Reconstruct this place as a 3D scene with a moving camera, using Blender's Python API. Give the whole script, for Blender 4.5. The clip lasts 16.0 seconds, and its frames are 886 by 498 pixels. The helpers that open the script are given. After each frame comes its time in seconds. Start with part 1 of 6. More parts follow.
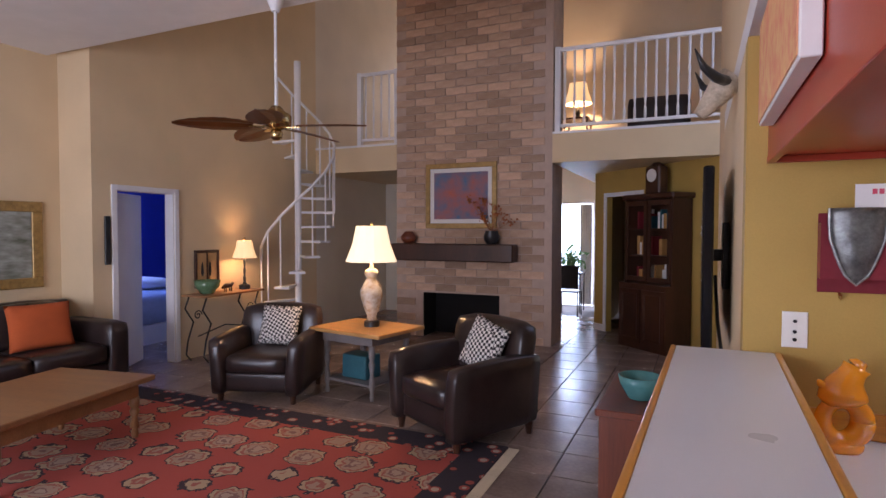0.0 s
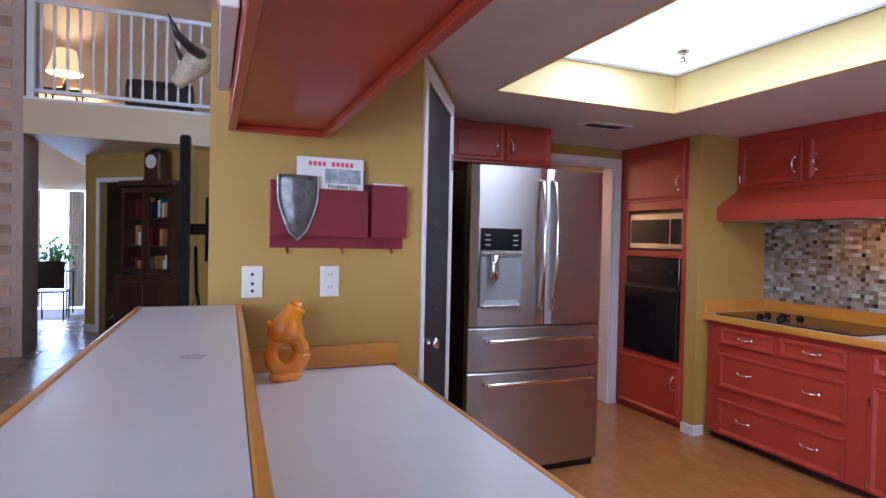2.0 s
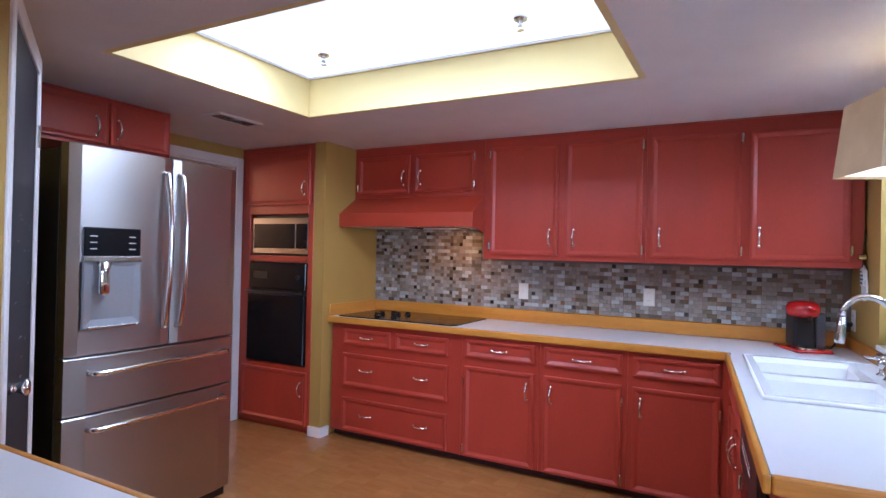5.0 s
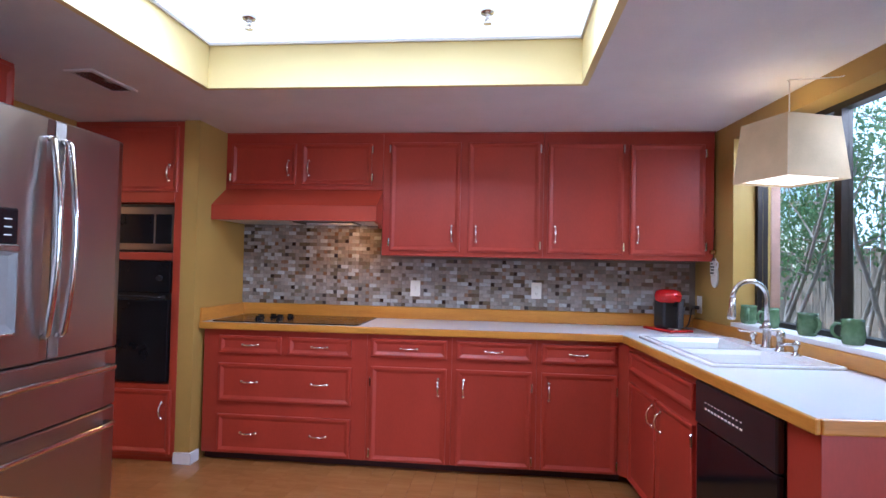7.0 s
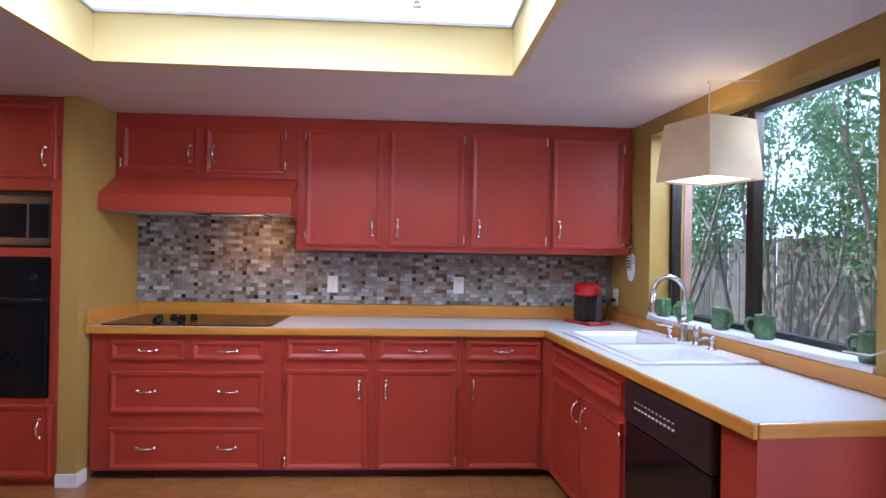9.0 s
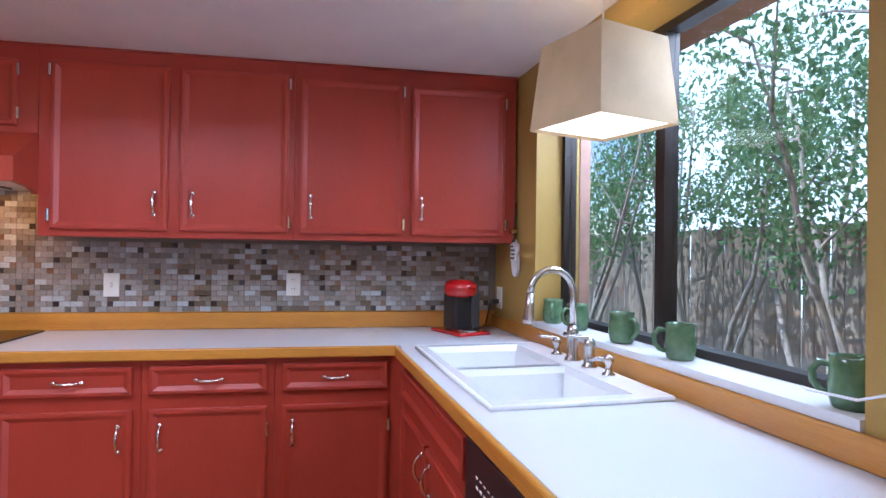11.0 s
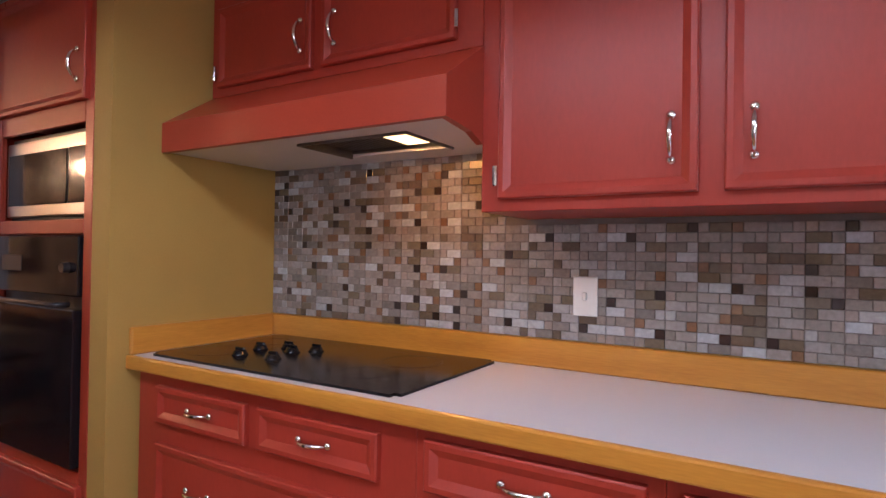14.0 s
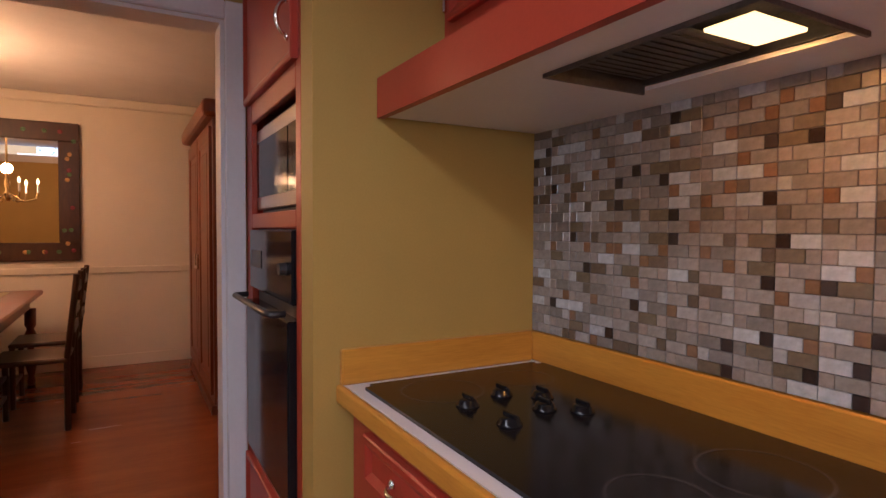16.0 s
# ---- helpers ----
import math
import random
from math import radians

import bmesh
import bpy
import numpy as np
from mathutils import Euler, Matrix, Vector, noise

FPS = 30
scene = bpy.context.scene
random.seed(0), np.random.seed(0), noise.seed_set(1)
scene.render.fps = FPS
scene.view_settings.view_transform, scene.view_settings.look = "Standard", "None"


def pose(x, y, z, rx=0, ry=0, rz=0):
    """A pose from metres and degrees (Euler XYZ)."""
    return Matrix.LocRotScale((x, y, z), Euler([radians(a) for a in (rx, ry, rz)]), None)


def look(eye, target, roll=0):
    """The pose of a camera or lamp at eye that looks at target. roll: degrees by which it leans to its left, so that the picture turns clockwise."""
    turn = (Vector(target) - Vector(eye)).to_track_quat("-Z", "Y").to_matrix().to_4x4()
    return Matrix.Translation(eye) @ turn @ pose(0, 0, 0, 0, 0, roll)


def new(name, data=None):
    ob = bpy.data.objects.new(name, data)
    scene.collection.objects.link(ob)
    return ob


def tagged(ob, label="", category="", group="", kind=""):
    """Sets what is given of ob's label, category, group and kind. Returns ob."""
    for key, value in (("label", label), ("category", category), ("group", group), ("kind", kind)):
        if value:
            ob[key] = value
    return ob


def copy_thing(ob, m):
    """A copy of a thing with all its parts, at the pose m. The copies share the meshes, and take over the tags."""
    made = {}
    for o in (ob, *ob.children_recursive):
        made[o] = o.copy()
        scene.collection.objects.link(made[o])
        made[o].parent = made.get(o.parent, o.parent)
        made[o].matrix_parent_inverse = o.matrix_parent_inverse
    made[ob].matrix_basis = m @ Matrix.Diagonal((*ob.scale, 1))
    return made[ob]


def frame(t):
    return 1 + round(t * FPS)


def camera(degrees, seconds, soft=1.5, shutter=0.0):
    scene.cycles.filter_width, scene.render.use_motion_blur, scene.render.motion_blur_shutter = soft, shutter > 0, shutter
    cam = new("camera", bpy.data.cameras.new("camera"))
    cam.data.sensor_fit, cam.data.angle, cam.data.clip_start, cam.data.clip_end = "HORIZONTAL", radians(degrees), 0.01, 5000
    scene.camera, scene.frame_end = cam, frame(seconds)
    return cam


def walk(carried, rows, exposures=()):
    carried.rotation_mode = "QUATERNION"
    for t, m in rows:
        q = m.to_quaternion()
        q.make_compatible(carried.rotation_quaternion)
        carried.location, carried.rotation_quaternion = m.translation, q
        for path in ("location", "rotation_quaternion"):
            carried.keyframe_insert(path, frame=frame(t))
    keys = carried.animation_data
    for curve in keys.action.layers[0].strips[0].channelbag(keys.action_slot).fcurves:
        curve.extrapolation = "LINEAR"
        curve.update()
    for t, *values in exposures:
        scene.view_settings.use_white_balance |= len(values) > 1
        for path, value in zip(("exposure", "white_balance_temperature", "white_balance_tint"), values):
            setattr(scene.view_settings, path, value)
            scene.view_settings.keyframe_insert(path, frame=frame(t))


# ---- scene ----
cam = camera(76.0, 16.0)
PATH = [
    (0, (0.03, 0.018, 1.535), (-0.791, 1.84, 1.471), 0.1),
    (0.5, (0.094, -0.029, 1.528), (-0.372, 1.915, 1.462), 0.2),
    (1, (0.146, 0.02, 1.481), (0.058, 2.017, 1.428), 0.7),
    (1.5, (0.186, 0.02, 1.418), (0.574, 1.981, 1.375), 1.1),
    (2, (0.184, -0.007, 1.391), (0.936, 1.845, 1.352), 1.2),
    (2.5, (0.164, -0.07, 1.358), (1.169, 1.659, 1.329), 1.2),
    (3, (0.165, -0.102, 1.322), (1.37, 1.493, 1.299), 1.2),
    (3.5, (0.154, -0.068, 1.295), (1.533, 1.38, 1.278), 1.1),
    (4, (0.175, 0.014, 1.299), (1.698, 1.31, 1.287), 1.2),
    (4.5, (0.222, 0.194, 1.34), (1.873, 1.322, 1.338), 1.3),
    (5, (0.154, 0.337, 1.372), (1.917, 1.282, 1.387), 1.3),
    (5.2, (0.131, 0.407, 1.364), (1.94, 1.26, 1.382), 1.2),
    (7.3, (-0.008, 1.205, 1.279), (1.984, 1.388, 1.333), 1.2),
    (7.5, (-0.007, 1.224, 1.277), (1.985, 1.403, 1.327), 1.2),
    (8, (-0.004, 1.28, 1.27), (1.992, 1.397, 1.292), 1.2),
    (8.5, (0.045, 1.295, 1.3), (2.044, 1.345, 1.315), 1.2),
    (9, (0.141, 1.238, 1.342), (2.137, 1.124, 1.353), 1.0),
    (9.5, (0.257, 1.109, 1.347), (2.246, 0.897, 1.36), 0.9),
    (10, (0.463, 0.869, 1.335), (2.446, 0.607, 1.346), 0.6),
    (10.2, (0.562, 0.781, 1.361), (2.54, 0.482, 1.352), 0.8),
    (11.2, (1.165, 0.665, 1.262), (3.129, 0.290, 1.285), 0.7),
    (12.3, (1.775, 0.732, 1.142), (3.718, 0.268, 1.211), 0.4),
    (12.5, (1.866, 0.725, 1.143), (3.84, 0.412, 1.22), 0.8),
    (13, (2.042, 0.985, 1.180), (4.039, 1.068, 1.230), 0.8),
    (13.5, (2.241, 1.103, 1.201), (4.150, 1.701, 1.236), 1.1),
    (14, (2.436, 1.269, 1.226), (4.15, 2.3, 1.245), 0.9),
    (14.5, (2.576, 1.43, 1.223), (4.129, 2.69, 1.225), 0.8),
    (15, (2.734, 1.531, 1.239), (4.176, 2.915, 1.178), 0.9),
    (15.5, (2.929, 1.589, 1.251), (4.203, 3.129, 1.166), 0.9),
    (16, (3.027, 1.731, 1.274), (4.001, 3.477, 1.205), 0.3),
]
walk(cam, [(t, look(eye, target, roll)) for t, eye, target, roll in PATH],
     exposures=[(0, -0.2, 6000, 24), (2, 0.0, 5200, 17), (5, 0.15, 5000, 15), (9, 0.2, 5050, 15), (12.5, 0.2, 5300, 16), (13.5, 0.12, 5700, 20), (14.5, -0.15, 5700, 22), (16, -0.3, 6000, 22)])

# ---- light and world ----
world = bpy.data.worlds.new("sky")
scene.world = world
world.use_nodes = True
wn = world.node_tree.nodes
sky = wn.new("ShaderNodeTexSky")
sky.sky_type, sky.sun_disc = "NISHITA", False
sky.sun_elevation, sky.sun_rotation = radians(59), radians(19.4)
world.node_tree.links.new(sky.outputs[0], wn["Background"].inputs[0])
wn["Background"].inputs[1].default_value = 0.2
sun = new("sun", bpy.data.lights.new("sun", "SUN"))
sun.data.energy, sun.data.angle, sun.data.color = 5.0, radians(0.6), (1, 0.95, 0.86)
sun.matrix_world = look((0, 0, 30), (-6.0, -17.0, 0))


def lamp(name, m, energy, color, size, size_y=0, spread=180):
    """An area lamp (size given) that shines along its -z, or a point lamp."""
    data = bpy.data.lights.new(name, "AREA" if size_y else "POINT")
    data.energy, data.color = energy, color
    if size_y:
        data.shape, data.size, data.size_y, data.spread = "RECTANGLE", size, size_y, radians(spread)
    else:
        data.shadow_soft_size = size
    ob = new(name, data)
    ob.matrix_world = m
    return ob


KW = pose(4.10, -0.19, 0, 0, 0, 4.07)  # the window wall's corner; the wall runs along its -x
lamp("window_light", KW @ pose(-1.27, -0.42, 2.08, 38, 0, 0), 27, (0.86, 0.93, 1), 1.5, 0.3)
lamp("tray_light", pose(2.175, 1.73, 2.409, 0, 0, 0), 29, (0.92, 0.95, 1), 0.36, 1.70, 175)
# unseen fill lamp for assumed daylight from the south, brightens the living room
lamp("south_fill", pose(-3.0, -2.35, 1.5, 90, 0, 0), 210, (0.88, 0.92, 1), 3.2, 1.9)
# added blue fill that brightens the bedroom; its walls have no window
lamp("bedroom_fill", pose(-8.9, 6.0, 1.6, 90, 0, -90), 60, (0.25, 0.4, 1.0), 1.2, 1.2)
lamp("hall_window_light", pose(-2.4, 12.5, 1.3, -90, 0, 0), 80, (0.55, 0.72, 1), 0.9, 1.8)
# added fill for the dark left loft, in place of a lit doorway
lamp("loft_window_light", pose(-4.9, 11.6, 4.4, -90, 0, 0), 26, (1.0, 0.9, 0.8), 0.7, 1.2)
# fill lamp without a fixture, added to brighten the entry under the loft
lamp("entry_fill", pose(-5.2, 10.2, 2.2, 0, 0, 0), 110, (0.8, 0.88, 1), 0.8, 0.8)

# ---- materials ----
MATS = {}


def mat(name, color, rough=0.5, metal=0.0, vary=0.12, scale=6.0, fine=60.0, bump=0.1, color2=None, spec=0.5, coat=0.0, per_object=0.0, stretch=(1, 1, 1), emit=None):
    """A surface with broad stains, fine grain and relief, in metres."""
    if name in MATS:
        return MATS[name]
    m = bpy.data.materials.new(name)
    m.use_nodes = True
    n, l = m.node_tree.nodes, m.node_tree.links
    b = n["Principled BSDF"]
    b.inputs["Roughness"].default_value, b.inputs["Metallic"].default_value = rough, metal
    b.inputs["Specular IOR Level"].default_value, b.inputs["Coat Weight"].default_value = spec, coat
    b.inputs["Coat Roughness"].default_value = 0.15
    tc, mp = n.new("ShaderNodeTexCoord"), n.new("ShaderNodeMapping")
    l.new(tc.outputs["Object"], mp.inputs[0])
    mp.inputs["Scale"].default_value = stretch
    broad, grain = n.new("ShaderNodeTexNoise"), n.new("ShaderNodeTexNoise")
    broad.inputs["Scale"].default_value, grain.inputs["Scale"].default_value = scale, fine
    broad.inputs["Detail"].default_value = 4
    for t in (broad, grain):
        l.new(mp.outputs[0], t.inputs[0])
    add = n.new("ShaderNodeMath")
    add.operation = "MULTIPLY_ADD"
    l.new(grain.outputs[0], add.inputs[0])
    add.inputs[1].default_value = 0.5
    l.new(broad.outputs[0], add.inputs[2])
    ramp = n.new("ShaderNodeValToRGB")
    c2 = color2 or tuple(max(0, c * (1 - vary * 2)) for c in color)
    ramp.color_ramp.elements[0].position, ramp.color_ramp.elements[1].position = 0.45, 1.0
    ramp.color_ramp.elements[0].color, ramp.color_ramp.elements[1].color = (*c2, 1), (*color, 1)
    l.new(add.outputs[0], ramp.inputs[0])
    last = ramp.outputs[0]
    if per_object:
        info, hsv = n.new("ShaderNodeObjectInfo"), n.new("ShaderNodeHueSaturation")
        rng = n.new("ShaderNodeMapRange")
        rng.inputs[3].default_value, rng.inputs[4].default_value = 1 - per_object, 1 + per_object
        l.new(info.outputs["Random"], rng.inputs[0])
        l.new(rng.outputs[0], hsv.inputs["Value"])
        l.new(last, hsv.inputs["Color"])
        last = hsv.outputs[0]
    l.new(last, b.inputs["Base Color"])
    if bump:
        bp = n.new("ShaderNodeBump")
        bp.inputs["Strength"].default_value, bp.inputs["Distance"].default_value = bump, 0.004
        l.new(add.outputs[0], bp.inputs["Height"])
        l.new(bp.outputs[0], b.inputs["Normal"])
    rr = n.new("ShaderNodeMapRange")
    rr.inputs[3].default_value, rr.inputs[4].default_value = max(0.02, rough - 0.06), min(1, rough + 0.06)
    l.new(broad.outputs[0], rr.inputs[0])
    l.new(rr.outputs[0], b.inputs["Roughness"])
    if emit:
        b.inputs["Emission Color"].default_value = (*emit[:3], 1)
        b.inputs["Emission Strength"].default_value = emit[3]
    MATS[name] = m
    return m


def glass(name, color=(1, 1, 1), rough=0.0, thin=True):
    m = bpy.data.materials.new(name)
    m.use_nodes = True
    n, l = m.node_tree.nodes, m.node_tree.links
    out = n["Material Output"]
    n.remove(n["Principled BSDF"])
    tr, gl, mx = n.new("ShaderNodeBsdfTransparent"), n.new("ShaderNodeBsdfGlossy"), n.new("ShaderNodeMixShader")
    tr.inputs[0].default_value = (*color, 1)
    gl.inputs["Roughness"].default_value = rough
    mx.inputs[0].default_value = 0.04
    l.new(tr.outputs[0], mx.inputs[1])
    l.new(gl.outputs[0], mx.inputs[2])
    l.new(mx.outputs[0], out.inputs[0])
    return m


M_mustard = mat("mustard_paint", (0.48, 0.31, 0.075), 0.6, vary=0.07, scale=3, fine=180, bump=0.25)
M_cream = mat("tan_paint", (0.74, 0.57, 0.35), 0.65, vary=0.06, scale=2, fine=150, bump=0.25)
M_palewall = mat("pale_wall_paint", (0.76, 0.68, 0.56), 0.65, vary=0.06, scale=2, fine=150, bump=0.2)
M_ceil = mat("ceiling_plaster", (0.80, 0.77, 0.76), 0.75, vary=0.04, scale=5, fine=120, bump=0.4)
M_tray = mat("pale_yellow_paint", (0.80, 0.66, 0.30), 0.6, vary=0.03, scale=4, fine=150, bump=0.2)
M_red = mat("red_cabinet_paint", (0.42, 0.046, 0.024), 0.40, vary=0.10, scale=5, fine=120, bump=0.06, stretch=(1, 1, 0.3))
M_redlip = mat("red_trim_paint", (0.43, 0.056, 0.026), 0.34, vary=0.08, scale=5, fine=120, bump=0.06)
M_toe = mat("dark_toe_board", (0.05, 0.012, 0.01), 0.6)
M_oak = mat("varnished_oak_edge", (0.66, 0.30, 0.04), 0.32, color2=(0.46, 0.18, 0.02), scale=7, fine=90, bump=0.08, stretch=(1, 0.25, 3), coat=0.3)
M_oakx = mat("varnished_oak_edge_across", (0.66, 0.30, 0.04), 0.32, color2=(0.46, 0.18, 0.02), scale=7, fine=90, bump=0.08, stretch=(0.25, 1, 3), coat=0.3)
M_lam = mat("white_laminate", (0.69, 0.69, 0.71), 0.30, vary=0.03, scale=3, fine=250, bump=0.03)
M_white = mat("white_gloss_paint", (0.82, 0.81, 0.82), 0.4, vary=0.04, scale=4, fine=80, bump=0.05)
M_porc = mat("white_porcelain", (0.86, 0.86, 0.86), 0.12, vary=0.02, scale=3, fine=50, bump=0.0, coat=0.4)
M_plate = mat("ivory_plastic", (0.80, 0.78, 0.72), 0.35, vary=0.03, bump=0.0)
M_chrome = mat("chrome", (0.80, 0.79, 0.77), 0.12, 1.0, vary=0.05, bump=0.0)
M_nickel = mat("brushed_nickel", (0.62, 0.60, 0.57), 0.26, 1.0, vary=0.06, fine=200, bump=0.03)
M_steel = mat("brushed_stainless_steel", (0.44, 0.42, 0.41), 0.31, 1.0, vary=0.02, scale=0.8, fine=500, bump=0.012, stretch=(0.02, 1, 1))
b_ = M_steel.node_tree.nodes["Principled BSDF"]
b_.inputs["Anisotropic"].default_value = 0.75
up_ = M_steel.node_tree.nodes.new("ShaderNodeCombineXYZ")
up_.inputs[2].default_value = 1.0
M_steel.node_tree.links.new(up_.outputs[0], b_.inputs["Tangent"])
M_black = mat("black_gloss", (0.010, 0.010, 0.012), 0.10, vary=0.1, bump=0.0, spec=0.3)
M_ceran = mat("black_glass_hob", (0.010, 0.009, 0.011), 0.16, vary=0.1, bump=0.0, spec=0.28)
M_blackm = mat("black_plastic", (0.02, 0.02, 0.022), 0.35, vary=0.15, bump=0.05)
M_darkside = mat("black_enamel", (0.015, 0.015, 0.018), 0.3, vary=0.1, bump=0.08)
M_wood = mat("orange_laminate_floor", (0.40, 0.175, 0.05), 0.22, color2=(0.29, 0.115, 0.03), scale=3, fine=40, bump=0.03, stretch=(2.5, 0.3, 1), per_object=0.05, coat=0.2)
M_redwood = mat("red_dining_floor", (0.30, 0.075, 0.02), 0.25, color2=(0.2, 0.045, 0.012), scale=3, fine=40, bump=0.03, stretch=(0.3, 2.5, 1))
M_tile = mat("slate_brown_floor_tile", (0.30, 0.22, 0.18), 0.25, vary=0.22, scale=4, fine=40, bump=0.12, per_object=0.12)
M_grout = mat("dark_grout", (0.12, 0.09, 0.075), 0.8, bump=0.3)
M_leather = mat("dark_brown_leather", (0.035, 0.022, 0.02), 0.30, vary=0.25, scale=8, fine=90, bump=0.25)
M_dkwood = mat("dark_stained_wood", (0.075, 0.028, 0.014), 0.35, vary=0.3, scale=4, fine=60, bump=0.1, stretch=(1, 1, 0.2))
M_redcherry = mat("cherry_wood", (0.20, 0.05, 0.022), 0.35, vary=0.25, scale=4, fine=60, bump=0.1, stretch=(2, 2, 0.15))
M_pine = mat("worn_pine", (0.34, 0.17, 0.07), 0.45, color2=(0.20, 0.09, 0.035), scale=4, fine=60, bump=0.12, stretch=(0.3, 2, 1))
M_honey = mat("honey_wood_tabletop", (0.60, 0.34, 0.12), 0.35, color2=(0.42, 0.21, 0.06), scale=4, fine=60, bump=0.08, stretch=(0.3, 2, 1))
M_greywood = mat("grey_washed_wood", (0.22, 0.19, 0.18), 0.5, vary=0.2, bump=0.1)
M_charcoal = mat("firebox_soot", (0.008, 0.007, 0.007), 0.9, bump=0.3)
M_mortar = mat("pinkish_mortar", (0.56, 0.42, 0.34), 0.85, vary=0.1, scale=9, fine=140, bump=0.5)
M_brick = mat("washed_brick", (0.60, 0.43, 0.31), 0.8, color2=(0.40, 0.25, 0.165), scale=5, fine=120, bump=0.5, per_object=0.30)
M_iron = mat("black_iron", (0.02, 0.018, 0.016), 0.45, 0.6, bump=0.1)
M_shade = mat("lit_linen_shade", (0.85, 0.70, 0.45), 0.8, fine=300, bump=0.1, emit=(1.0, 0.60, 0.24, 1.1))
M_shade2 = mat("lit_cream_shade", (0.9, 0.8, 0.62), 0.8, fine=300, bump=0.1, emit=(1.0, 0.72, 0.40, 1.4))
M_linen = mat("beige_linen", (0.58, 0.47, 0.32), 0.85, fine=350, vary=0.1, bump=0.3)
M_glow = mat("fluorescent_diffuser", (0.9, 0.92, 0.95), 0.5, bump=0.0, emit=(0.90, 0.95, 1.0, 0.95))
M_bulb = mat("warm_bulb", (1, 0.9, 0.7), 0.4, bump=0.0, emit=(1.0, 0.75, 0.38, 9.0))
M_slate = mat("chalkboard_black", (0.018, 0.02, 0.028), 0.55, vary=0.3, scale=5, fine=30, bump=0.03)
M_maroon = mat("maroon_painted_metal", (0.22, 0.022, 0.035), 0.4, vary=0.1, bump=0.1)
M_pewter = mat("hammered_pewter", (0.42, 0.43, 0.42), 0.40, 0.7, vary=0.3, scale=20, fine=90, bump=0.6)
M_orange = mat("orange_glaze", (0.86, 0.30, 0.008), 0.08, vary=0.08, scale=8, fine=40, bump=0.02, coat=0.6)
M_green = mat("green_glazed_pottery", (0.15, 0.25, 0.13), 0.2, color2=(0.07, 0.14, 0.06), scale=14, fine=60, bump=0.1, coat=0.3)
M_teal = mat("teal_fabric", (0.03, 0.13, 0.16), 0.6, vary=0.15)
M_bronze = mat("dark_bronze_aluminium", (0.045, 0.035, 0.03), 0.45, 0.5, vary=0.15)
M_paper = mat("white_paper", (0.82, 0.80, 0.78), 0.6, vary=0.03, bump=0.0)
M_blue = mat("ink_blue", (0.02, 0.04, 0.30), 0.6, bump=0.0)
M_gold = mat("old_gold_frame", (0.45, 0.28, 0.09), 0.4, 0.35, vary=0.25, scale=20, fine=120, bump=0.4)
M_brass = mat("aged_brass", (0.62, 0.45, 0.20), 0.25, 1.0, vary=0.15, bump=0.05)
M_bluewall = mat("deep_blue_paint", (0.03, 0.05, 0.42), 0.6, vary=0.08)
M_fence = mat("weathered_fence_board", (0.40, 0.34, 0.26), 0.8, vary=0.25, scale=4, fine=50, bump=0.4, stretch=(2, 2, 0.2), per_object=0.2)
M_leaf = mat("green_leaf", (0.16, 0.26, 0.10), 0.30, color2=(0.08, 0.14, 0.05), scale=3, fine=12, bump=0.0)
def leafy(m):
    """Lets some daylight through a leaf."""
    n, l = m.node_tree.nodes, m.node_tree.links
    b, out = n["Principled BSDF"], n["Material Output"]
    tr, mx = n.new("ShaderNodeBsdfTranslucent"), n.new("ShaderNodeMixShader")
    tr.inputs[0].default_value = (0.22, 0.40, 0.18, 1)
    mx.inputs[0].default_value = 0.45
    l.new(b.outputs[0], mx.inputs[1])
    l.new(tr.outputs[0], mx.inputs[2])
    l.new(mx.outputs[0], out.inputs[0])


leafy(M_leaf)
M_bark = mat("pale_bark", (0.52, 0.47, 0.40), 0.8, vary=0.25, scale=10, fine=60, bump=0.4)
M_soil = mat("leaf_litter_ground", (0.16, 0.12, 0.07), 0.9, vary=0.3, scale=4, fine=40, bump=0.6)
M_brickout = mat("pink_brick_reveal", (0.50, 0.30, 0.23), 0.85, vary=0.15, scale=12, fine=80, bump=0.4)

# ---- building helpers ----
WM = {}


def thing(name, label, category, at=(0, 0, 0), rz=0, group="", m=None, kind=""):
    """An Empty at the thing's base; its parts are given in its own axes."""
    ob = new(name)
    ob.empty_display_size = 0.1
    WM[ob] = m if m is not None else pose(*at, 0, 0, rz)
    ob.matrix_basis = WM[ob]
    return tagged(ob, label, category, group, kind)


def part(name, bm, material, parent=None, label="", m=None, smooth=False):
    """Links a bmesh as one mesh object, in its parent's axes."""
    me = bpy.data.meshes.new(name)
    bm.to_mesh(me)
    bm.free()
    if smooth:
        me.polygons.foreach_set("use_smooth", [True] * len(me.polygons))
    me.materials.append(material)
    ob = new(name, me)
    if parent is not None:
        ob.parent = parent
    if m is not None:
        ob.matrix_basis = m
    if label:
        ob["label"] = label
    return ob


def sub(name, mesh, parent, m):
    """One more piece on a mesh that is shared."""
    ob = new(name, mesh)
    ob.parent = parent
    ob.matrix_basis = m
    return ob


def struct(name, bm, material, label="", m=None, category=""):
    return tagged(part(name, bm, material, None, "", m), label, category or name.split("_")[0], kind="structure")


def box(x0, x1, y0, y1, z0, z1, bev=0.0, bm=None, seg=1):
    bm = bm or bmesh.new()
    r = bmesh.ops.create_cube(bm, size=1)
    for v in r["verts"]:
        v.co = Vector((x0 + (v.co.x + 0.5) * (x1 - x0), y0 + (v.co.y + 0.5) * (y1 - y0), z0 + (v.co.z + 0.5) * (z1 - z0)))
    if bev:
        es = list({e for v in r["verts"] for e in v.link_edges})
        bmesh.ops.bevel(bm, geom=es, offset=bev, segments=seg, affect="EDGES", profile=0.5)
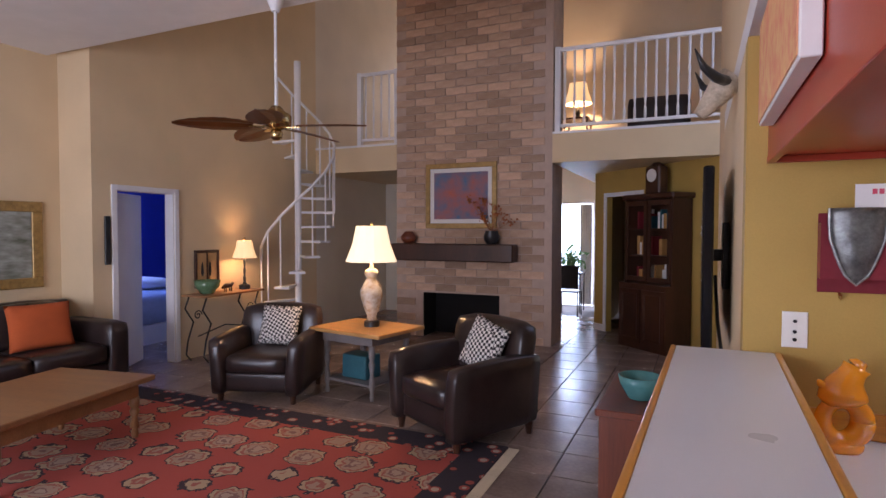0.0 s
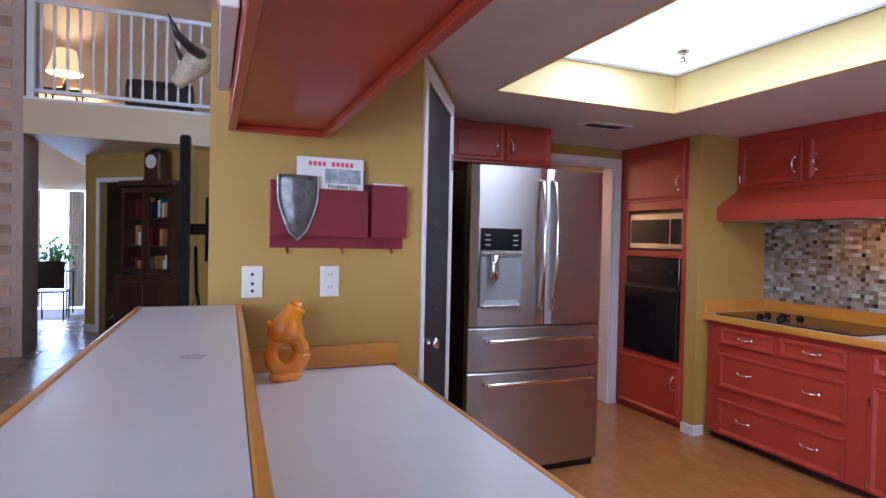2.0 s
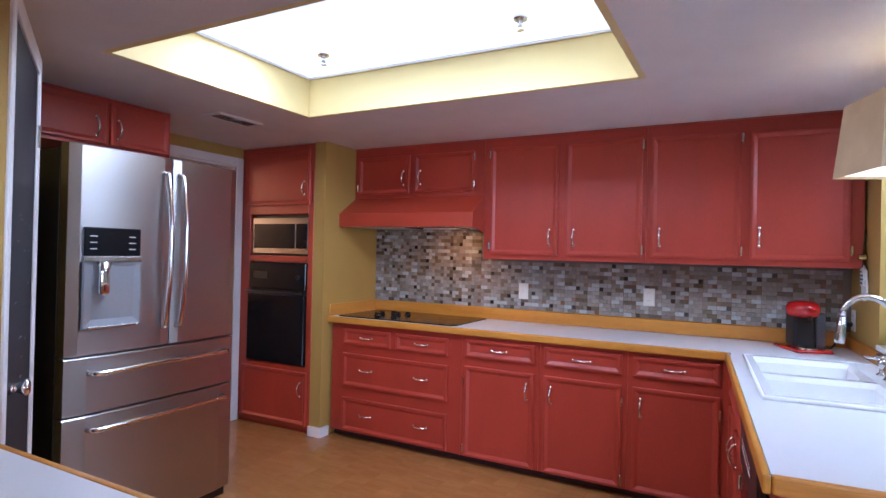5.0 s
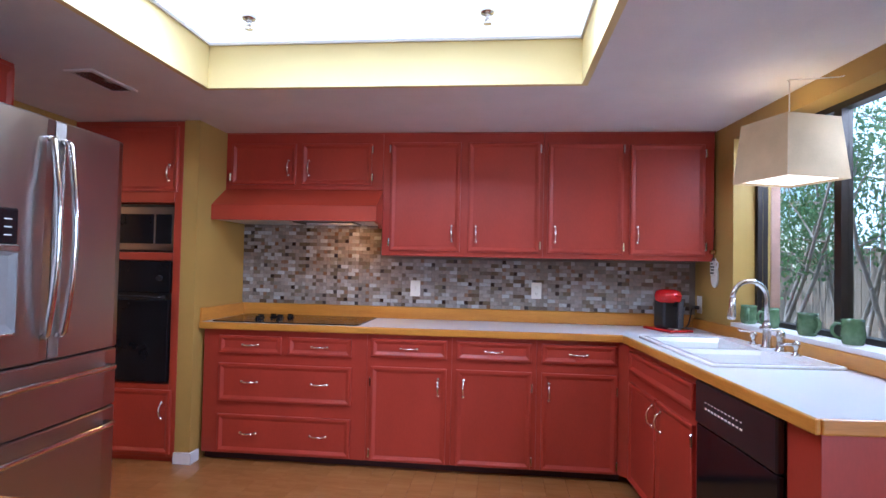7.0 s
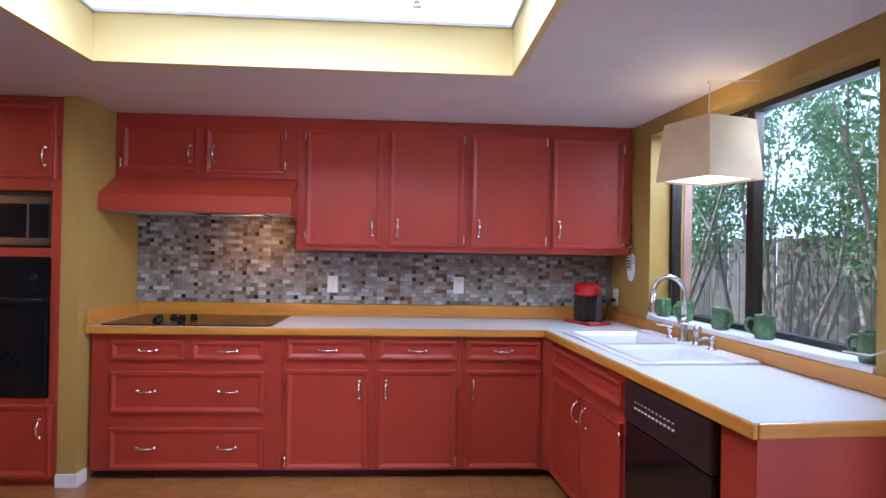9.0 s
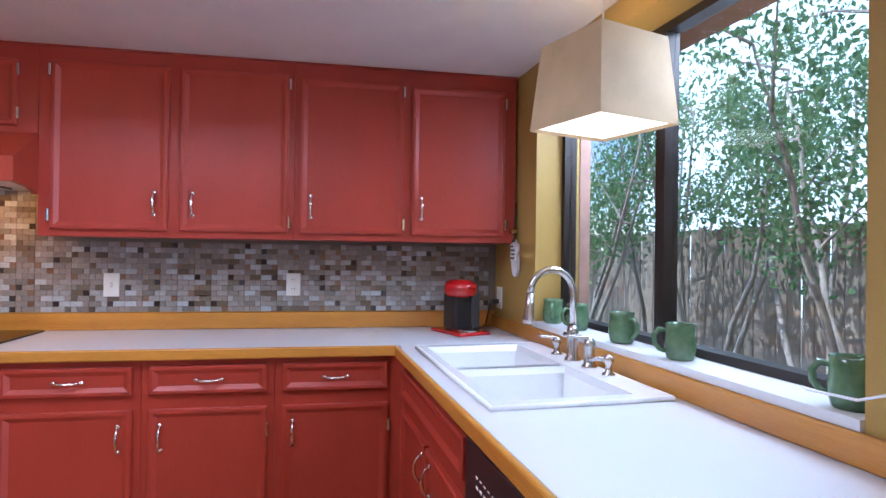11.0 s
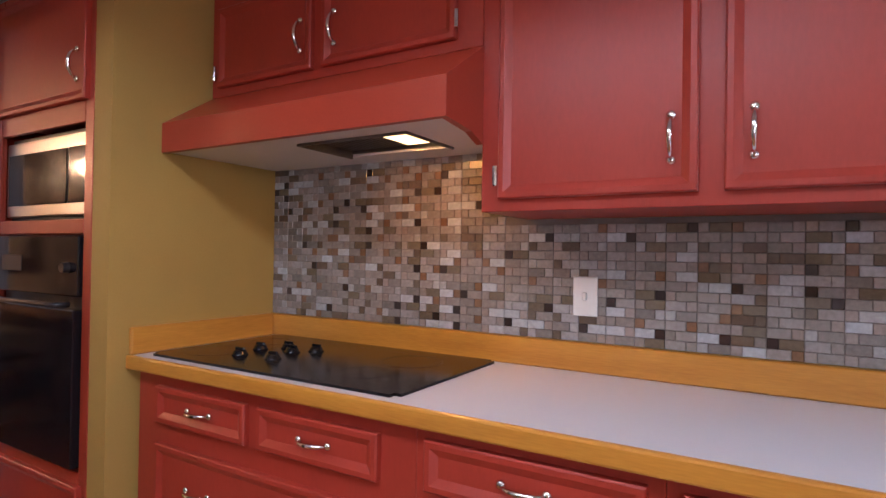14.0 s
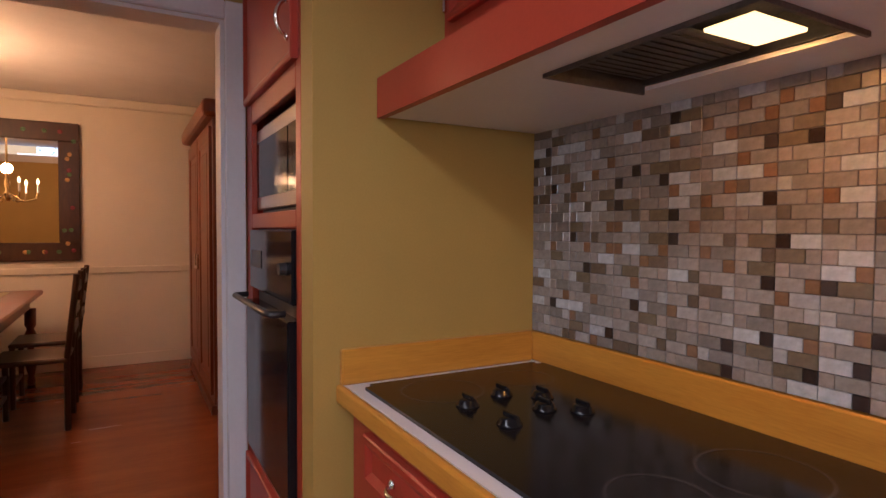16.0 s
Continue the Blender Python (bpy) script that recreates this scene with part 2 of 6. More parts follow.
    return bm


def boxes(rows, bev=0.0):
    bm = bmesh.new()
    for r in rows:
        box(*r, bev=bev, bm=bm)
    return bm


def tube(points, radii, seg=8, bm=None, closed=False):
    """A round bar swept through the points."""
    bm = bm or bmesh.new()
    pts = [Vector(p) for p in points]
    if not hasattr(radii, "__len__"):
        radii = [radii] * len(pts)
    rings = []
    for i, p in enumerate(pts):
        d = (pts[min(i + 1, len(pts) - 1)] - pts[max(i - 1, 0)]).normalized()
        a = d.orthogonal().normalized() if i == 0 else (a - a.dot(d) * d).normalized()
        b = d.cross(a)
        rings.append([bm.verts.new(p + radii[i] * (math.cos(2 * math.pi * k / seg) * a + math.sin(2 * math.pi * k / seg) * b)) for k in range(seg)])
    for r0, r1 in zip(rings, rings[1:]):
        for k in range(seg):
            bm.faces.new((r0[k], r0[(k + 1) % seg], r1[(k + 1) % seg], r1[k]))
    bm.faces.new(rings[0][::-1])
    bm.faces.new(rings[-1])
    return bm


def lathe(profile, seg=24, bm=None, at=(0, 0, 0), sx=1, sy=1):
    """Turns (radius, height) pairs round the z axis."""
    bm = bm or bmesh.new()
    rings = []
    for r, z in profile:
        rings.append([bm.verts.new((at[0] + sx * r * math.cos(2 * math.pi * k / seg), at[1] + sy * r * math.sin(2 * math.pi * k / seg), at[2] + z)) for k in range(seg)])
    for r0, r1 in zip(rings, rings[1:]):
        for k in range(seg):
            bm.faces.new((r0[k], r0[(k + 1) % seg], r1[(k + 1) % seg], r1[k]))
    bm.faces.new(rings[0][::-1])
    bm.faces.new(rings[-1])
    return bm


def panel(w, h, rings, x=0, z=0, bm=None, y=0):
    """A panel that faces -y, from its lower left corner: rings of (inset, proud)."""
    bm = bm or bmesh.new()
    rr = []
    for i, d in rings:
        rr.append([bm.verts.new((x + a, y - d, z + c)) for a, c in ((i, i), (w - i, i), (w - i, h - i), (i, h - i))])
    for r0, r1 in zip(rr, rr[1:]):
        for k in range(4):
            bm.faces.new((r0[k], r0[(k + 1) % 4], r1[(k + 1) % 4], r1[k]))
    bm.faces.new(rr[-1])
    bm.faces.new(rr[0][::-1])
    return bm


def soft_box(x0, x1, y0, y1, z0, z1, bev, puff=0.0):
    """A cushion: a rounded box that swells in the middle."""
    bm = box(x0, x1, y0, y1, z0, z1)
    bmesh.ops.subdivide_edges(bm, edges=bm.edges, cuts=5, use_grid_fill=True)
    c = Vector(((x0 + x1) / 2, (y0 + y1) / 2, (z0 + z1) / 2))
    h = Vector(((x1 - x0) / 2, (y1 - y0) / 2, (z1 - z0) / 2))
    for v in bm.verts:
        q = Vector(((v.co.x - c.x), (v.co.y - c.y), (v.co.z - c.z)))
        inner = Vector([max(-(h[k] - bev), min(h[k] - bev, q[k])) for k in range(3)])
        d = q - inner
        q = inner + (d.normalized() * bev if d.length > 1e-6 else d)
        u = [1 - (q[k] / h[k]) ** 2 for k in range(3)]
        q = Vector((q.x * (1 + puff * u[1] * u[2]), q.y * (1 + puff * u[0] * u[2]), q.z * (1 + puff * u[0] * u[1])))
        v.co = c + q
    return bm


def pull(parent, m, length=0.10):
    """A chrome bow handle along local z, proud towards -y."""
    n = 9
    pts = [(0, -0.028 * math.sin(math.pi * i / (n - 1)) ** 0.6 - 0.002, -length / 2 + length * i / (n - 1)) for i in range(n)]
    bm = tube(pts, [0.0040 + 0.0024 * math.sin(math.pi * i / (n - 1)) for i in range(n)], 8)
    for s in (-1, 1):
        tube([(0, 0, s * length / 2), (0, -0.004, s * length / 2), (0, -0.008, s * length / 2)], [0.0105, 0.0105, 0.005], 10, bm)
    return part("handle", bm, M_chrome, parent, "chrome bow handle", m, smooth=True)


DOOR = [(0, 0), (0, 0.016), (0.004, 0.020), (0.016, 0.020), (0.034, 0.010), (1e9, 0)][:5]


def cab_door(parent, x, z, w, h, handle=None, name="door", y=0.0, hinge=None):
    """A red door or drawer front with a lipped edge; handle: (x, z, turned)."""
    d = part(name, panel(w, h, DOOR), M_red, parent, "", pose(x, y, z))
    if handle:
        pull(d, pose(handle[0], -0.012, handle[1], 0, 90 if handle[2] else 0, 0))
    for hx, hz in hinge or ():
        part("hinge", box(hx - 0.006, hx + 0.006, -0.028, -0.016, hz - 0.028, hz + 0.028, 0.004), M_chrome, d, "small chrome hinge")
    return d


def prism(poly, z0, z1, bm=None):
    """An upright block on a flat outline."""
    bm = bm or bmesh.new()
    lo, hi = [bm.verts.new((x, y, z0)) for x, y in poly], [bm.verts.new((x, y, z1)) for x, y in poly]
    n = len(poly)
    for k in range(n):
        bm.faces.new((lo[k], lo[(k + 1) % n], hi[(k + 1) % n], hi[k]))
    bm.faces.new(hi)
    bm.faces.new(lo[::-1])
    bmesh.ops.recalc_face_normals(bm, faces=bm.faces)
    return bm


def kw(x, y):
    p = KW @ Vector((x, y, 0))
    return (p.x, p.y)


# ---- structure: kitchen ----
CEIL = 2.177
struct("wall_east", box(4.10, 4.25, -0.5, 4.08, 0, 2.6), M_mustard, "mustard yellow painted kitchen wall")
struct("wall_oven_side", box(3.42, 4.10, 3.083, 3.184, 0, CEIL), M_mustard, "mustard painted panel beside the oven cabinet")
struct("floor_kitchen", box(-0.02, 4.2, -2.5, 3.99, -0.1, -0.012), M_grout, "underlay below the kitchen planks", category="floor")
# window wall in its own axes: openings are left between the blocks
WL, WR, WB, WT = -0.55, -2.13, 0.975, 2.08
struct("wall_window", boxes([(WL, 0.1, -0.22, 0, 0, 2.6), (WR, WL, -0.22, 0, 0, WB), (WR, WL, -0.22, 0, WT, 2.6), (-2.95, WR, -0.22, 0, 0, 2.6)]), M_mustard, "mustard painted kitchen wall round the window", KW)
struct("wall_return", box(-2.95, -2.83, -2.4, -0.22, 0, 2.6), M_mustard, "mustard painted end wall", KW)
# ceiling with the sunken light tray
TX0, TX1, TY0, TY1, TZ = 1.571, 2.78, 0.775, 2.685, 2.415
struct("ceiling_kitchen", boxes([(0.17, 1.26, -2.5, -0.62, CEIL, CEIL + 0.1), (0.17, TX0 - 0.03, -0.62, 4.05, CEIL, CEIL + 0.1), (TX1 + 0.03, 4.2, -0.62, 4.05, CEIL, CEIL + 0.1), (TX0 - 0.03, TX1 + 0.03, -0.62, TY0 - 0.03, CEIL, CEIL + 0.1), (TX0 - 0.03, TX1 + 0.03, TY1 + 0.03, 4.05, CEIL, CEIL + 0.1)]), M_ceil, "lilac white plaster kitchen ceiling")
struct("trim_tray", boxes([(TX0 - 0.03, TX0, TY0 - 0.03, TY1 + 0.03, CEIL, TZ), (TX1, TX1 + 0.03, TY0 - 0.03, TY1 + 0.03, CEIL, TZ), (TX0, TX1, TY0 - 0.03, TY0, CEIL, TZ), (TX0, TX1, TY1, TY1 + 0.03, CEIL, TZ)]), M_tray, "pale yellow sides of the ceiling light tray")
struct("trim_tray_bead", boxes([(TX0, TX0 + 0.012, TY0, TY1, TZ - 0.016, TZ - 0.002), (TX1 - 0.012, TX1, TY0, TY1, TZ - 0.016, TZ - 0.002), (TX0 + 0.012, TX1 - 0.012, TY0, TY0 + 0.012, TZ - 0.016, TZ - 0.002), (TX0 + 0.012, TX1 - 0.012, TY1 - 0.012, TY1, TZ - 0.016, TZ - 0.002)]), M_white, "white bead round the ceiling tray")
light = thing("ceiling_light", "glowing white fluorescent panel sunk into the ceiling tray", "ceiling light", ((TX0 + TX1) / 2, (TY0 + TY1) / 2, TZ))
part("diffuser", box(-0.63, 0.63, -0.985, 0.985, 0, 0.02), M_glow, light)
for sx, sy in ((2.49, 2.335), (2.49, 1.23)):
    s = thing("fire_sprinkler", "small chrome sprinkler head under the light panel", "sprinkler", (sx, sy, TZ), group="ceiling sprinklers")
    part("escutcheon", lathe([(0.03, -0.012), (0.035, 0)], 16), M_chrome, s, smooth=True)
    part("head", lathe([(0.010, -0.05), (0.014, -0.04), (0.008, -0.036), (0.008, -0.026), (0.014, -0.022), (0.014, -0.012)], 12), M_nickel, s)
    part("deflector", lathe([(0.020, -0.058), (0.020, -0.054)], 14), M_nickel, s)
# organizer wall, slanted pantry wall, fridge recess, north wall
struct("wall_organizer", box(0.17, 0.965, 2.157, 2.27, 0, CEIL), M_mustard, "mustard painted kitchen wall beside the bar")
PA, PB = Vector((0.962, 2.172)), Vector((1.39, 2.89))
pd = (PB - PA)
plen = pd.length
PM = pose(PA.x, PA.y, 0, 0, 0, math.degrees(math.atan2(pd.y, pd.x)))
struct("wall_pantry", boxes([(0, 0.02, 0, 0.1, 0, CEIL), (plen - 0.02, plen, 0, 0.1, 0, CEIL), (0.02, plen - 0.02, 0, 0.1, 2.10, CEIL)]), M_mustard, "mustard painted slanted wall round the pantry door", PM)
struct("wall_recess", box(1.31, 1.39, 2.89, 3.94, 0, CEIL), M_mustard, "mustard side wall of the fridge recess")
OX0, OX1, OZ = 2.56, 3.345, 2.03
struct("wall_north", boxes([(1.31, OX0, 3.94, 4.05, 0, CEIL), (OX1, 4.10, 3.94, 4.05, 0, CEIL), (OX0, OX1, 3.94, 4.05, OZ, CEIL)]), M_mustard, "mustard painted north kitchen wall with a doorway")
dr = thing("door_opening", "white painted doorway casing between kitchen and dining room", "doorway", (OX0, 3.94, 0), kind="structure")
part("casing", box(-0.065, 0.0, -0.018, 0.0, 0, OZ + 0.065, 0.004), M_white, dr)
part("casing", box(OX1 - OX0, OX1 - OX0 + 0.070, -0.018, 0.0, 0, OZ + 0.065, 0.004), M_white, dr)
part("casing", box(0.0, OX1 - OX0, -0.018, 0.0, OZ, OZ + 0.065, 0.004), M_white, dr)
part("jamb", box(0.0, 0.015, 0.0, 0.13, 0, OZ), M_white, dr)
part("jamb", box(OX1 - OX0 - 0.015, OX1 - OX0, 0.0, 0.13, 0, OZ), M_white, dr)
part("jamb", box(0.015, OX1 - OX0 - 0.015, 0.0, 0.13, OZ - 0.015, OZ), M_white, dr)
struct("baseboard", boxes([(3.40, 3.50, 3.064, 3.081, 0, 0.07), (3.40, 3.418, 3.081, 3.182, 0, 0.07)]), M_white, "white baseboard end beside the oven cabinet")
# pantry door, a chalkboard leaf in a white casing
pdoor = thing("pantry_door", "closed black chalkboard pantry door in a white casing", "door", m=PM, kind="structure")
part("casing", box(0.0, 0.06, -0.02, 0.0, 0, 2.12, 0.004), M_white, pdoor)
part("casing", box(plen - 0.06, plen, -0.02, 0.0, 0, 2.12, 0.004), M_white, pdoor)
part("casing", box(0.06, plen - 0.06, -0.02, 0.0, 2.05, 2.12, 0.004), M_white, pdoor)
leaf = part("leaf", box(0.06, plen - 0.06, -0.012, 0.03, 0.01, 2.045), M_slate, pdoor)
part("edge", box(plen - 0.095, plen - 0.062, -0.016, -0.012, 0.01, 2.04), M_white, leaf)
knob = part("knob", tube([(0.12, -0.012, 0.94), (0.12, -0.03, 0.94), (0.12, -0.045, 0.94), (0.12, -0.06, 0.94), (0.12, -0.07, 0.94)], [0.026, 0.011, 0.018, 0.028, 0.016], 14), M_chrome, leaf, "round chrome knob", smooth=True)
for hz in (1.8, 0.35):
    part("hinge", box(plen - 0.064, plen - 0.052, -0.026, -0.012, hz - 0.045, hz + 0.045, 0.003), M_nickel, pdoor)
bm = bmesh.new()
rg = random.Random(5)
for k in range(14):
    x, z = rg.uniform(0.22, 0.6), rg.uniform(0.9, 1.5)
    box(x, x + rg.uniform(0.02, 0.07), -0.0135, -0.012, z, z + 0.005, bm=bm)
part("chalk_marks", bm, mat("rubbed_chalk", (0.16, 0.17, 0.19), 0.8, bump=0.0), leaf)

# ---- window over the sink ----
win = thing("window_1", "dark bronze sliding window over the kitchen sink", "window", m=KW @ pose(0, -0.16, 0), kind="structure")
for a, b, c, d in ((WL - 0.03, WL, WB, WT), (WR, WR + 0.03, WB, WT), (WR + 0.03, WL - 0.03, WB, WB + 0.03), (WR + 0.03, WL - 0.03, WT - 0.03, WT)):
    part("window_frame", box(a, b, -0.03, 0.03, c, d), M_bronze, win)
part("meeting_stile", box(-1.325, -1.275, -0.02, 0.034, WB + 0.03, WT - 0.03), M_bronze, win)
for a, b in ((WR + 0.03, -1.325), (-1.275, WL - 0.03)):
    p = part("pane", box(a, b, -0.003, 0.003, WB + 0.03, WT - 0.03), MATS.setdefault("pane", glass("window_glass", (0.97, 0.985, 0.99))), win)
    p.visible_shadow = False
struct("window_sill", box(WR, WL, -0.13, 0.012, WB - 0.02, WB + 0.003), M_white, "white window sill over the sink", KW, "sill")
struct("window_reveal", box(WL - 0.004, WL + 0.05, -0.275, -0.222, 0.5, 2.3), M_brickout, "pink brick outside the window", KW, "wall")
struct("eave", box(-3.2, 0.6, -0.75, -0.225, 2.30, 2.38), M_brickout, "eave board above the window outside", KW, "eave")

# ---- worktops ----
wt = thing("worktop", "white laminate worktop with varnished oak edges and upstand", "worktop", (3.8, 1.5, 0.855))
inv = pose(-3.8, -1.5, -0.855)
SX0, SX1, SY0, SY1 = -1.60, -0.68, 0.05, 0.57
bm = prism([kw(-0.68, 0.642), (3.496, 0.40), (3.496, 3.08), (4.098, 3.08), kw(-0.003, 0.003), kw(-0.68, 0.003)], 0.855, 0.885)
for a, b, c, d in ((SX0, SX1, SY1 - 0.02, 0.642), (SX0, SX1, 0.003, SY0 + 0.02), (-2.40, SX0 + 0.0, 0.003, 0.642)):
    part("top", prism([kw(a, c), kw(b, c), kw(b, d), kw(a, d)], 0.855, 0.885), M_lam, wt, "white laminate top", inv)
part("top", bm, M_lam, wt, "white laminate top", inv)
part("edge", box(3.476, 3.494, 0.414, 3.08, 0.842, 0.887, 0.006, seg=2), M_oak, wt, "varnished oak edge", inv)
part("edge", box(-2.42, -0.583, 0.643, 0.661, 0.842, 0.887, 0.006, seg=2), M_oakx, wt, "varnished oak edge", inv @ KW)
part("edge", box(-2.42, -2.402, 0.002, 0.642, 0.842, 0.887, 0.006, seg=2), M_oak, wt, "varnished oak edge", inv @ KW)
part("upstand", box(4.078, 4.098, -0.17, 3.08, 0.886, 0.972, 0.004), M_oak, wt, "varnished oak upstand", inv)
part("upstand", box(3.487, 4.077, 3.062, 3.082, 0.886, 0.975, 0.004), M_oakx, wt, "varnished oak upstand", inv)
part("upstand", box(-2.41, -0.02, 0.002, 0.022, 0.886, WB - 0.021, 0.004), M_oakx, wt, "varnished oak upstand", inv @ KW)
# peninsula: raised bar and lower counter
bar = thing("breakfast_bar", "raised white laminate bar with oak edges on a low wall", "bar counter", m=pose(0.11, 2.155, 0, 0, 0, -1.4))
iv = pose(-0.11, -2.155, 0)
BS = 0.41
part("low_wall", box(-0.0, 0.265, BS + 0.04, 2.155, 0, 1.10), M_mustard, bar, "painted low wall", iv)
part("top", box(-0.035, 0.262, BS + 0.012, 2.155, 1.10, 1.135), M_lam, bar, "white laminate top", iv)
part("edge", box(-0.053, -0.036, BS - 0.006, 2.155, 1.092, 1.138, 0.005, seg=2), M_oak, bar, "varnished oak edge", iv)
part("edge", box(0.263, 0.282, BS - 0.006, 2.155, 1.092, 1.138, 0.005, seg=2), M_oak, bar, "varnished oak edge", iv)
part("edge", box(-0.035, 0.262, BS - 0.006, BS + 0.011, 1.092, 1.138, 0.005, seg=2), M_oakx, bar, "varnished oak edge", iv)
part("riser", box(0.266, 0.281, BS + 0.05, 2.13, 0.886, 1.091), M_oak, bar, "oak riser", iv)
pen = thing("peninsula_counter", "white laminate lower counter with oak edge on red cabinets", "counter", (0.6, 1.35, 0))
iv = pose(-0.6, -1.35, 0)
PS = 0.53
part("body", box(0.235, 0.835, PS + 0.04, 2.155, 0.0, 0.854), M_red, pen, "red painted base", iv)
part("top", box(0.235, 0.852, PS + 0.018, 2.155, 0.855, 0.885), M_lam, pen, "white laminate top", iv)
part("edge", box(0.853, 0.871, PS, 2.155, 0.842, 0.887, 0.006, seg=2), M_oak, pen, "varnished oak edge", iv)
part("edge", box(0.245, 0.852, PS, PS + 0.017, 0.842, 0.887, 0.006, seg=2), M_oakx, pen, "varnished oak edge", iv)
part("upstand", box(0.283, 0.871, 2.137, 2.155, 0.888, 0.972, 0.003), M_oakx, pen, "varnished oak upstand", iv)

# ---- cabinets ----
def carcass(name, label, m, w, h, d, z0=0.0, group="", toe=0.0, hole=None):
    """A cabinet unit whose front is its local y = 0, from its lower left corner."""
    c = thing(name, label, "cabinet", m=m @ pose(0, 0, z0), group=group)
    part("body", box(0.0005, w - 0.0005, 0.0, d, toe, h, 0.0015), M_red, c)
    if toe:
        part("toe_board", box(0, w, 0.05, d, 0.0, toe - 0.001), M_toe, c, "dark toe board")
    return c


EB = pose(3.515, 3.06, 0, 0, 0, -90)
LB = "red painted base cabinet under the white worktop"
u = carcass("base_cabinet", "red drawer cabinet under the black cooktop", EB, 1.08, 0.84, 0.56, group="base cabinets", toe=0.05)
for x in (0.112, 0.57):
    cab_door(u, x, 0.69, 0.41, 0.113, (0.205, 0.055, True), "drawer_front")
for z, h in ((0.385, 0.24), (0.06, 0.24)):
    d = cab_door(u, 0.112, z, 0.87, h, (0.205, h * 0.52, True), "drawer_front")
    pull(d, pose(0.665, -0.012, h * 0.52, 0, 90, 0))
for i, (x0, w) in enumerate(((1.08, 0.535), (1.615, 0.52), (2.135, 0.505))):
    u = carcass("base_cabinet", LB, EB @ pose(x0, 0, 0), w, 0.84, 0.56, group="base cabinets", toe=0.05)
    dw = w - 0.061
    cab_door(u, 0.03, 0.70, dw, 0.115, (dw / 2, 0.055, True), "drawer_front")
    hx = dw - 0.05 if i == 0 else 0.045
    hg = [(-0.004 if i == 0 else dw + 0.004, 0.05), (-0.004 if i == 0 else dw + 0.004, 0.49)]
    cab_door(u, 0.03, 0.055, dw, 0.585, (hx, 0.47, False), hinge=hg)
SB = KW @ pose(-0.60, 0.625, 0, 0, 0, 180)
part("filler", prism([(3.517, 0.44), (3.56, 0.44), kw(-0.66, 0.56), kw(-0.60, 0.622)], 0.05, 0.84), M_red, u, "", (EB @ pose(2.135, 0, 0)).inverted())
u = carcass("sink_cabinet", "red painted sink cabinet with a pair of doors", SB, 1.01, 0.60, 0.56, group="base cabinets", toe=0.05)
part("apron", box(0.0, 1.01, 0.0, 0.03, 0.601, 0.84), M_red, u)
cab_door(u, 0.06, 0.69, 0.90, 0.115, None, "drawer_front")
cab_door(u, 0.06, 0.065, 0.44, 0.565, (0.39, 0.47, False))
cab_door(u, 0.52, 0.065, 0.44, 0.565, (0.05, 0.47, False), hinge=[(0.444, 0.06), (0.444, 0.5)])
u = carcass("end_panel", "red painted end panel beside the dishwasher", SB @ pose(1.625, 0, 0), 0.165, 0.84, 0.615, group="base cabinets")
dwm = thing("dishwasher", "black built-in dishwasher under the white worktop", "dishwasher", m=SB @ pose(1.012, 0, 0))
part("body", box(0.003, 0.608, 0.0, 0.55, 0.10, 0.838), M_blackm, dwm)
part("door", box(0.005, 0.606, -0.022, 0.0, 0.11, 0.66, 0.005), M_black, dwm)
pn = part("control_panel", box(0.005, 0.606, -0.028, 0.0, 0.664, 0.836, 0.006), M_blackm, dwm)
bm = bmesh.new()
for k in range(11):
    box(0.10 + 0.028 * k, 0.116 + 0.028 * k, -0.0295, -0.028, 0.735, 0.742, bm=bm)
    box(0.10 + 0.028 * k, 0.112 + 0.028 * k, -0.0295, -0.028, 0.76, 0.764, bm=bm)
part("markings", bm, M_paper, pn)
part("toe_board", box(0.003, 0.608, 0.05, 0.08, 0, 0.10), M_blackm, dwm)

# upper cabinets
EU = pose(3.78, 3.08, 0, 0, 0, -90)
LU = "red painted wall cabinet above the mosaic splashback"
UZ, UD = 1.34, 0.318
u = carcass("wall_cabinet", LU, EU @ pose(1.119, 0, 0), 1.08, 0.83, UD, UZ, "wall cabinets")
cab_door(u, 0.055, 0.032, 0.476, 0.735, (0.421, 0.12, False), hinge=[(-0.006, 0.06), (-0.006, 0.69)])
cab_door(u, 0.583, 0.032, 0.472, 0.735, (0.055, 0.12, False), hinge=[(0.478, 0.05), (0.478, 0.69)])
u = carcass("wall_cabinet", LU, EU @ pose(2.199, 0, 0), 1.083, 0.83, UD, UZ, "wall cabinets")
cab_door(u, 0.027, 0.032, 0.483, 0.73, (0.052, 0.125, False), hinge=[(0.489, 0.05), (0.489, 0.69)])
cab_door(u, 0.555, 0.032, 0.465, 0.72, (0.048, 0.13, False), hinge=[(0.471, 0.06), (0.471, 0.66)])
u = carcass("wall_cabinet", "short red wall cabinet above the range hood", EU, 1.118, 0.385, UD, 1.785, "wall cabinets")
cab_door(u, 0.045, 0.03, 0.462, 0.285, (0.41, 0.115, False), hinge=[(-0.006, 0.05)])
cab_door(u, 0.55, 0.03, 0.49, 0.285, (0.05, 0.115, False), hinge=[(0.496, 0.05), (0.496, 0.24)])
struct("trim_cabinet_top", box(3.773, 4.10, -0.203, 3.08, 2.1705, CEIL - 0.001), M_redlip, "thin red strip between cabinets and ceiling", category="trim")

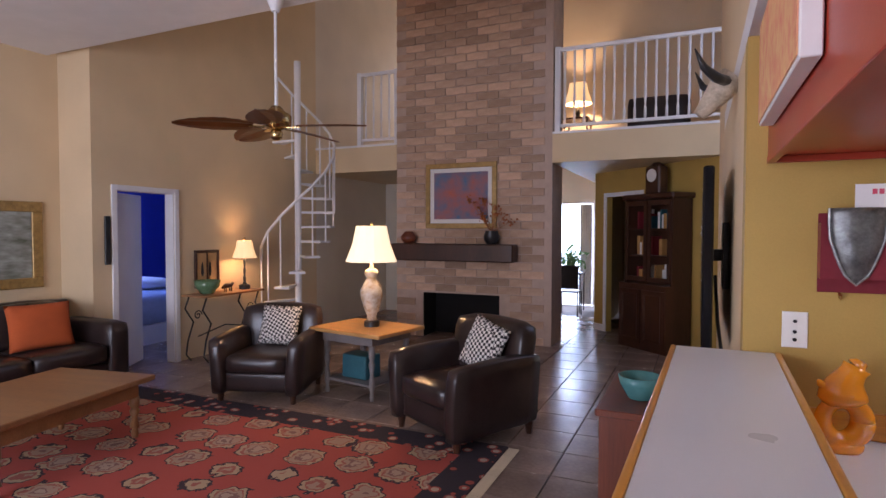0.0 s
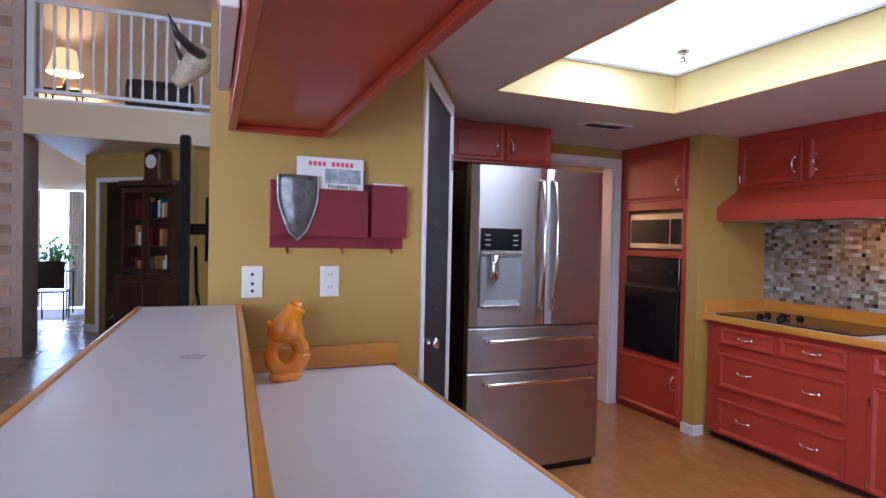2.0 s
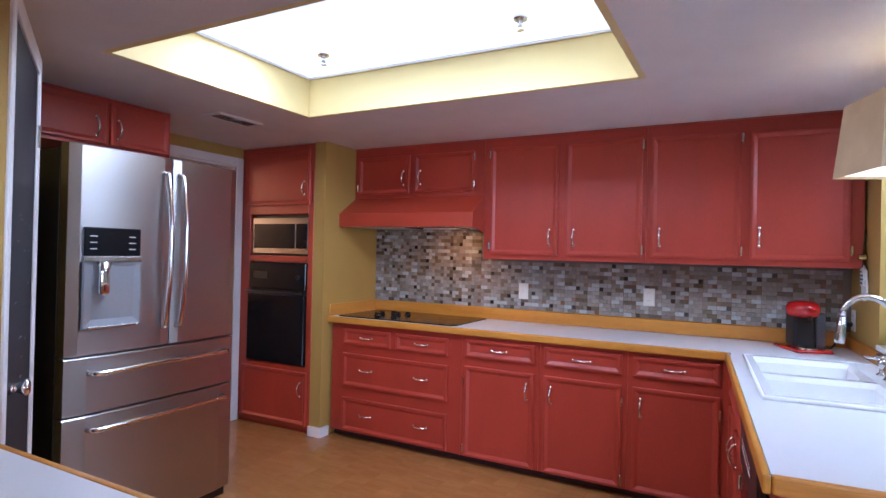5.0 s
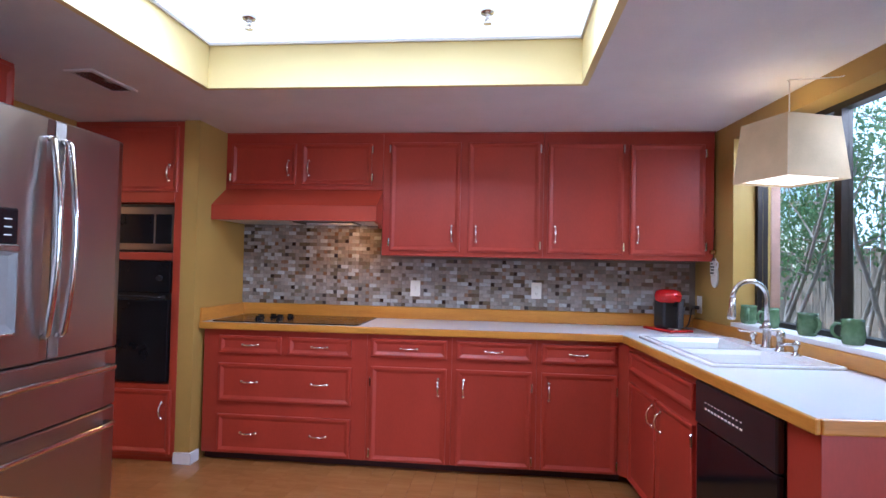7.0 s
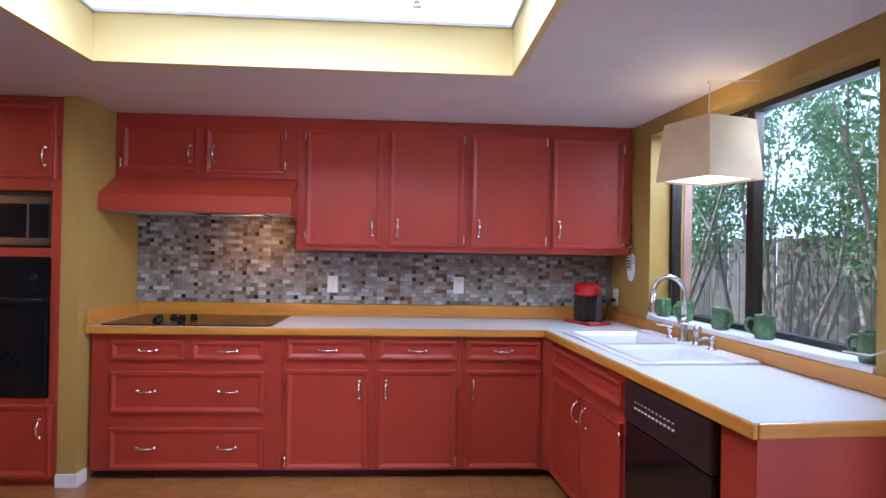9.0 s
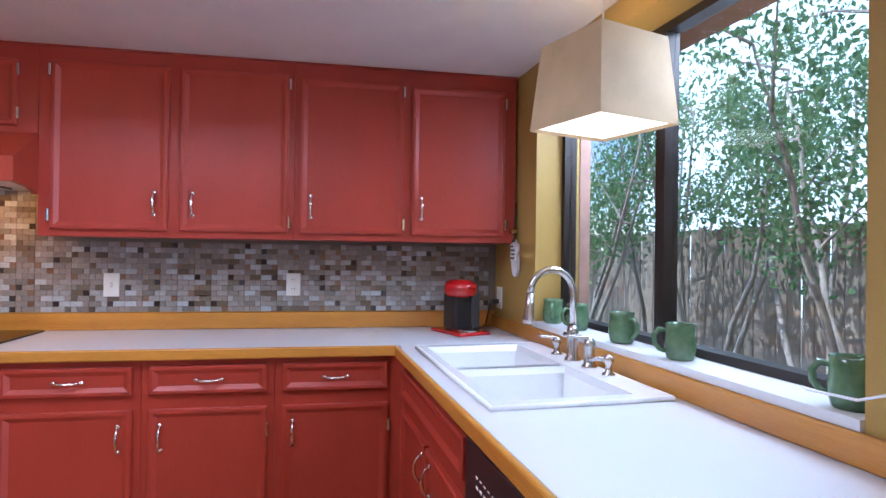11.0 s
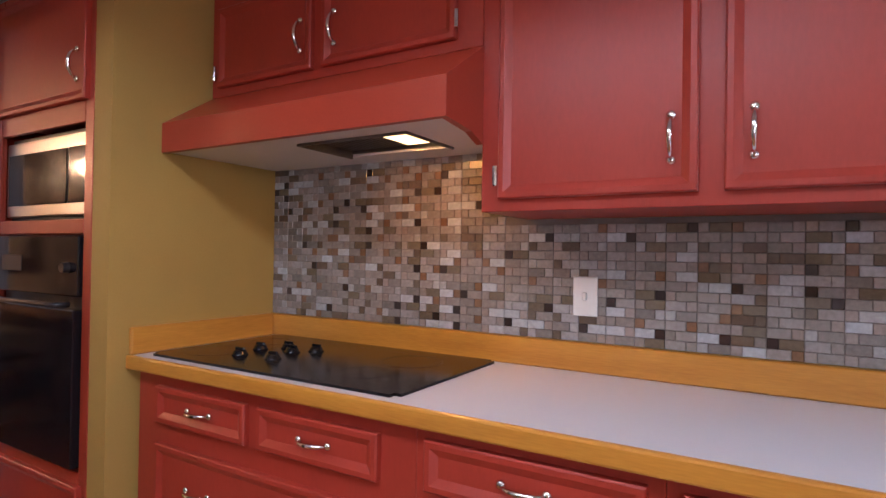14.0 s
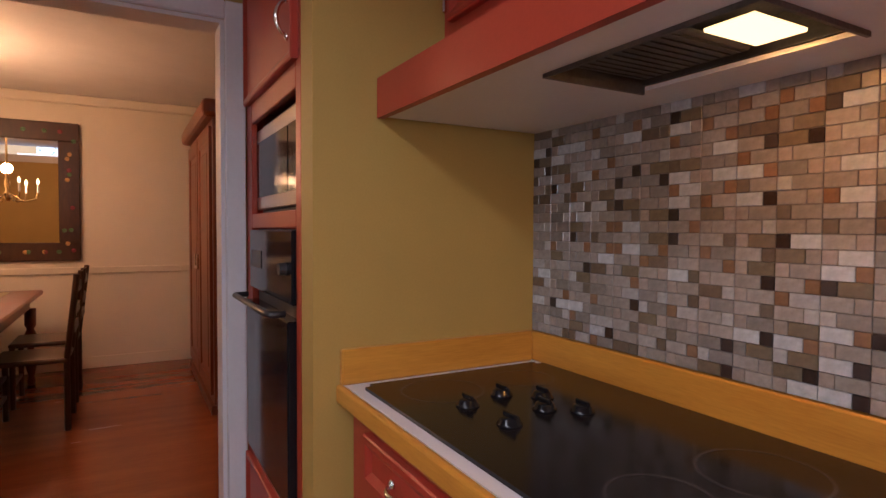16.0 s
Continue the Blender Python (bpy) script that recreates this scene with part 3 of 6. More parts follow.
# range hood
hood = thing("range_hood", "red painted range hood with a warm lamp above the cooktop", "range hood", m=pose(3.585, 3.078, 1.555, 0, 0, -90))
bm = bmesh.new()
W = 1.118
prof = [(0.0, 0.0), (0.0, 0.10), (0.195, 0.229), (0.195, 0.10), (0.02, 0.085), (0.02, 0.0)]
for x0, x1 in ((0.0, W),):
    a = [bm.verts.new((x0, y, z)) for y, z in prof]
    b = [bm.verts.new((x1, y, z)) for y, z in prof]
    for k in range(len(prof)):
        bm.faces.new((a[k], a[(k + 1) % 6], b[(k + 1) % 6], b[k]))
    bm.faces.new(a[::-1])
    bm.faces.new(b)
bmesh.ops.recalc_face_normals(bm, faces=bm.faces)
part("canopy", bm, M_redlip, hood)
bm = bmesh.new()
cheek = [[bm.verts.new((x, y, z)) for y, z in ((0.001, 0.001), (0.001, 0.101), (0.194, 0.2285), (0.194, -0.035), (0.13, -0.012))] for x in (W - 0.018, W + 0.002)]
for k in range(5):
    bm.faces.new((cheek[0][k], cheek[0][(k + 1) % 5], cheek[1][(k + 1) % 5], cheek[1][k]))
bm.faces.new(cheek[0])
bm.faces.new(cheek[1][::-1])
bmesh.ops.recalc_face_normals(bm, faces=bm.faces)
part("end_cheek", bm, M_redlip, hood)
HX0, HX1, HY0, HY1 = 0.52, 0.93, 0.11, 0.37
part("underside", boxes([(0.002, HX0, 0.021, 0.506, 0.004, 0.012), (HX1, W - 0.02, 0.021, 0.506, 0.004, 0.012), (HX0, HX1, 0.021, HY0, 0.004, 0.012), (HX0, HX1, HY1, 0.506, 0.004, 0.012)]), M_white, hood, "white painted underside")
M_filter = mat("greasy_grey_metal", (0.20, 0.18, 0.16), 0.45, 0.8, vary=0.2, scale=12, fine=160, bump=0.4)
part("fan_housing", boxes([(HX0, HX0 + 0.006, HY0, HY1, -0.004, 0.07), (HX1 - 0.006, HX1, HY0, HY1, -0.004, 0.07), (HX0 + 0.006, HX1 - 0.006, HY0, HY0 + 0.006, -0.004, 0.07), (HX0 + 0.006, HX1 - 0.006, HY1 - 0.006, HY1, 0.013, 0.07), (HX0, HX1, HY0, HY1, 0.0705, 0.076)]), M_filter, hood, "grey metal fan housing")
fl = part("filter_unit", box(HX0 + 0.01, 0.76, HY0 + 0.01, HY1 - 0.01, 0.022, 0.034, 0.004), M_filter, hood, "grey metal mesh filter")
bm = bmesh.new()
for k in range(11):
    box(HX0 + 0.022 + 0.02 * k, HX0 + 0.028 + 0.02 * k, HY0 + 0.02, HY1 - 0.02, 0.0195, 0.0218, bm=bm)
part("filter_ribs", bm, M_filter, fl)
part("lamp_lens", box(0.785, 0.865, 0.20, 0.33, 0.016, 0.022, 0.001), mat("warm_hood_lens", (1, 0.85, 0.6), 0.4, bump=0.0, emit=(1.0, 0.66, 0.28, 3.2)), hood, "lit warm lamp lens")
lamp("hood_lamp", pose(3.85, 2.253, 1.5695, 0, 0, 0), 1.9, (1.0, 0.42, 0.09), 0.12, 0.07)

# oven tower
TW = pose(3.42, 3.938, 0, 0, 0, -90)
tow = thing("oven_cabinet", "tall red cabinet that holds the oven and microwave", "cabinet", m=TW)
part("body", boxes([(0.0, 0.752, 0.02, 0.655, 0.0, 0.47), (0.0, 0.752, 0.02, 0.655, 1.69, 2.172), (0.0, 0.08, 0.02, 0.655, 0.47, 1.69), (0.73, 0.752, 0.02, 0.655, 0.47, 1.69), (0.08, 0.73, 0.35, 0.655, 0.47, 1.69)]), M_red, tow)
part("face_frame", boxes([(0.0, 0.10, 0.0, 0.02, 0.03, 2.172), (0.70, 0.752, 0.0, 0.02, 0.03, 2.172), (0.10, 0.70, 0.0, 0.02, 1.645, 1.74), (0.10, 0.70, 0.0, 0.02, 1.275, 1.325), (0.10, 0.70, 0.0, 0.02, 0.44, 0.492), (0.10, 0.70, 0.0, 0.02, 2.10, 2.172), (0.10, 0.70, 0.0, 0.02, 0.03, 0.07)], 0.003), M_redlip, tow)
cab_door(tow, 0.05, 1.715, 0.675, 0.42, (0.615, 0.12, False))
cab_door(tow, 0.05, 0.055, 0.675, 0.40, (0.615, 0.27, False))
mw = thing("microwave", "stainless steel microwave built into the red cabinet", "microwave", m=TW @ pose(0.105, 0.012, 1.327))
part("body", box(0, 0.591, 0.025, 0.33, 0, 0.31), M_blackm, mw)
dd = part("door", box(0.002, 0.589, 0.005, 0.0245, 0.012, 0.292, 0.004), M_steel, mw, "stainless steel front")
part("window", box(0.025, 0.45, 0.001, 0.006, 0.055, 0.245), M_black, dd, "dark glass window")
part("keypad", box(0.465, 0.572, 0.001, 0.006, 0.055, 0.245), M_black, dd, "black keypad")
ov = thing("wall_oven", "black glass wall oven built into the red cabinet", "oven", m=TW @ pose(0.105, 0, 0.494) @ Matrix.Diagonal((1, 1, 0.955, 1)))
part("body", box(0, 0.591, 0.021, 0.34, 0, 0.815), M_blackm, ov)
part("door", box(0.004, 0.587, -0.022, 0.02, 0.012, 0.555, 0.004), M_black, ov, "black glass door")
cp = part("control_panel", box(0.004, 0.587, -0.010, 0.02, 0.60, 0.812, 0.004), M_black, ov)
part("display", box(0.05, 0.2, -0.0125, -0.010, 0.68, 0.74), M_blackm, cp)
part("knob", tube([(0.52, -0.010, 0.70), (0.52, -0.03, 0.70)], [0.02, 0.017], 14), M_blackm, cp)
part("handle", tube([(0.03, -0.022, 0.575), (0.03, -0.06, 0.575), (0.05, -0.068, 0.575), (0.54, -0.068, 0.575), (0.56, -0.06, 0.575), (0.56, -0.022, 0.575)], 0.010, 10), M_blackm, ov, "black bar handle", smooth=True)

# refrigerator
fr = thing("refrigerator", "stainless steel French door refrigerator with black sides", "refrigerator", (1.517, 2.872, 0))
part("body", box(0.005, 0.895, 0.075, 0.70, 0.03, 1.797, 0.008), M_darkside, fr, "black enamelled case")


def bowed(x0, x1, z0, z1, bow=0.012, d=0.07, n=10, left=0.0, right=0.9):
    """A steel door that bows outward across the fridge's whole width."""
    bm = bmesh.new()
    cols = []
    for k in range(n + 1):
        x = x0 + (x1 - x0) * k / n
        u = (x - left) / (right - left) * 2 - 1
        e = min(k, n - k) / n * (x1 - x0)
        y = -bow * (1 - u * u) + (0.010 * (1 - e / 0.012) if e < 0.012 else 0)
        cols.append([bm.verts.new(c) for c in ((x, d, z0), (x, y + 0.006, z0), (x, y, z0 + 0.006), (x, y, z1 - 0.006), (x, y + 0.006, z1), (x, d, z1))])
    for a, b in zip(cols, cols[1:]):
        for k in range(6):
            bm.faces.new((a[k], b[k], b[(k + 1) % 6], a[(k + 1) % 6]))
    bm.faces.new(cols[0][::-1])
    bm.faces.new(cols[-1])
    bmesh.ops.recalc_face_normals(bm, faces=bm.faces)
    return bm


d1 = part("door", bowed(0.003, 0.486, 0.888, 1.812), M_steel, fr)
d2 = part("door", bowed(0.492, 0.897, 0.888, 1.812), M_steel, fr)
d3 = part("freezer_drawer", bowed(0.003, 0.897, 0.630, 0.882), M_steel, fr)
d4 = part("freezer_drawer", bowed(0.003, 0.897, 0.05, 0.624), M_steel, fr)
part("grille", box(0.02, 0.88, 0.03, 0.075, 0.0, 0.048), M_blackm, fr)
for d, x, s in ((d1, 0.447, -1), (d2, 0.523, 1)):
    pts = [(x, -0.008, 0.98), (x, -0.032, 0.985)] + [(x + s * 0.004, -0.038 - 0.034 * math.sin(math.pi * k / 12), 0.995 + 0.725 * k / 12) for k in range(13)] + [(x, -0.032, 1.728), (x, -0.008, 1.733)]
    part("handle", tube(pts, 0.0125, 10), M_chrome, d, "long curved steel handle", smooth=True)
for d, z in ((d3, 0.812), (d4, 0.565)):
    pts = [(0.10, -0.006, z), (0.105, -0.045, z)] + [(0.12 + 0.68 * k / 8, -0.052 - 0.010 * math.sin(math.pi * k / 8), z + 0.006 * math.sin(math.pi * k / 8)) for k in range(9)] + [(0.815, -0.045, z), (0.82, -0.006, z)]
    part("handle", tube(pts, 0.0125, 10), M_chrome, d, "long curved steel handle", smooth=True)
dp = part("dispenser", box(0.061, 0.321, -0.018, 0.02, 1.325, 1.452, 0.004), M_black, d1, "black dispenser panel")
for k in range(3):
    for bx_ in (0.085, 0.262):
        part("panel_mark", box(bx_, bx_ + 0.03, -0.0195, -0.018, 1.355 + 0.028 * k, 1.359 + 0.028 * k), M_paper, dp)
part("dispenser_bar", box(0.056, 0.326, -0.024, 0.02, 1.300, 1.324, 0.003), M_nickel, d1)
M_recess = mat("grey_dispenser_plastic", (0.30, 0.31, 0.33), 0.35, 0.3, vary=0.05, bump=0.0)
bm = bmesh.new()
rr_ = [[bm.verts.new(p) for p in ((a, y, lo_), (b, y, lo_), (b, y, hi_), (a, y, hi_))] for a, b, lo_, hi_, y in ((0.056, 0.326, 1.005, 1.299, -0.014), (0.061, 0.321, 1.010, 1.296, -0.021), (0.070, 0.312, 1.020, 1.292, -0.020), (0.098, 0.290, 1.045, 1.285, -0.0125))]
for r0, r1 in zip(rr_, rr_[1:]):
    for k in range(4):
        bm.faces.new((r0[k], r0[(k + 1) % 4], r1[(k + 1) % 4], r1[k]))
bm.faces.new(rr_[-1])
part("dispenser_recess", bm, M_recess, d1, "grey dispenser recess")
part("spout", lathe([(0.020, 1.155), (0.027, 1.165), (0.025, 1.22), (0.022, 1.25), (0.03, 1.299)], 14, at=(0.14, -0.035, 0), sy=0.7), M_chrome, d1, "chrome water spout", smooth=True)
part("drip_tray", box(0.075, 0.307, -0.034, -0.0137, 1.006, 1.016, 0.002), M_nickel, d1)
FC = pose(1.605, 3.40, 1.895)
u = carcass("wall_cabinet", "red cabinet above the refrigerator", FC, 0.765, 0.275, 0.53, group="wall cabinets")
for x, hx in ((0.015, 0.305), (0.395, 0.045)):
    cab_door(u, x, 0.02, 0.355, 0.23, (hx, 0.09, False))

# ---- structure: living room and beyond ----
FY, WX, AX = 7.4, -5.5, -6.0
SL = (4.81 - 3.27) / (6.48 - 3.65)


def roof(y):
    return 3.30 + max(0.0, y - 3.65) * SL


struct("floor_living", box(-10, 5.6, -3.0, 13.5, -0.16, -0.1), M_grout, "sub-floor under the house", category="floor")
struct("floor_dining", box(1.45, 5.4, 3.995, 8.0, -0.1, -0.002), M_redwood, "red stained dining room wood floor", category="floor")
# living-kitchen divider above and beyond the bar
struct("wall_divider", boxes([(0.171, 0.28, 2.271, 5.0, 0, 6.5), (0.171, 0.255, -2.5, 2.27, CEIL + 0.101, 6.5)]), M_cream, "tan wall between kitchen and living room")


def gable(x0, x1, ys, holes=(), bm=None):
    """A wall along y under the sloping roof, with openings (y0, y1, z1)."""
    bm = bm or bmesh.new()
    cuts = sorted({*ys, *(y for h in holes for y in h[:2])})
    for a, b in zip(cuts, cuts[1:]):
        z0 = max([h[2] for h in holes if h[0] <= a and b <= h[1]], default=0.0)
        vs = [[bm.verts.new((x, y, z)) for y, z in ((a, z0), (b, z0), (b, roof(b) + 0.3), (a, roof(a) + 0.3))] for x in (x0, x1)]
        for k in range(4):
            bm.faces.new((vs[0][k], vs[0][(k + 1) % 4], vs[1][(k + 1) % 4], vs[1][k]))
        bm.faces.new(vs[0])
        bm.faces.new(vs[1][::-1])
    bmesh.ops.recalc_face_normals(bm, faces=bm.faces)
    return bm


struct("wall_west", gable(WX - 0.12, WX, (3.75, 7.4), [(4.01, 4.72, 1.95)]), M_cream, "tan living room wall with a bedroom doorway")
struct("wall_alcove", boxes([(AX - 0.12, AX, -2.6, 3.76, 0, 3.6), (AX, WX - 0.12, 3.75, 3.87, 0, 3.9)]), M_cream, "tan wall behind the leather sofa", category="wall")
struct("wall_loft_west", gable(WX - 0.12, WX, (7.4, 12.0)), M_palewall, "pale wall beside the loft", category="wall")
# unseen wall; its wide opening is assumed, to go with the south fill
struct("wall_south", boxes([(AX, -4.7, -2.62, -2.5, 0, 3.6), (-1.3, 1.2, -2.62, -2.5, 0, 3.6), (-4.7, -1.3, -2.62, -2.5, 0, 0.5), (-4.7, -1.3, -2.62, -2.5, 2.5, 3.6)]), M_cream, "unseen tan wall with an assumed wide opening behind the walk", category="wall")
bm = bmesh.new()
for a, b in ((-2.7, 3.65), (3.65, 12.1)):
    vs = [[bm.verts.new((x, y, roof(y) + dz)) for x, y in ((AX - 0.1, a), (0.6, a), (0.6, b), (AX - 0.1, b))] for dz in (0.0, 0.12)]
    for k in range(4):
        bm.faces.new((vs[0][k], vs[0][(k + 1) % 4], vs[1][(k + 1) % 4], vs[1][k]))
    bm.faces.new(vs[0])
    bm.faces.new(vs[1][::-1])
bmesh.ops.recalc_face_normals(bm, faces=bm.faces)
struct("ceiling_living", bm, M_ceil, "white sloping cathedral ceiling")
# fireplace
FX0, FX1, BX0, BX1, BZ = -4.05, -1.73, -3.62, -2.45, 0.645
fp = thing("fireplace", "washed pink brick chimney breast with a dark firebox", "fireplace", (-2.93, FY, 0), kind="structure")
fi = pose(2.93, -FY, 0)
part("mortar", boxes([(FX0, BX0, FY + 0.012, FY + 0.6, 0, 6.2), (BX1, FX1, FY + 0.012, FY + 0.6, 0, 6.2), (BX0, BX1, FY + 0.012, FY + 0.6, BZ, 6.2), (BX0, BX1, FY + 0.45, FY + 0.6, 0, BZ)]), M_mortar, fp, "pinkish mortar", fi)
part("firebox", boxes([(BX0, BX0 + 0.01, FY + 0.03, FY + 0.45, 0, BZ), (BX1 - 0.01, BX1, FY + 0.03, FY + 0.45, 0, BZ), (BX0 + 0.01, BX1 - 0.01, FY + 0.43, FY + 0.449, 0, BZ), (BX0 + 0.01, BX1 - 0.01, FY + 0.03, FY + 0.43, BZ - 0.01, BZ)]), M_charcoal, fp, "sooty firebox", fi)
struct("wall_fireplace_cheeks", boxes([(FX0 - 0.0, FX0 + 0.02, FY + 0.61, FY + 2.0, 2.81, 7.0)]), M_palewall, "pale wall behind the chimney", category="wall")
# loft
for nm, a, b in (("west", WX, FX0), ("east", FX1, 0.6)):
    struct("floor_loft_" + nm, box(a, b, FY, 12.0, 2.43, 2.80), M_cream, "tan loft edge and floor", category="floor")
    struct("trim_loft_" + nm, box(a, b, FY - 0.012, FY - 0.001, 2.80, 2.83), M_white, "white loft floor trim", category="trim")
struct("wall_loft_back", boxes([(WX, 0.6, 11.9, 12.02, 2.8, 8.5), (0.48, 0.6, FY, 11.9, 0, 8.5)]), M_palewall, "pale loft walls", category="wall")
struct("wall_north_far", boxes([(-6.5, -2.85, 11.9, 12.02, 0, 2.8), (-1.95, 0.6, 11.9, 12.02, 0, 2.8), (-2.85, -1.95, 11.9, 12.02, 2.1, 2.8)]), M_palewall, "pale far walls under the loft", category="wall")
struct("wall_under_loft", boxes([(-6.5, -4.6, 9.6, 9.7, 0, 2.43), (-3.9, -2.4, 9.6, 9.7, 0, 2.43), (-4.6, -3.9, 9.6, 9.7, 2.05, 2.43)]), M_palewall, "pale hall wall with a white door", category="wall")
HA, HB = Vector((-1.45, 9.1)), Vector((0.45, 7.35))
hd = HB - HA
HM = pose(HA.x, HA.y, 0, 0, 0, math.degrees(math.atan2(hd.y, hd.x)))
hl = hd.length
struct("wall_slant", boxes([(0, 0.28, 0, 0.1, 0, 2.43), (1.0, hl, 0, 0.1, 0, 2.43), (0.28, 1.0, 0, 0.1, 2.05, 2.43)]), M_mustard, "mustard slanted hall wall with a cased doorway", HM)
struct("wall_hall_east", box(-1.45, -1.33, 9.2, 11.9, 0, 2.43), M_mustard, "mustard hall wall", category="wall")
struct("trim_hall", boxes([(0.22, 0.28, -0.015, 0, 0, 2.11), (1.0, 1.06, -0.015, 0, 0, 2.11), (0.28, 1.0, -0.015, 0, 2.05, 2.11), (0, 0.22, -0.015, 0, 0, 0.1)]), M_white, "white casing round the hall doorway", HM, "trim")
# bedroom beyond the doorway
struct("wall_bedroom", boxes([(-9.2, -9.0, 3.9, 9.0, 0, 2.6), (-9.0, WX - 0.12, 8.9, 9.0, 0, 2.6), (-9.0, WX - 0.12, 3.9, 3.99, 0, 2.6)]), M_bluewall, "deep blue bedroom walls", category="wall")
struct("ceiling_bedroom", box(-9.2, WX - 0.12, 3.9, 9.0, 2.5, 2.6), M_ceil, "bedroom ceiling", category="ceiling")
dw = thing("door_1", "white casing of the bedroom doorway", "doorway", (WX, 4.365, 0), kind="structure")
for a, b, c, d in ((-0.415, -0.355, 0, 2.01), (0.355, 0.415, 0, 2.01), (-0.355, 0.355, 1.95, 2.01)):
    part("casing", box(0.0, 0.02, a, b, c, d, 0.004), M_white, dw)
for a, b, c, d in ((-0.355, -0.34, 0, 1.95), (0.34, 0.355, 0, 1.95)):
    part("jamb", box(-0.125, 0.0, a, b, c, d), M_white, dw)
lf = part("leaf", box(-0.69, 0.0, 0.0, 0.04, 0.01, 1.94, 0.003), M_white, dw, "open white door leaf", pose(-0.14, -0.335, 0, 0, 0, -60))
# dining room shell
struct("wall_dining", boxes([(1.3, 5.4, 7.76, 7.88, 0, 2.5), (4.75, 4.87, 4.16, 7.76, 0, 2.5), (1.3, 1.42, 4.06, 7.76, 0, 2.5), (4.10, 4.87, 4.055, 4.16, 0, 2.5)]), M_palewall, "warm cream dining room walls", category="wall")
struct("ceiling_dining", box(1.3, 5.4, 3.7, 7.9, 2.44, 2.55), M_ceil, "white dining room ceiling", category="ceiling")
struct("trim_chair_rail", box(1.42, 4.75, 7.735, 7.759, 0.86, 0.92, 0.005), M_palewall, "cream chair rail", category="trim")
struct("trim_crown", box(1.42, 4.75, 7.70, 7.759, 2.36, 2.439, 0.01), M_palewall, "cream crown moulding", category="trim")
struct("baseboard_dining", box(1.42, 4.75, 7.74, 7.759, 0, 0.1), M_palewall, "cream dining room baseboard", category="baseboard")
lamp("chandelier_light", pose(1.92, 6.2, 1.90), 60, (1.0, 0.55, 0.26), 0.05)

# ---- kitchen things ----
def plate(name, label, m, w=0.072, h=0.116, kind="outlet"):
    """A wall plate that faces local -y, from its middle."""
    t = thing(name, label, "wall plate", m=m, group="wall plates")
    part("cover", panel(w, h, [(0, 0), (0, 0.004), (0.004, 0.006)], -w / 2, -h / 2), M_plate, t)
    for k in range(round(w / 0.07)):
        cx = (k - (round(w / 0.07) - 1) / 2) * 0.048
        if kind == "switch":
            part("toggle", box(cx - 0.006, cx + 0.006, -0.016, -0.005, -0.012, 0.012, 0.002), M_plate, t)
        elif kind == "jack":
            for z in (0.028, -0.006, -0.032):
                part("jack", tube([(cx, -0.005, z), (cx, -0.010, z)], 0.006, 8), M_blackm, t)
        else:
            for z in (0.024, -0.024):
                s = part("socket", tube([(cx, -0.005, z), (cx, -0.008, z)], [0.017, 0.0165], 14), M_plate, t)
                for dx in (-0.006, 0.006):
                    part("slot", box(cx + dx - 0.001, cx + dx + 0.001, -0.0086, -0.0078, z - 0.002, z + 0.007), M_blackm, s)
    return t


plate("wall_outlet", "ivory light switch plate on the mosaic splashback", pose(4.086, 1.769, 1.109, 0, 0, -90), kind="switch")
plate("wall_outlet", "ivory double socket on the mosaic splashback", pose(4.086, 0.899, 1.113, 0, 0, -90))
plate("wall_outlet", "ivory jack plate on the mustard wall above the bar", pose(0.318, 2.155, 1.217), kind="jack")
plate("wall_outlet", "white double socket on the mustard wall above the counter", pose(0.598, 2.155, 1.217))
plate("wall_outlet", "ivory socket beside the window with a black plug", KW @ pose(-0.09, 0.003, 1.05, 0, 0, 180))
w2 = plate("wall_outlet", "white double gang plate with a lamp plug", KW @ pose(-2.41, 0.003, 1.085, 0, 0, 180), w=0.125)

# cooktop
ct = thing("cooktop", "black glass electric cooktop let into the worktop", "cooktop", (3.797, 2.535, 0.885))
bm = box(-0.272, 0.272, -0.49, 0.49, 0.0003, 0.008)
bmesh.ops.bevel(bm, geom=[e for e in bm.edges if abs(e.verts[0].co.z - e.verts[1].co.z) > 0.004], offset=0.02, segments=4, affect="EDGES")
part("glass", bm, M_ceran, ct)
M_ring = mat("dark_grey_burner_ring", (0.045, 0.045, 0.05), 0.2, bump=0.0)
for x, y, r in ((0.10, -0.28, 0.10), (-0.11, -0.26, 0.08), (0.12, 0.36, 0.08), (-0.12, 0.36, 0.10)):
    bm = bmesh.new()
    n = 28
    vs = [[bm.verts.new((x + q * math.cos(2 * math.pi * k / n), y + q * math.sin(2 * math.pi * k / n), 0.0084)) for k in range(n)] for q in (r, r - 0.006)]
    for k in range(n):
        bm.faces.new((vs[0][k], vs[0][(k + 1) % n], vs[1][(k + 1) % n], vs[1][k]))
    part("burner_ring", bm, M_ring, ct)
for x, y in ((-0.13, 0.23), (-0.02, 0.26), (0.05, 0.20), (0.0, 0.13), (-0.12, 0.09), (0.06, 0.08)):
    k = part("knob", lathe([(0.026, 0.008), (0.026, 0.011), (0.022, 0.014), (0.020, 0.022), (0.015, 0.025)], 16, at=(x, y, 0)), M_black, ct, smooth=True)
    part("grip", box(x - 0.004, x + 0.004, y - 0.02, y + 0.02, 0.0235, 0.033, 0.002), M_black, k)

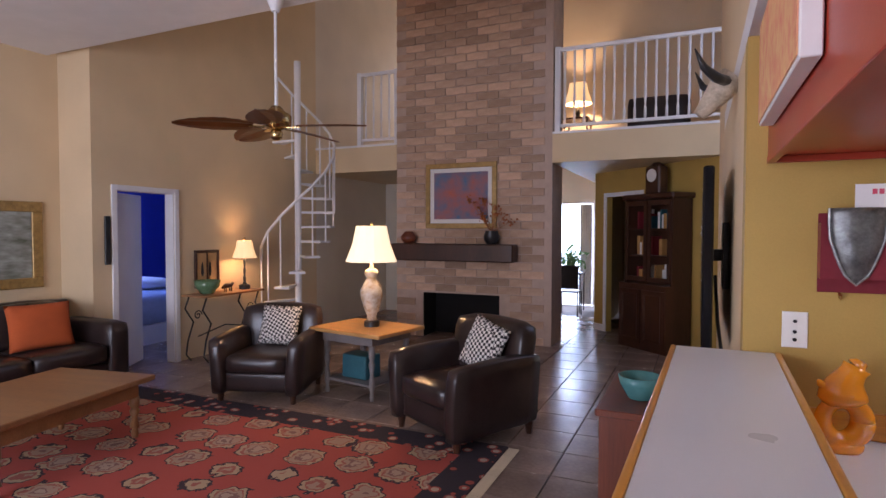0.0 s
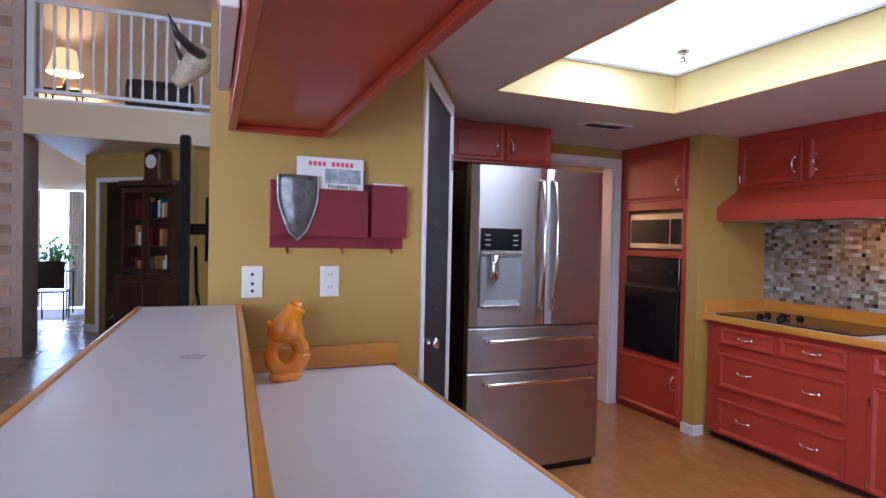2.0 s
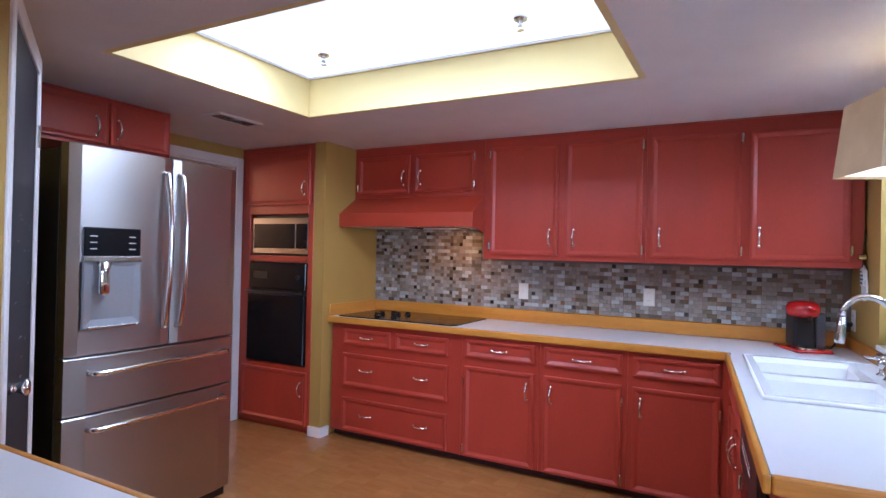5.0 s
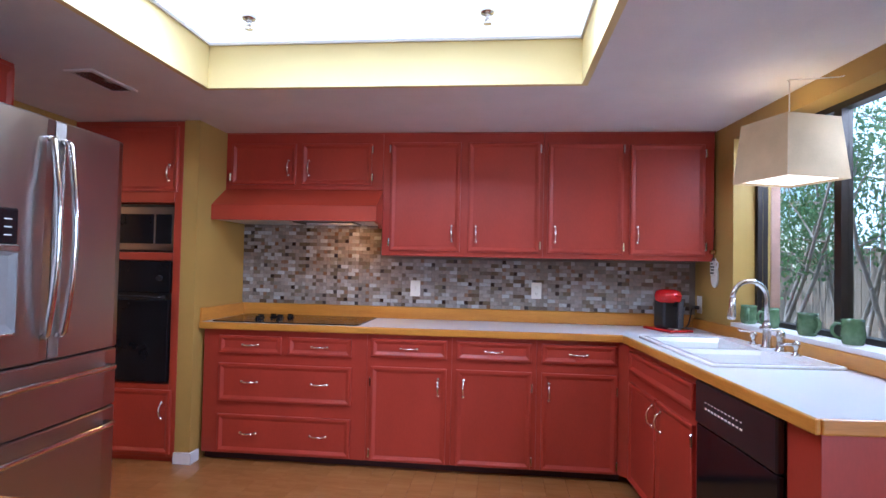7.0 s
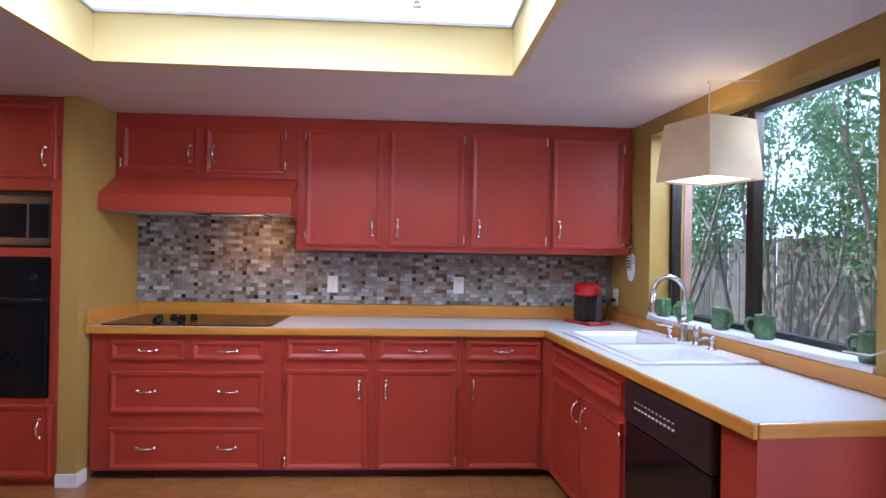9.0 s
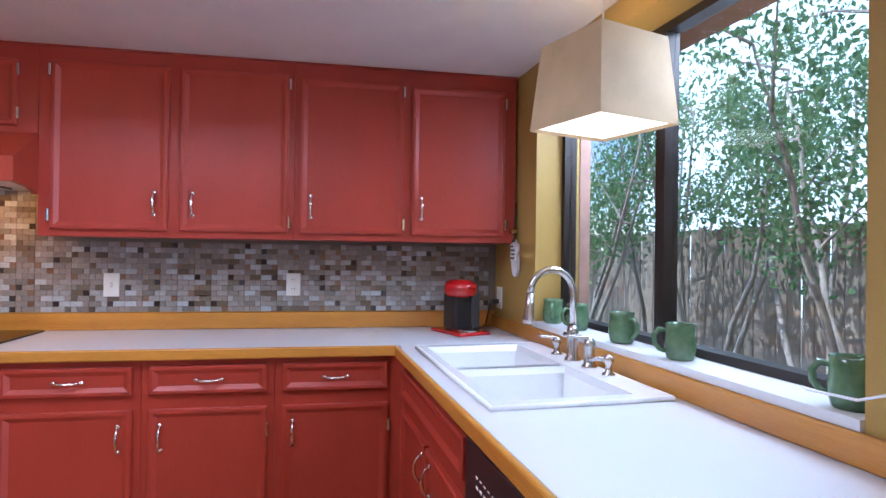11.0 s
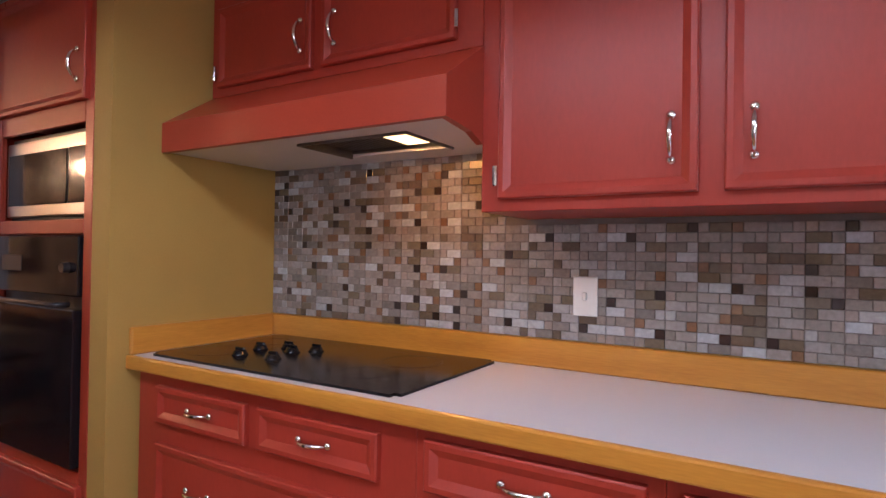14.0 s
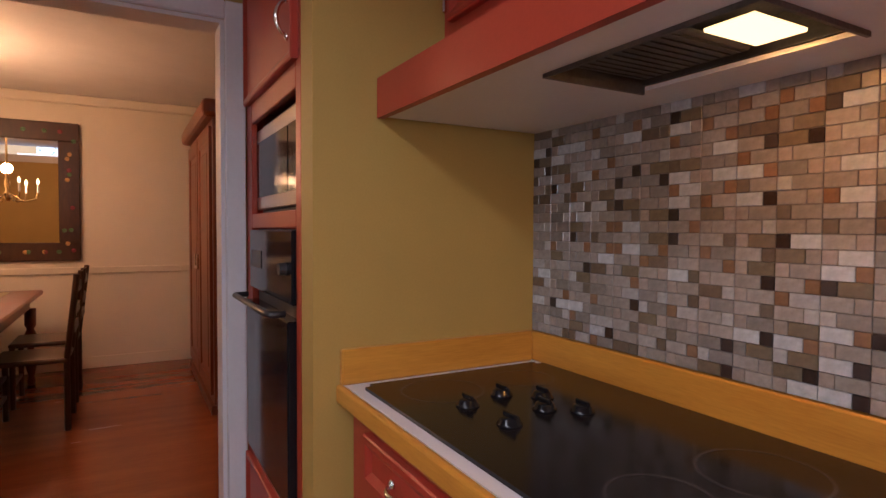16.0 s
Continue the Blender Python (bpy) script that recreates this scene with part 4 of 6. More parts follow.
# sink and taps, in the window wall's axes
sink = thing("kitchen_sink", "white porcelain double bowl sink let into the worktop", "sink", m=KW @ pose(-1.14, 0.312, 0.885))
bm = bmesh.new()
X0, X1, Y0, Y1 = -0.475, 0.475, -0.265, 0.268
B = ((-0.435, -0.02), (0.02, 0.435))
YB0, YB1 = -0.165, 0.235
for a, b, c, d in ((X0, X1, Y0, YB0), (X0, X1, YB1, Y1), (X0, B[0][0], YB0, YB1), (B[1][1], X1, YB0, YB1)):
    box(a, b, c, d, 0.0005, 0.014, bm=bm)
box(B[0][1], B[1][0], YB0, YB1, -0.02, 0.004, bm=bm)
part("rim", bm, M_porc, sink)
part("rim_roll", tube([(X0, Y0, 0.006), (X1, Y0, 0.006), (X1, Y1, 0.006), (X0, Y1, 0.006), (X0, Y0, 0.006)], 0.0095, 8), M_porc, sink, smooth=True)
for a, b in B:
    bm = bmesh.new()
    rr = []
    for i, z in ((0, 0.012), (0.012, -0.01), (0.022, -0.15), (0.05, -0.175)):
        rr.append([bm.verts.new(p) for p in ((a + i, YB0 + i, z), (b - i, YB0 + i, z), (b - i, YB1 - i, z), (a + i, YB1 - i, z))])
    for r0, r1 in zip(rr, rr[1:]):
        for k in range(4):
            bm.faces.new((r0[k], r1[k], r1[(k + 1) % 4], r0[(k + 1) % 4]))
    bm.faces.new(rr[-1])
    bs = part("bowl", bm, M_porc, sink)
    part("drain", lathe([(0.04, -0.1748), (0.04, -0.172), (0.03, -0.1735)], 18, at=((a + b) / 2, 0.03, 0)), M_chrome, bs)
fa = thing("kitchen_faucet", "brushed nickel gooseneck faucet behind the sink", "faucet", m=KW @ pose(-1.09, 0.085, 0.899))
part("base", lathe([(0.03, 0), (0.03, 0.006), (0.021, 0.02), (0.019, 0.09), (0.022, 0.11), (0.016, 0.13)], 18), M_nickel, fa, smooth=True)
pts = [(0, 0, 0.12), (0, 0, 0.24)] + [(0, 0.085 - 0.085 * math.cos(math.pi * k / 10), 0.25 + 0.085 * math.sin(math.pi * k / 10)) for k in range(11)]
part("neck", tube(pts, 0.0125, 12), M_nickel, fa, smooth=True)
part("spray_head", tube([(0, 0.17, 0.25), (0, 0.172, 0.20), (0, 0.176, 0.155), (0, 0.177, 0.14)], [0.0135, 0.017, 0.021, 0.018], 14), M_nickel, fa, smooth=True)
hn = thing("faucet_handle", "brushed nickel lever handle beside the faucet", "faucet", m=KW @ pose(-1.215, 0.085, 0.899))
part("base", lathe([(0.027, 0), (0.027, 0.006), (0.02, 0.015), (0.017, 0.06), (0.021, 0.075), (0.017, 0.095), (0.006, 0.105)], 16), M_nickel, hn, smooth=True)
part("lever", tube([(0, 0, 0.095), (0.02, 0.02, 0.103), (0.055, 0.045, 0.104), (0.075, 0.06, 0.108)], [0.010, 0.008, 0.006, 0.008], 10), M_nickel, hn, smooth=True)
for lx, ln in ((-0.96, True), (-1.34, False)):
    sd = thing("soap_dispenser", "brushed nickel soap pump on the sink ledge" if ln else "brushed nickel side spray on the sink ledge", "soap dispenser" if ln else "side spray", m=KW @ pose(lx, 0.085, 0.899))
    part("base", lathe([(0.022, 0), (0.022, 0.005), (0.011, 0.012), (0.010, 0.035), (0.017, 0.045), (0.017, 0.06), (0.008, 0.068)], 14), M_nickel, sd, smooth=True)
    part("spout", tube([(0, 0, 0.06), (0.02, 0.02, 0.068), (0.045, 0.045, 0.066), (0.055, 0.055, 0.075)] if ln else [(0, 0, 0.05), (0.02, 0.03, 0.052), (0.04, 0.05, 0.045)], [0.008, 0.007, 0.006, 0.004][: 4 if ln else 3], 8), M_nickel, sd, smooth=True)

# coffee machine
M_redpl = mat("glossy_red_plastic", (0.55, 0.012, 0.012), 0.15, vary=0.08, bump=0.0, coat=0.5)
M_tank = mat("smoky_tank_plastic", (0.10, 0.10, 0.11), 0.12, vary=0.1, bump=0.0)
cm = thing("coffee_machine", "red and black capsule coffee machine on the worktop", "coffee machine", m=KW @ pose(-0.22, 0.27, 0.8855, 0, 0, -72) @ Matrix.Scale(0.92, 4))
part("foot", box(-0.10, 0.10, -0.16, 0.14, 0, 0.018, 0.008, seg=2), M_redpl, cm, "red foot plate")
part("drip_grid", lathe([(0.055, 0.018), (0.055, 0.026), (0.048, 0.027)], 20, at=(0, -0.09, 0)), M_chrome, cm)
part("tower", box(-0.062, 0.062, -0.045, 0.075, 0.018, 0.23, 0.02, seg=3), M_blackm, cm, "black tower")
part("head", lathe([(0.070, 0.20), (0.083, 0.215), (0.086, 0.25), (0.075, 0.28), (0.045, 0.293), (0.0, 0.296)], 24, at=(0, -0.01, 0), sy=1.25), M_redpl, cm, "domed red head", smooth=True)
part("lever", box(-0.02, 0.02, -0.135, -0.06, 0.245, 0.262, 0.006), M_redpl, cm)
part("spout", tube([(0, -0.09, 0.215), (0, -0.09, 0.175)], [0.018, 0.013], 12), M_black, cm)
part("water_tank", box(0.066, 0.125, -0.03, 0.10, 0.018, 0.225, 0.012, seg=2), M_tank, cm, "smoky water tank")
cb = thing("power_cable", "black cable from the coffee machine to the socket", "cable", m=KW @ pose(-0.09, 0.012, 1.03))
part("plug", box(-0.02, 0.02, 0.0, 0.035, -0.012, 0.012, 0.004), M_blackm, cb)
part("cord", tube([(-0.01, 0.03, 0), (-0.04, 0.06, -0.01), (-0.07, 0.08, -0.05), (-0.06, 0.09, -0.11), (-0.03, 0.10, -0.138), (-0.06, 0.16, -0.138)], 0.0045, 6), M_blackm, cb)


def mug(m, label):
    t = thing("mug", label, "mug", m=m, group="mugs on the sill")
    part("bowl", lathe([(0.036, 0), (0.040, 0.004), (0.046, 0.03), (0.047, 0.05), (0.043, 0.075), (0.044, 0.08), (0.042, 0.085), (0.044, 0.09), (0.042, 0.095), (0.045, 0.108), (0.041, 0.108), (0.039, 0.09), (0.038, 0.012)], 22), M_green, t, smooth=True)
    part("handle", tube([(0.040, 0, 0.085), (0.062, 0, 0.088), (0.076, 0, 0.07), (0.074, 0, 0.045), (0.060, 0, 0.028), (0.043, 0, 0.022)], [0.007, 0.008, 0.008, 0.008, 0.007, 0.006], 8), M_green, t, smooth=True)
    return t


for lx, rz in ((-0.63, 150), (-0.86, 100), (-1.19, 190), (-1.51, 60), (-2.06, 25)):
    mug(KW @ pose(lx, -0.055, WB + 0.0035, 0, 0, rz), "green glazed pottery mug on the window sill")

# pendant with a linen shade
M_shadeln = mat("oatmeal_linen_shade", (0.56, 0.41, 0.24), 0.85, fine=350, vary=0.16, bump=0.3, emit=(1.0, 0.72, 0.42, 0.10))
pl = thing("pendant_lamp", "oatmeal linen box pendant lamp over the sink", "pendant lamp", m=KW @ pose(-1.34, 0.12, 1.70, 0, 0, 14))
bm = bmesh.new()
rr = [[bm.verts.new((sx * s, sy * s, z)) for sx, sy in ((-1, -1), (1, -1), (1, 1), (-1, 1))] for s, z in ((0.165, 0), (0.14, 0.28), (0.136, 0.28), (0.161, 0.0))]
for r0, r1 in zip(rr, rr[1:] + rr[:1]):
    for k in range(4):
        bm.faces.new((r0[k], r0[(k + 1) % 4], r1[(k + 1) % 4], r1[k]))
part("shade", bm, M_shadeln, pl, "oatmeal linen shade")
part("diffuser", box(-0.158, 0.158, -0.158, 0.158, 0.010, 0.014), mat("lit_diffuser", (0.9, 0.85, 0.75), 0.6, bump=0.0, emit=(1.0, 0.88, 0.68, 1.6)), pl, "lit white diffuser")
part("bulb", lathe([(0.012, 0.23), (0.03, 0.20), (0.034, 0.17), (0.02, 0.145)], 14), M_bulb, pl, smooth=True)
part("spider", boxes([(-0.137, 0.137, -0.003, 0.003, 0.265, 0.270), (-0.003, 0.003, -0.137, 0.137, 0.2605, 0.2645)]), M_white, pl)
part("cord", tube([(0, 0, 0.23), (0, 0, 0.478)], 0.003, 6), M_white, pl)
part("hook", tube([(0, 0, 0.49), (0.012, 0, 0.478), (0, 0, 0.466)], 0.003, 6), M_nickel, pl)
part("swag_cord", tube([(0, 0, 0.475), (-0.10, -0.02, 0.45), (-0.2, -0.06, 0.43), (-0.30, -0.10, 0.425)], 0.003, 6), M_white, pl)
lamp("pendant_bulb", KW @ pose(-1.34, 0.12, 1.90), 22.0, (1.0, 0.75, 0.42), 0.03)
cdw = thing("lamp_cord", "thin white lamp cord from the sill to the plate", "cable", m=KW @ pose(-2.0, 0.01, 1.0))
part("cord", tube([(0.05, -0.05, 0.0), (-0.02, 0.01, 0.012), (-0.14, 0.02, 0.02), (-0.26, 0.02, 0.07), (-0.36, 0.015, 0.10)], 0.003, 6), M_white, cdw)

# mug-shaped sign
sg = thing("mug_sign", "white mug shaped sign with grey writing on a hook", "wall sign", m=KW @ pose(-0.33, 0.006, 1.245, 0, 0, 180) @ Matrix.Scale(1.15, 4))
bm = prism([(0.042 * math.cos(a * math.pi / 10), 0.062 * math.sin(a * math.pi / 10)) for a in range(20)], 0, 0.008)
bmesh.ops.rotate(bm, verts=bm.verts, cent=(0, 0, 0), matrix=Matrix.Rotation(radians(90), 3, "X"))
part("saucer", bm, M_paper, sg)
part("cup", box(-0.034, 0.03, -0.016, -0.0085, 0.005, 0.10, 0.003), M_paper, sg)
part("coffee", box(-0.03, 0.026, -0.0175, -0.0165, 0.088, 0.10), M_dkwood, sg)
part("ear", tube([(0.03, -0.010, 0.085), (0.048, -0.010, 0.075), (0.048, -0.010, 0.05), (0.03, -0.010, 0.035)], 0.005, 6), M_paper, sg)
for k, (a, b) in enumerate(((-0.022, 0.0), (-0.026, 0.02), (-0.02, 0.018), (-0.026, 0.014))):
    part("writing_bar", box(a, b, -0.0178, -0.0165, 0.066 - 0.017 * k, 0.074 - 0.017 * k), M_blackm, sg)
part("knob", tube([(0, -0.002, 0.135), (0, -0.03, 0.135)], [0.016, 0.012], 12), M_brass, sg)
part("ribbon", tube([(0, -0.012, 0.10), (0, -0.012, 0.145), (0, -0.006, 0.26)], 0.003, 6), M_dkwood, sg)

# framed posters on the window wall
M_poster = mat("yellow_poster_paper", (0.62, 0.55, 0.25), 0.6, vary=0.1, scale=14, bump=0.0)
for a, b, c, d in ((-2.66, -2.33, 1.57, 1.92), (-2.64, -2.41, 1.35, 1.53)):
    f = thing("framed_poster", "small framed yellow poster with blue shapes", "picture", m=KW @ pose(b, 0.002, c, 0, 0, 180), group="posters")
    w, h = b - a, d - c
    part("frame", boxes([(0, w, -0.018, 0, 0, 0.018), (0, w, -0.018, 0, h - 0.018, h), (0, 0.018, -0.018, 0, 0.018, h - 0.018), (w - 0.018, w, -0.018, 0, 0.018, h - 0.018)]), M_dkwood, f)
    part("sheet", box(0.018, w - 0.018, -0.008, -0.002, 0.018, h - 0.018), M_poster, f)
    for k in range(5):
        part("blue_shape", box(w * (0.3 + 0.1 * k), w * (0.38 + 0.1 * k), -0.0095, -0.008, h * (0.35 + 0.04 * (k % 3)), h * (0.52 - 0.05 * (k % 2))), M_blue, f)
    for k in range(4):
        part("writing_bar", box(w * 0.2, w * (0.6 + 0.06 * (k % 3)), -0.0095, -0.008, h * (0.66 + 0.05 * k), h * (0.68 + 0.05 * k)), M_paper, f)

# mail organizer, shield, magazines
og = thing("mail_organizer", "maroon metal mail organizer with pockets and hooks", "wall organizer", (0.376, 2.156, 1.343))
part("back_plate", box(0, 0.51, -0.006, 0, 0, 0.25, 0.002), M_maroon, og)
part("pocket", prism([(0.0, -0.05), (0.355, -0.05), (0.355, -0.0065), (0.0, -0.0065)], 0.045, 0.22), M_maroon, og)
part("pocket", prism([(0.37, -0.05), (0.51, -0.05), (0.51, -0.0065), (0.37, -0.0065)], 0.045, 0.245), M_maroon, og)
part("letters", box(0.378, 0.50, -0.035, -0.012, 0.2455, 0.253), M_paper, og)
for x in (0.06, 0.265, 0.46):
    part("hook", tube([(x, -0.004, 0.0), (x, -0.012, -0.015), (x, -0.022, -0.018), (x, -0.026, -0.006)], 0.004, 6), M_brass, og)
sh = thing("wall_shield", "hammered pewter shield hung on the mail organizer", "shield", (0.468, 2.100, 1.372))
bm = bmesh.new()
grid = []
for j in range(13):
    v = j / 12
    hw = 0.073 * (min(1, (v * 1.55)) ** 0.55) * (1 if v < 0.93 else 1 - (v - 0.93) * 0.8)
    grid.append([bm.verts.new((hw * (i / 8 * 2 - 1), -0.022 * (1 - (i / 8 * 2 - 1) ** 2) * min(1, v * 3), 0.235 * v)) for i in range(9)])
for a, b in zip(grid, grid[1:]):
    for i in range(8):
        bm.faces.new((a[i], a[i + 1], b[i + 1], b[i]))
r = bmesh.ops.solidify(bm, geom=bm.faces, thickness=0.004)
part("plate", bm, M_pewter, sh, smooth=True)
part("rim", tube([(0.072 * s * (min(1, v * 1.55) ** 0.55), -0.002, 0.235 * v) for s, v in [(-1, 1), (-1, 0.8), (-1, 0.6), (-1, 0.4), (-1, 0.25), (-1, 0.12), (0, 0.0), (1, 0.12), (1, 0.25), (1, 0.4), (1, 0.6), (1, 0.8), (1, 1)]], 0.004, 6), M_pewter, sh)
mz = thing("magazine", "white glossy magazine with a pink title in the organizer", "magazine", (0.476, 2.118, 1.564))
part("cover", box(-0.012, 0.235, -0.006, 0.0, 0.0, 0.115), M_paper, mz)
M_pink = mat("pink_ink", (0.72, 0.10, 0.16), 0.5, bump=0.0)
M_photo = mat("pale_photo", (0.50, 0.58, 0.62), 0.4, vary=0.35, scale=25, bump=0.0)
for k in range(10):
    if k != 4:
        part("title_bar", box(0.03 + 0.017 * k, 0.042 + 0.017 * k, -0.0072, -0.006, 0.084, 0.100), M_pink, mz)
part("photo", box(0.09, 0.225, -0.0070, -0.006, 0.022, 0.075), M_photo, mz)
tx = bpy.data.curves.new("headline", "FONT")
tx.body, tx.size, tx.extrude = "Freshen Up", 0.024, 0.0004
tx.materials.append(M_blackm)
to = new("headline", tx)
to.parent, to.matrix_basis = mz, pose(0.10, -0.0078, 0.003, 90, 0, 0)
b2m = thing("magazine", "blue edged magazine behind the first", "magazine", (0.496, 2.13, 1.564))
part("cover", box(0.0, 0.225, -0.005, 0.0, 0.0, 0.075), M_teal, b2m)

# orange fish pitcher
vs = thing("pitcher", "glossy orange ceramic pitcher with a hole through it", "pitcher", m=pose(0.425, 2.01, 0.8855, 0, 0, 12) @ Matrix.Diagonal((1.12, 1.05, 1.03, 1)))
loop = [(0.047 * math.cos(a), 0, 0.090 + 0.056 * math.sin(a)) for a in [math.pi * 2 * k / 24 for k in range(25)]]
part("body", tube(loop, [0.025 + 0.004 * math.cos(math.pi * 2 * k / 24) - 0.003 * math.sin(math.pi * 2 * k / 24) for k in range(25)], 16), M_orange, vs, smooth=True)
part("base", lathe([(0.044, 0.0), (0.05, 0.008), (0.052, 0.022), (0.044, 0.034)], 24, sy=0.6), M_orange, vs, smooth=True)
part("neck", tube([(0.0, 0, 0.140), (-0.002, 0, 0.156), (0.0, 0, 0.176), (0.004, 0, 0.197), (0.012, 0, 0.214), (0.022, 0, 0.232), (0.030, 0, 0.246)], [0.045, 0.058, 0.055, 0.045, 0.036, 0.031, 0.034], 18), M_orange, vs, smooth=True)
part("lip", tube([(0.030, 0, 0.244), (0.038, 0, 0.250), (0.052, 0, 0.252)], [0.030, 0.022, 0.006], 10), M_orange, vs, smooth=True)
part("fin", tube([(-0.040, 0, 0.185), (-0.055, 0, 0.196), (-0.060, 0, 0.205)], [0.016, 0.010, 0.004], 8), M_orange, vs, smooth=True)
# hanging cabinet over the bar with a canvas on its side
hc = thing("hanging_cabinet", "red painted cabinet hung from the ceiling over the bar", "cabinet", (0.405, 1.3, 1.757))
part("body", box(-0.172, 0.172, -0.90, 0.855, 0.022, 0.419), M_redlip, hc)
part("bottom_rim", boxes([(-0.175, -0.150, -0.902, 0.855, 0, 0.0215), (0.150, 0.175, -0.902, 0.855, 0, 0.0215), (-0.150, 0.150, 0.832, 0.855, 0, 0.0215), (-0.150, 0.150, -0.902, -0.88, 0, 0.0215)], 0.002), M_redlip, hc)
M_floral = mat("painted_canvas", (0.78, 0.52, 0.22), 0.7, color2=(0.70, 0.20, 0.14), scale=16, fine=40, bump=0.15)
cv = thing("canvas_painting", "small canvas with orange and cream abstract shapes", "painting", (0.195, 1.6, 1.85))
part("canvas", box(-0.004, 0.034, -0.37, 0.37, 0, 0.30, 0.003), M_paper, cv)
part("painted_face", box(-0.0075, -0.0045, -0.36, 0.36, 0.008, 0.292), M_floral, cv)

vt = thing("ceiling_vent", "white slatted air vent in the kitchen ceiling", "vent", (2.635, 3.165, CEIL))
part("frame", boxes([(-0.17, 0.17, -0.075, -0.055, -0.01, 0), (-0.17, 0.17, 0.055, 0.075, -0.01, 0), (-0.17, -0.15, -0.055, 0.055, -0.01, 0), (0.15, 0.17, -0.055, 0.055, -0.01, 0)]), M_ceil, vt)
part("backing", box(-0.15, 0.15, -0.055, 0.055, -0.002, -0.0005), M_blackm, vt)
for k in range(7):
    part("slat", box(-0.15, 0.15, -0.05 + 0.015 * k, -0.046 + 0.015 * k, -0.009, -0.003), M_nickel, vt)

# ---- outside the window ----
struct("ground", box(-60, 70, -90, -2.9, -0.35, -0.25), M_soil, "leaf littered garden ground")
struct("backdrop_garden", box(-9, 12, -9.02, -9.0, -0.25, 9.0), mat("bright_hazy_sky", (0.8, 0.88, 1.0), 1.0, bump=0.0, emit=(0.70, 0.88, 1.0, 1.1)), "bright hazy sky beyond the garden", KW, "backdrop")
fe = thing("garden_fence", "weathered grey board fence behind the shrubs", "fence", m=KW @ pose(-1.0, -3.6, -0.25))
bd = box(-0.068, 0.068, -0.01, 0.01, 0, 1.85, 0.004)
bmesh_board = bpy.data.meshes.new("board")
bd.to_mesh(bmesh_board)
bd.free()
bmesh_board.materials.append(M_fence)
rg = random.Random(3)
for k in range(105):
    sub("board", bmesh_board, fe, pose(-4.2 + 0.145 * k, 0, rg.uniform(-0.02, 0.03), 0, rg.uniform(-0.6, 0.6), 0))
for z in (0.4, 1.4):
    part("rail", box(-4.3, 11.1, -0.06, -0.012, z, z + 0.09), M_fence, fe)


def leaves(n, spots, rnd, size=0.036):
    """Small bent leaves scattered in soft clumps."""
    vts, fcs = [], []
    for _ in range(n):
        c, r = rnd.choice(spots)
        p = Vector(c) + Vector([rnd.gauss(0, r * 0.45) for _ in range(3)])
        e = Euler([rnd.uniform(0, 6.28) for _ in range(3)]).to_matrix()
        s = size * rnd.uniform(0.6, 1.3)
        i = len(vts)
        for q in ((-0.5, 0, 0), (0, -0.28, 0.08), (0.5, 0, -0.05), (0, 0.28, 0.08)):
            vts.append(p + e @ (Vector(q) * s * 1.6))
        fcs += [(i, i + 1, i + 2), (i, i + 2, i + 3)]
    me = bpy.data.meshes.new("leaves")
    me.from_pydata(vts, [], fcs)
    me.materials.append(M_leaf)
    return me


def shrub(at, h, seed, n=3000):
    rnd = random.Random(seed)
    t = thing("garden_tree", "multi-stemmed tree with pale trunks and small green leaves", "tree", m=KW @ pose(*at), group="garden trees")
    spots = []
    for k in range(3):
        a = rnd.uniform(0, 6.28)
        lean = rnd.uniform(0.15, 0.55)
        pts = [Vector((0.1 * math.cos(a), 0.1 * math.sin(a), 0))]
        for j in range(1, 8):
            pts.append(pts[-1] + Vector((math.cos(a) * lean * h / 8 + rnd.uniform(-.05, .05), math.sin(a) * lean * h / 8 * 0.6 + rnd.uniform(-.06, .06), h / 8)))
        part("trunk", tube(pts, [0.035 - 0.0035 * j for j in range(8)], 7), M_bark, t, smooth=True)
        for j in (4, 5, 6, 7):
            q = pts[j] + Vector((rnd.uniform(-.7, .7), rnd.uniform(-.5, .5), rnd.uniform(0.0, .5)))
            part("limb", tube([pts[j], (pts[j] + q) / 2 + Vector((0, 0, .03)), q], [0.013, 0.01, 0.005], 5), M_bark, t)
            spots += [(q, 0.34), ((pts[j] + q) / 2, 0.30)]
    ob = new("crown", leaves(n, spots, rnd))
    ob.parent = t
    ob["kind"] = "stuff"
    return t


for i, (x, y, h) in enumerate(((-0.55, -2.2, 3.2), (-1.3, -2.9, 3.4), (-2.2, -2.6, 3.3), (0.6, -2.9, 3.4), (1.9, -3.0, 3.6), (-3.2, -3.1, 3.2), (3.2, -3.2, 3.6), (2.9, -1.9, 3.0), (4.6, -2.4, 3.2), (6.4, -2.7, 3.4), (0.0, -4.6, 4.2), (2.2, -4.8, 4.4), (-2.2, -4.8, 4.2), (4.6, -4.4, 4.2))):
    shrub((x, y, -0.25), h, 20 + i)
tub = thing("hot_tub", "grey hot tub with a folded grey cover beside the fence", "hot tub", m=KW @ pose(-2.25, -1.75, -0.25))
M_tub = mat("grey_blue_plastic", (0.10, 0.12, 0.16), 0.4, vary=0.15, bump=0.1)
part("shell", box(-0.75, 0.55, -0.6, 0.6, 0, 1.12, 0.05, seg=3), M_tub, tub)
part("lid", soft_box(-0.8, 0.6, -0.65, 0.65, 1.122, 1.22, 0.04), mat("grey_vinyl", (0.35, 0.36, 0.38), 0.5, bump=0.15), tub)

